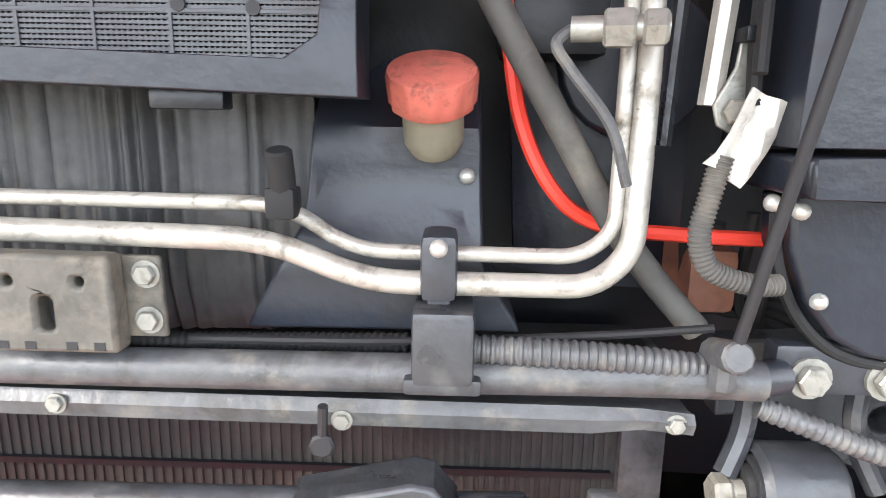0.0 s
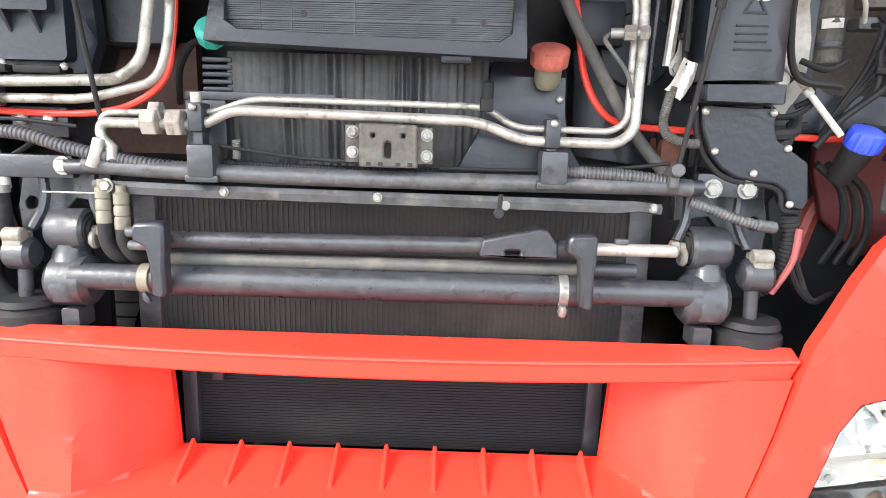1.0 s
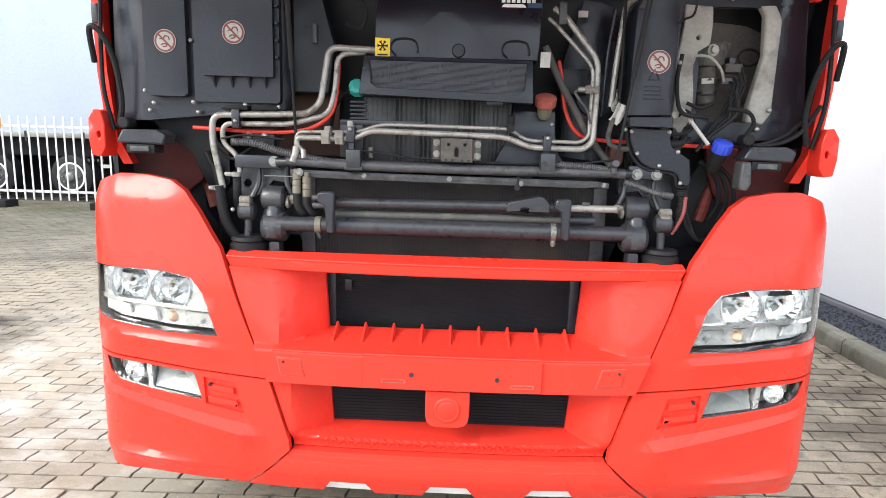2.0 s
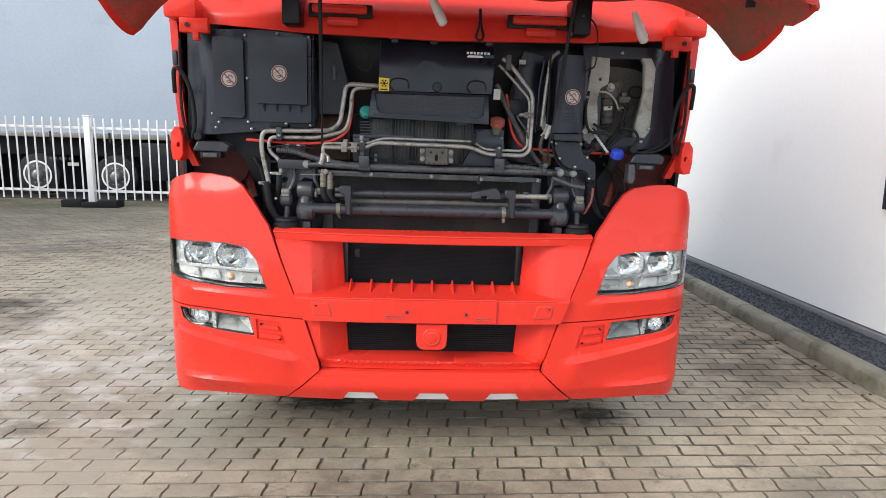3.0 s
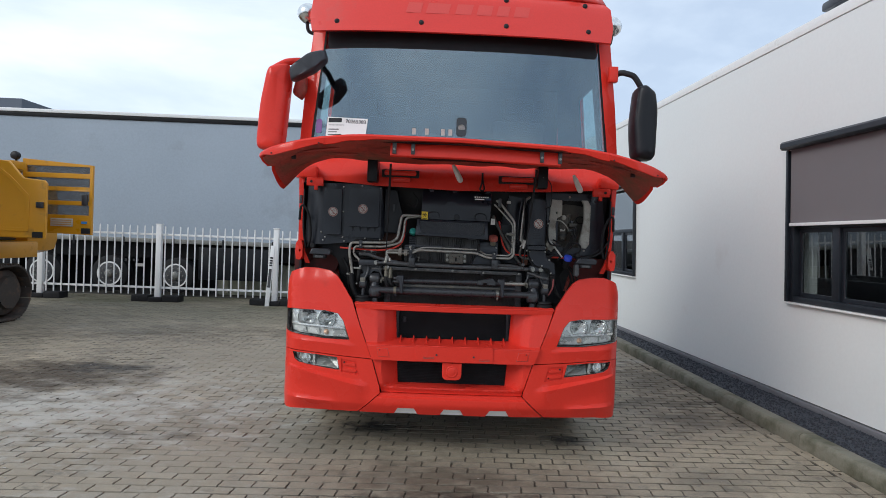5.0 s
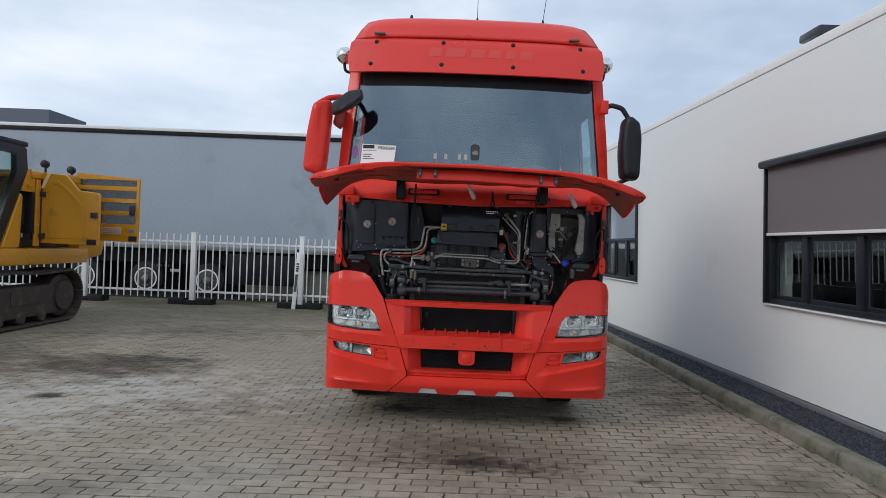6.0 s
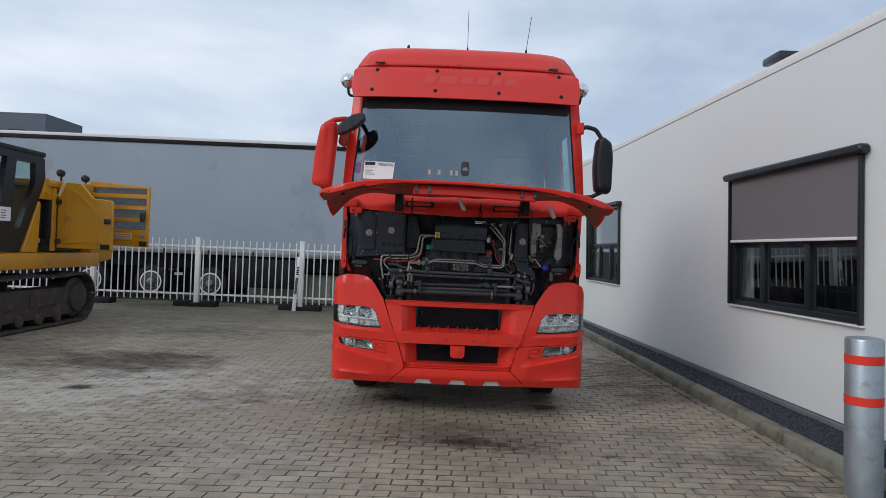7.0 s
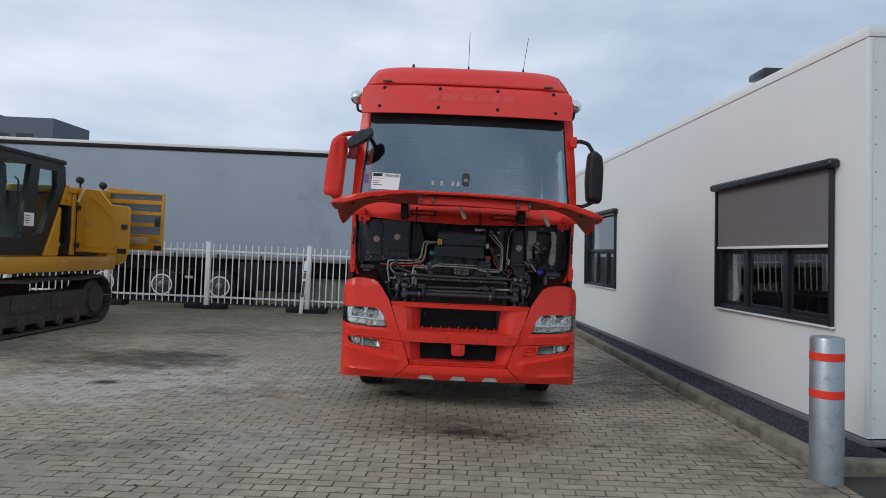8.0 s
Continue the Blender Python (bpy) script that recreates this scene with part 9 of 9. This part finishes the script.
for k in range(4):
    box(bm, -7.213, -7.2125, 3.80, 3.90 + 0.02 * (k % 2), 1.82 + 0.04 * k, 1.832 + 0.04 * k)
D("print", bm, INK, slip2)
# open doors, standing out from the side
bm = bmesh.new()
A = [(-7.19, 1.36), (-6.20, 1.34), (-6.20, 2.20), (-6.24, 2.24), (-6.56, 2.27), (-6.78, 2.52), (-7.19, 2.55)]
sheet(bm, A, (), 0.2, 0.2, lambda x, z: Vector((x, 5.18, z)), 0.05)
door = D("engine_door", bm, YELLOW, None, "yellow engine door swung wide open", bevel=0.015)
bm = bmesh.new()
sheet(bm, [(-7.05, 1.45), (-6.45, 1.45), (-6.45, 2.0), (-6.75, 2.30), (-6.92, 2.42), (-7.05, 2.42)], [[(-6.99, 1.51), (-6.51, 1.51), (-6.51, 1.97), (-6.78, 2.25), (-6.93, 2.36), (-6.99, 2.36)]], 5, 5, lambda x, z: Vector((x, 5.168, z)), 0.014)
D("pressed_rib", bm, YELLOW, door, bevel=0.004)
for x, z in ((-6.28, 1.86), (-7.16, 2.18), (-7.16, 1.48)):
    bm = bmesh.new()
    box(bm, x - 0.05, x + 0.05, 5.13, 5.18, z - 0.045, z + 0.045, 0.01)
    D("hinge", bm, DARK_MET, door)
bm = bmesh.new()
box(bm, -6.40, -6.24, 5.170, 5.178, 1.36, 1.45)
D("warning_label", bm, INK, door)
bm = bmesh.new()
sheet(bm, [(-7.04, 1.44), (-5.90, 1.42), (-5.90, 2.56), (-7.04, 2.64)],
      [[(-6.98, z0), (-5.95, z0), (-5.95, z1), (-6.98, z1)] for z0, z1 in ((1.74, 1.90), (1.97, 2.13), (2.20, 2.34), (2.42, 2.53))], 0.3, 0.3, lambda x, z: Vector((x, 5.90, z)), 0.05)
gd = D("grille_door", bm, YELLOW, None, "yellow slotted radiator door swung wide open", bevel=0.012)
for z0, z1 in ((1.74, 1.90), (1.97, 2.13), (2.20, 2.34), (2.42, 2.53)):
    bm = bmesh.new()
    for i in range(134):
        x = -6.98 + 1.03 * (i + 0.5) / 134
        box(bm, x - 0.0018, x + 0.0018, 5.93, 5.934, z0, z1)
    for i in range(int((z1 - z0) / 0.011)):
        z = z0 + 0.005 + i * 0.011
        box(bm, -6.98, -5.95, 5.928, 5.932, z - 0.0018, z + 0.0018)
    mm = D("door_mesh", bm, GREY_MET, gd)
    mm["kind"] = "stuff"
bm = bmesh.new()
box(bm, -6.56, -6.20, 5.885, 5.897, 1.55, 1.68, 0.004)
D("rating_plate", bm, STKWHT, gd)
bm = bmesh.new()
for k in range(3):
    box(bm, -6.54, -6.22, 5.882, 5.886, 1.575 + k * 0.035, 1.585 + k * 0.035)
D("plate_print", bm, YELLOW, gd)
bm = bmesh.new()
box(bm, -6.06, -5.92, 5.885, 5.897, 1.44, 1.53)
D("warning_label", bm, INK, gd)
bm = bmesh.new()
box(bm, -6.06, -5.97, 5.885, 5.897, 1.60, 1.64)
D("blue_label", bm, mat("blue_label_print", (0.03, 0.2, 0.5), 0.5, var=0.05, bump=0.0), gd)
bm = bmesh.new()
box(bm, -6.05, -5.96, 5.85, 5.90, 1.90, 2.08, 0.015)
D("door_catch", bm, DARK_MET, gd)
bm = bmesh.new()
hose(bm, [(-7.26, 5.10, 2.3), (-7.24, 5.12, 2.0), (-7.27, 5.12, 1.7), (-7.25, 5.10, 1.4)], 0.035)
D("cable_loom", bm, INK)
bm = bmesh.new()
box(bm, -7.34, -7.22, 5.0, 5.14, 1.5, 2.2, 0.02)
D("relay_cabinet", bm, INK)
for x, y, z in ((-7.25, 5.35, 2.66), (-6.95, 5.60, 2.60)):
    bm = bmesh.new()
    cyl(bm, (x, y, 2.54), (x, y, z), 0.018, 8)
    lathe(bm, (x, y + 0.05, z + 0.04), (x, y - 0.06, z + 0.05), [(0, 0.04), (0.3, 0.065), (0.9, 0.065), (1, 0.05)], 16)
    D("work_lamp", bm, INK, None, "black work lamp")
bm = bmesh.new()
box(bm, -7.25, -6.85, 5.4, 5.7, 2.42, 2.55, 0.02)
D("lamp_shelf", bm, YELLOW)
bm = bmesh.new()
sheet(bm, [(-7.10, 2.28), (-7.04, 2.28), (-6.93, 2.54), (-6.99, 2.54)], (), 5, 5, lambda x, z: Vector((x - 0.1, 5.165, z)), 0.006)
D("pale_stripe", bm, mat("pale_yellow_decal", (0.75, 0.62, 0.35), 0.5, var=0.05, bump=0.0), door)

# ---- kerb stones and pavers ----
kerb_root = structure(thing("kerb", LAY @ Vector((KX0, KY, 0)), "weathered concrete kerb along the building", "kerb"), "weathered concrete kerb along the building")
kerb_root["kind"] = "structure"
kerb_root.rotation_euler.z = radians(1.3)
bm = bmesh.new()
sheet(bm, [(0, -0.05), (KX1 - KX0, -0.05), (KX1 - KX0, 0.115), (0.025, 0.115), (0.006, 0.10), (0, 0.08)], step=50, fn=lambda a, b: Vector((a, 0.004, b)), thick=0.992)
kerb_first = part("kerb_stone", bm, KERB, kerb_root, bevel=0)
for i in range(1, 13):
    o = new("kerb_stone", kerb_first.data)
    o.parent = kerb_root
    o.location = (0.0015 * math.sin(i * 5.1), i * 1.0, 0.002 * math.sin(i * 3.7))
for i in range(5):
    o = new("kerb_stone", kerb_first.data)
    o.parent = kerb_root
    o.matrix_basis = pose(KX1 - KX0 + 1.0 + i, -0.01, 0, 0, 0, 90)

PL, PW, PG = 0.210, 0.105, 0.0016
rs = np.random.RandomState(11)


def bend(t):
    """The S-shaped end of an interlocking paver, across its width."""
    return 0.0052 * math.sin(math.pi * 0.85 * t)


def paver_mesh(name, cells, material):
    """Chamfered interlocking pavers, each with its own small height and tilt."""
    verts, faces, soiled = [], [], []
    for x, y, hx, hy, dz, ax, ay in cells:
        k = len(verts)
        c = rs.uniform(0.0015, 0.006, 4)
        ring = [(-hx + c[0] * 1.2 + bend(-1), -hy)]
        ring += [(a * hx, -hy + 0.0014 * math.sin(3 * a + x * 7) + rs.uniform(-0.0008, 0.0026)) for a in (-0.55, -0.1, 0.4)]
        ring += [(hx - c[1] * 1.2 + bend(-1), -hy), (hx + bend(-0.9), -hy + c[1])]
        ring += [(hx + bend(t), t * hy) for t in (-0.45, 0.0, 0.45)]
        ring += [(hx + bend(0.9), hy - c[2]), (hx - c[2] * 1.2 + bend(1), hy)]
        ring += [(a * hx, hy + 0.0014 * math.sin(3 * a + x * 7) + rs.uniform(-0.0026, 0.0008)) for a in (0.4, -0.1, -0.55)]
        ring += [(-hx + c[3] * 1.2 + bend(1), hy), (-hx + bend(0.9), hy - c[3])]
        ring += [(-hx + bend(t), t * hy) for t in (0.45, 0.0, -0.45)]
        ring.append((-hx + bend(-0.9), -hy + c[0]))
        ring = [(p + rs.uniform(-0.0017, 0.0014), q + rs.uniform(-0.0008, 0.0006)) for p, q in ring]
        n = len(ring)
        for shrink, low in ((0.0034, 0.0), (0.0, 0.0024), (0.0, None)):
            for a, b in ring:
                fx, fy = 1 - shrink / hx, 1 - shrink / hy
                verts.append((x + a * fx, y + b * fy, -0.03 if low is None else dz - low + ax * a / hx + ay * b / hy))
        faces.append(tuple(range(k, k + n)))
        for i in range(n):
            j = (i + 1) % n
            faces.append((k + n + i, k + n + j, k + j, k + i))
            faces.append((k + 2 * n + i, k + 2 * n + j, k + n + j, k + n + i))
            soiled += [len(faces) - 2, len(faces) - 1]
    me = bpy.data.meshes.new(name)
    me.from_pydata(verts, [], faces)
    me.materials.append(material)
    me.materials.append(PAVER_SAND)   # dirt sits in the bevels and down the sides
    mark = np.zeros(len(faces), dtype=np.int32)
    mark[soiled] = 1
    me.polygons.foreach_set("material_index", mark)
    return me


pavement = structure(thing("pavement", (0, 0, 0), "worn grey concrete block paving laid in running bond", "pavement"), "worn grey concrete block paving laid in running bond")
GUT = KX0 - 0.112   # a course laid lengthwise runs beside the kerb
near_cells, far_cells = [], []
for r in range(87):
    far_cells.append((KX0 - 0.056, -8.0 + (r + 0.5) * PL, 0.0515, PL / 2 - 0.003, rs.normal(0, 0.002), rs.normal(0, 0.001), rs.normal(0, 0.001)))
rows = int((10.4 + 8.0) / PW)
for r in range(rows):
    y = -8.0 + (r + 0.5) * PW
    off = (r % 2) * PL / 2
    x = -15.0 + off
    while x < GUT - 0.01:
        x1 = min(x + PL, GUT)
        if x1 - x > 0.02:
            cell = ((x + x1) / 2, y, (x1 - x) / 2 - PG + rs.uniform(-0.0046, 0.0002), PW / 2 - PG + rs.uniform(-0.0034, -0.0006), rs.normal(0, 0.0009), rs.normal(0, 0.0006), rs.normal(0, 0.0006))
            if -1.6 < cell[0] < 1.4 and -2.55 < y < -0.45 and len(near_cells) < 290:
                near_cells.append(cell)
            else:
                far_cells.append(cell)
        x += PL
variants = [paver_mesh("paver", [(0, 0, PL / 2 - PG - 0.0022, PW / 2 - PG - 0.0020, 0, rs.normal(0, 0.0007), rs.normal(0, 0.0007))], PAVER) for _ in range(12)]
for i, c in enumerate(near_cells):
    o = new("paver", variants[int(rs.randint(12))])
    o.parent = pavement
    o.location = (c[0], c[1], c[4])
rest = new("pavers", paver_mesh("pavers", far_cells, PAVER_J))
rest.parent = pavement
rest["kind"] = "stuff"
# swept sand lies in the joints, here nearly flush and there washed out
verts, faces = [], []
SX, SY, SD = 170, 200, 0.07
for j in range(SY + 1):
    for i in range(SX + 1):
        x, y = -9.2 + i * SD, -7.2 + j * SD
        fill = noise.fractal(Vector((x * 0.55, y * 0.8, 3.1)), 0.9, 2.0, 5) + 0.25 * noise.noise(Vector((x * 5, y * 5, 8)))
        fill += 0.7 * math.exp(-((x + 2.2) / 1.6) ** 2 - ((y - 2.9) / 1.8) ** 2) + 0.4 * math.exp(-((x + 1.9) / 1.5) ** 2 - ((y + 0.2) / 0.9) ** 2)
        fill -= 0.35 * min(1.0, max(0.0, (x + 0.8) / 1.2))
        verts.append((x, y, max(-0.0095, min(-0.0030, -0.0095 + 0.0085 * fill))))
for j in range(SY):
    for i in range(SX):
        k = j * (SX + 1) + i
        faces.append((k, k + 1, k + SX + 2, k + SX + 1))
me = bpy.data.meshes.new("joint_sand")
me.from_pydata(verts, [], faces)
me.materials.append(PAVER_SAND)
sand = new("joint_sand", me)
sand.parent = pavement
sand["kind"] = "stuff"
pavement.matrix_basis = LAY.copy()

# fallen leaves, crumbs of concrete and scraps, thickest along the kerb
rs = np.random.RandomState(23)


def scraps(name, count, place, sizes, material, label):
    verts, faces = [], []
    for _ in range(count):
        x, y = place()
        r, a, lift = rs.uniform(*sizes), rs.uniform(0, 6.28), rs.uniform(0.002, 0.010)
        k = len(verts)
        for t in range(6):
            c, q = a + t * math.pi / 3, r * (1.0 if t % 3 == 0 else rs.uniform(0.4, 0.7))
            verts.append((x + q * math.cos(c), y + q * math.sin(c), 0.004 + lift * rs.uniform(0.2, 1.0)))
        verts.append((x, y, 0.003))
        faces += [(k + t, k + (t + 1) % 6, k + 6) for t in range(6)]
    me = bpy.data.meshes.new(name)
    me.from_pydata(verts, [], faces)
    me.transform(LAY)
    me.materials.append(material)
    tagged(new(name, me), label, "litter", "", "stuff")


LEAF = mat("rotted_leaf", (0.035, 0.024, 0.014), 0.8, var=0.5, scale=20, bump=0.2, island=0.8)
CRUMB = mat("concrete_crumb", (0.42, 0.40, 0.36), 0.9, var=0.3, scale=20, bump=0.3, island=0.8)
scraps("leaf_litter", 70, lambda: (rs.uniform(-6.5, 2.6), rs.uniform(-2.5, 7.5)), (0.006, 0.020), LEAF, "scattered rotted brown leaves on the paving")
scraps("kerb_litter", 90, lambda: (KX0 - 0.01 - abs(rs.normal(0, 0.07)), rs.uniform(KY, 8.0)), (0.006, 0.018), LEAF, "rotted brown leaves gathered along the kerb")
scraps("crumbs", 60, lambda: (rs.uniform(-5.5, 2.7), rs.uniform(-2.5, 6.0)), (0.004, 0.014), CRUMB, "pale crumbs of concrete scattered over the paving")

# the yard's fall: all that stands on it turns with it
for o in scene.objects:
    if o.parent is None and o is not cam and o is not sun:
        o.matrix_world = SLOPE @ o.matrix_basis
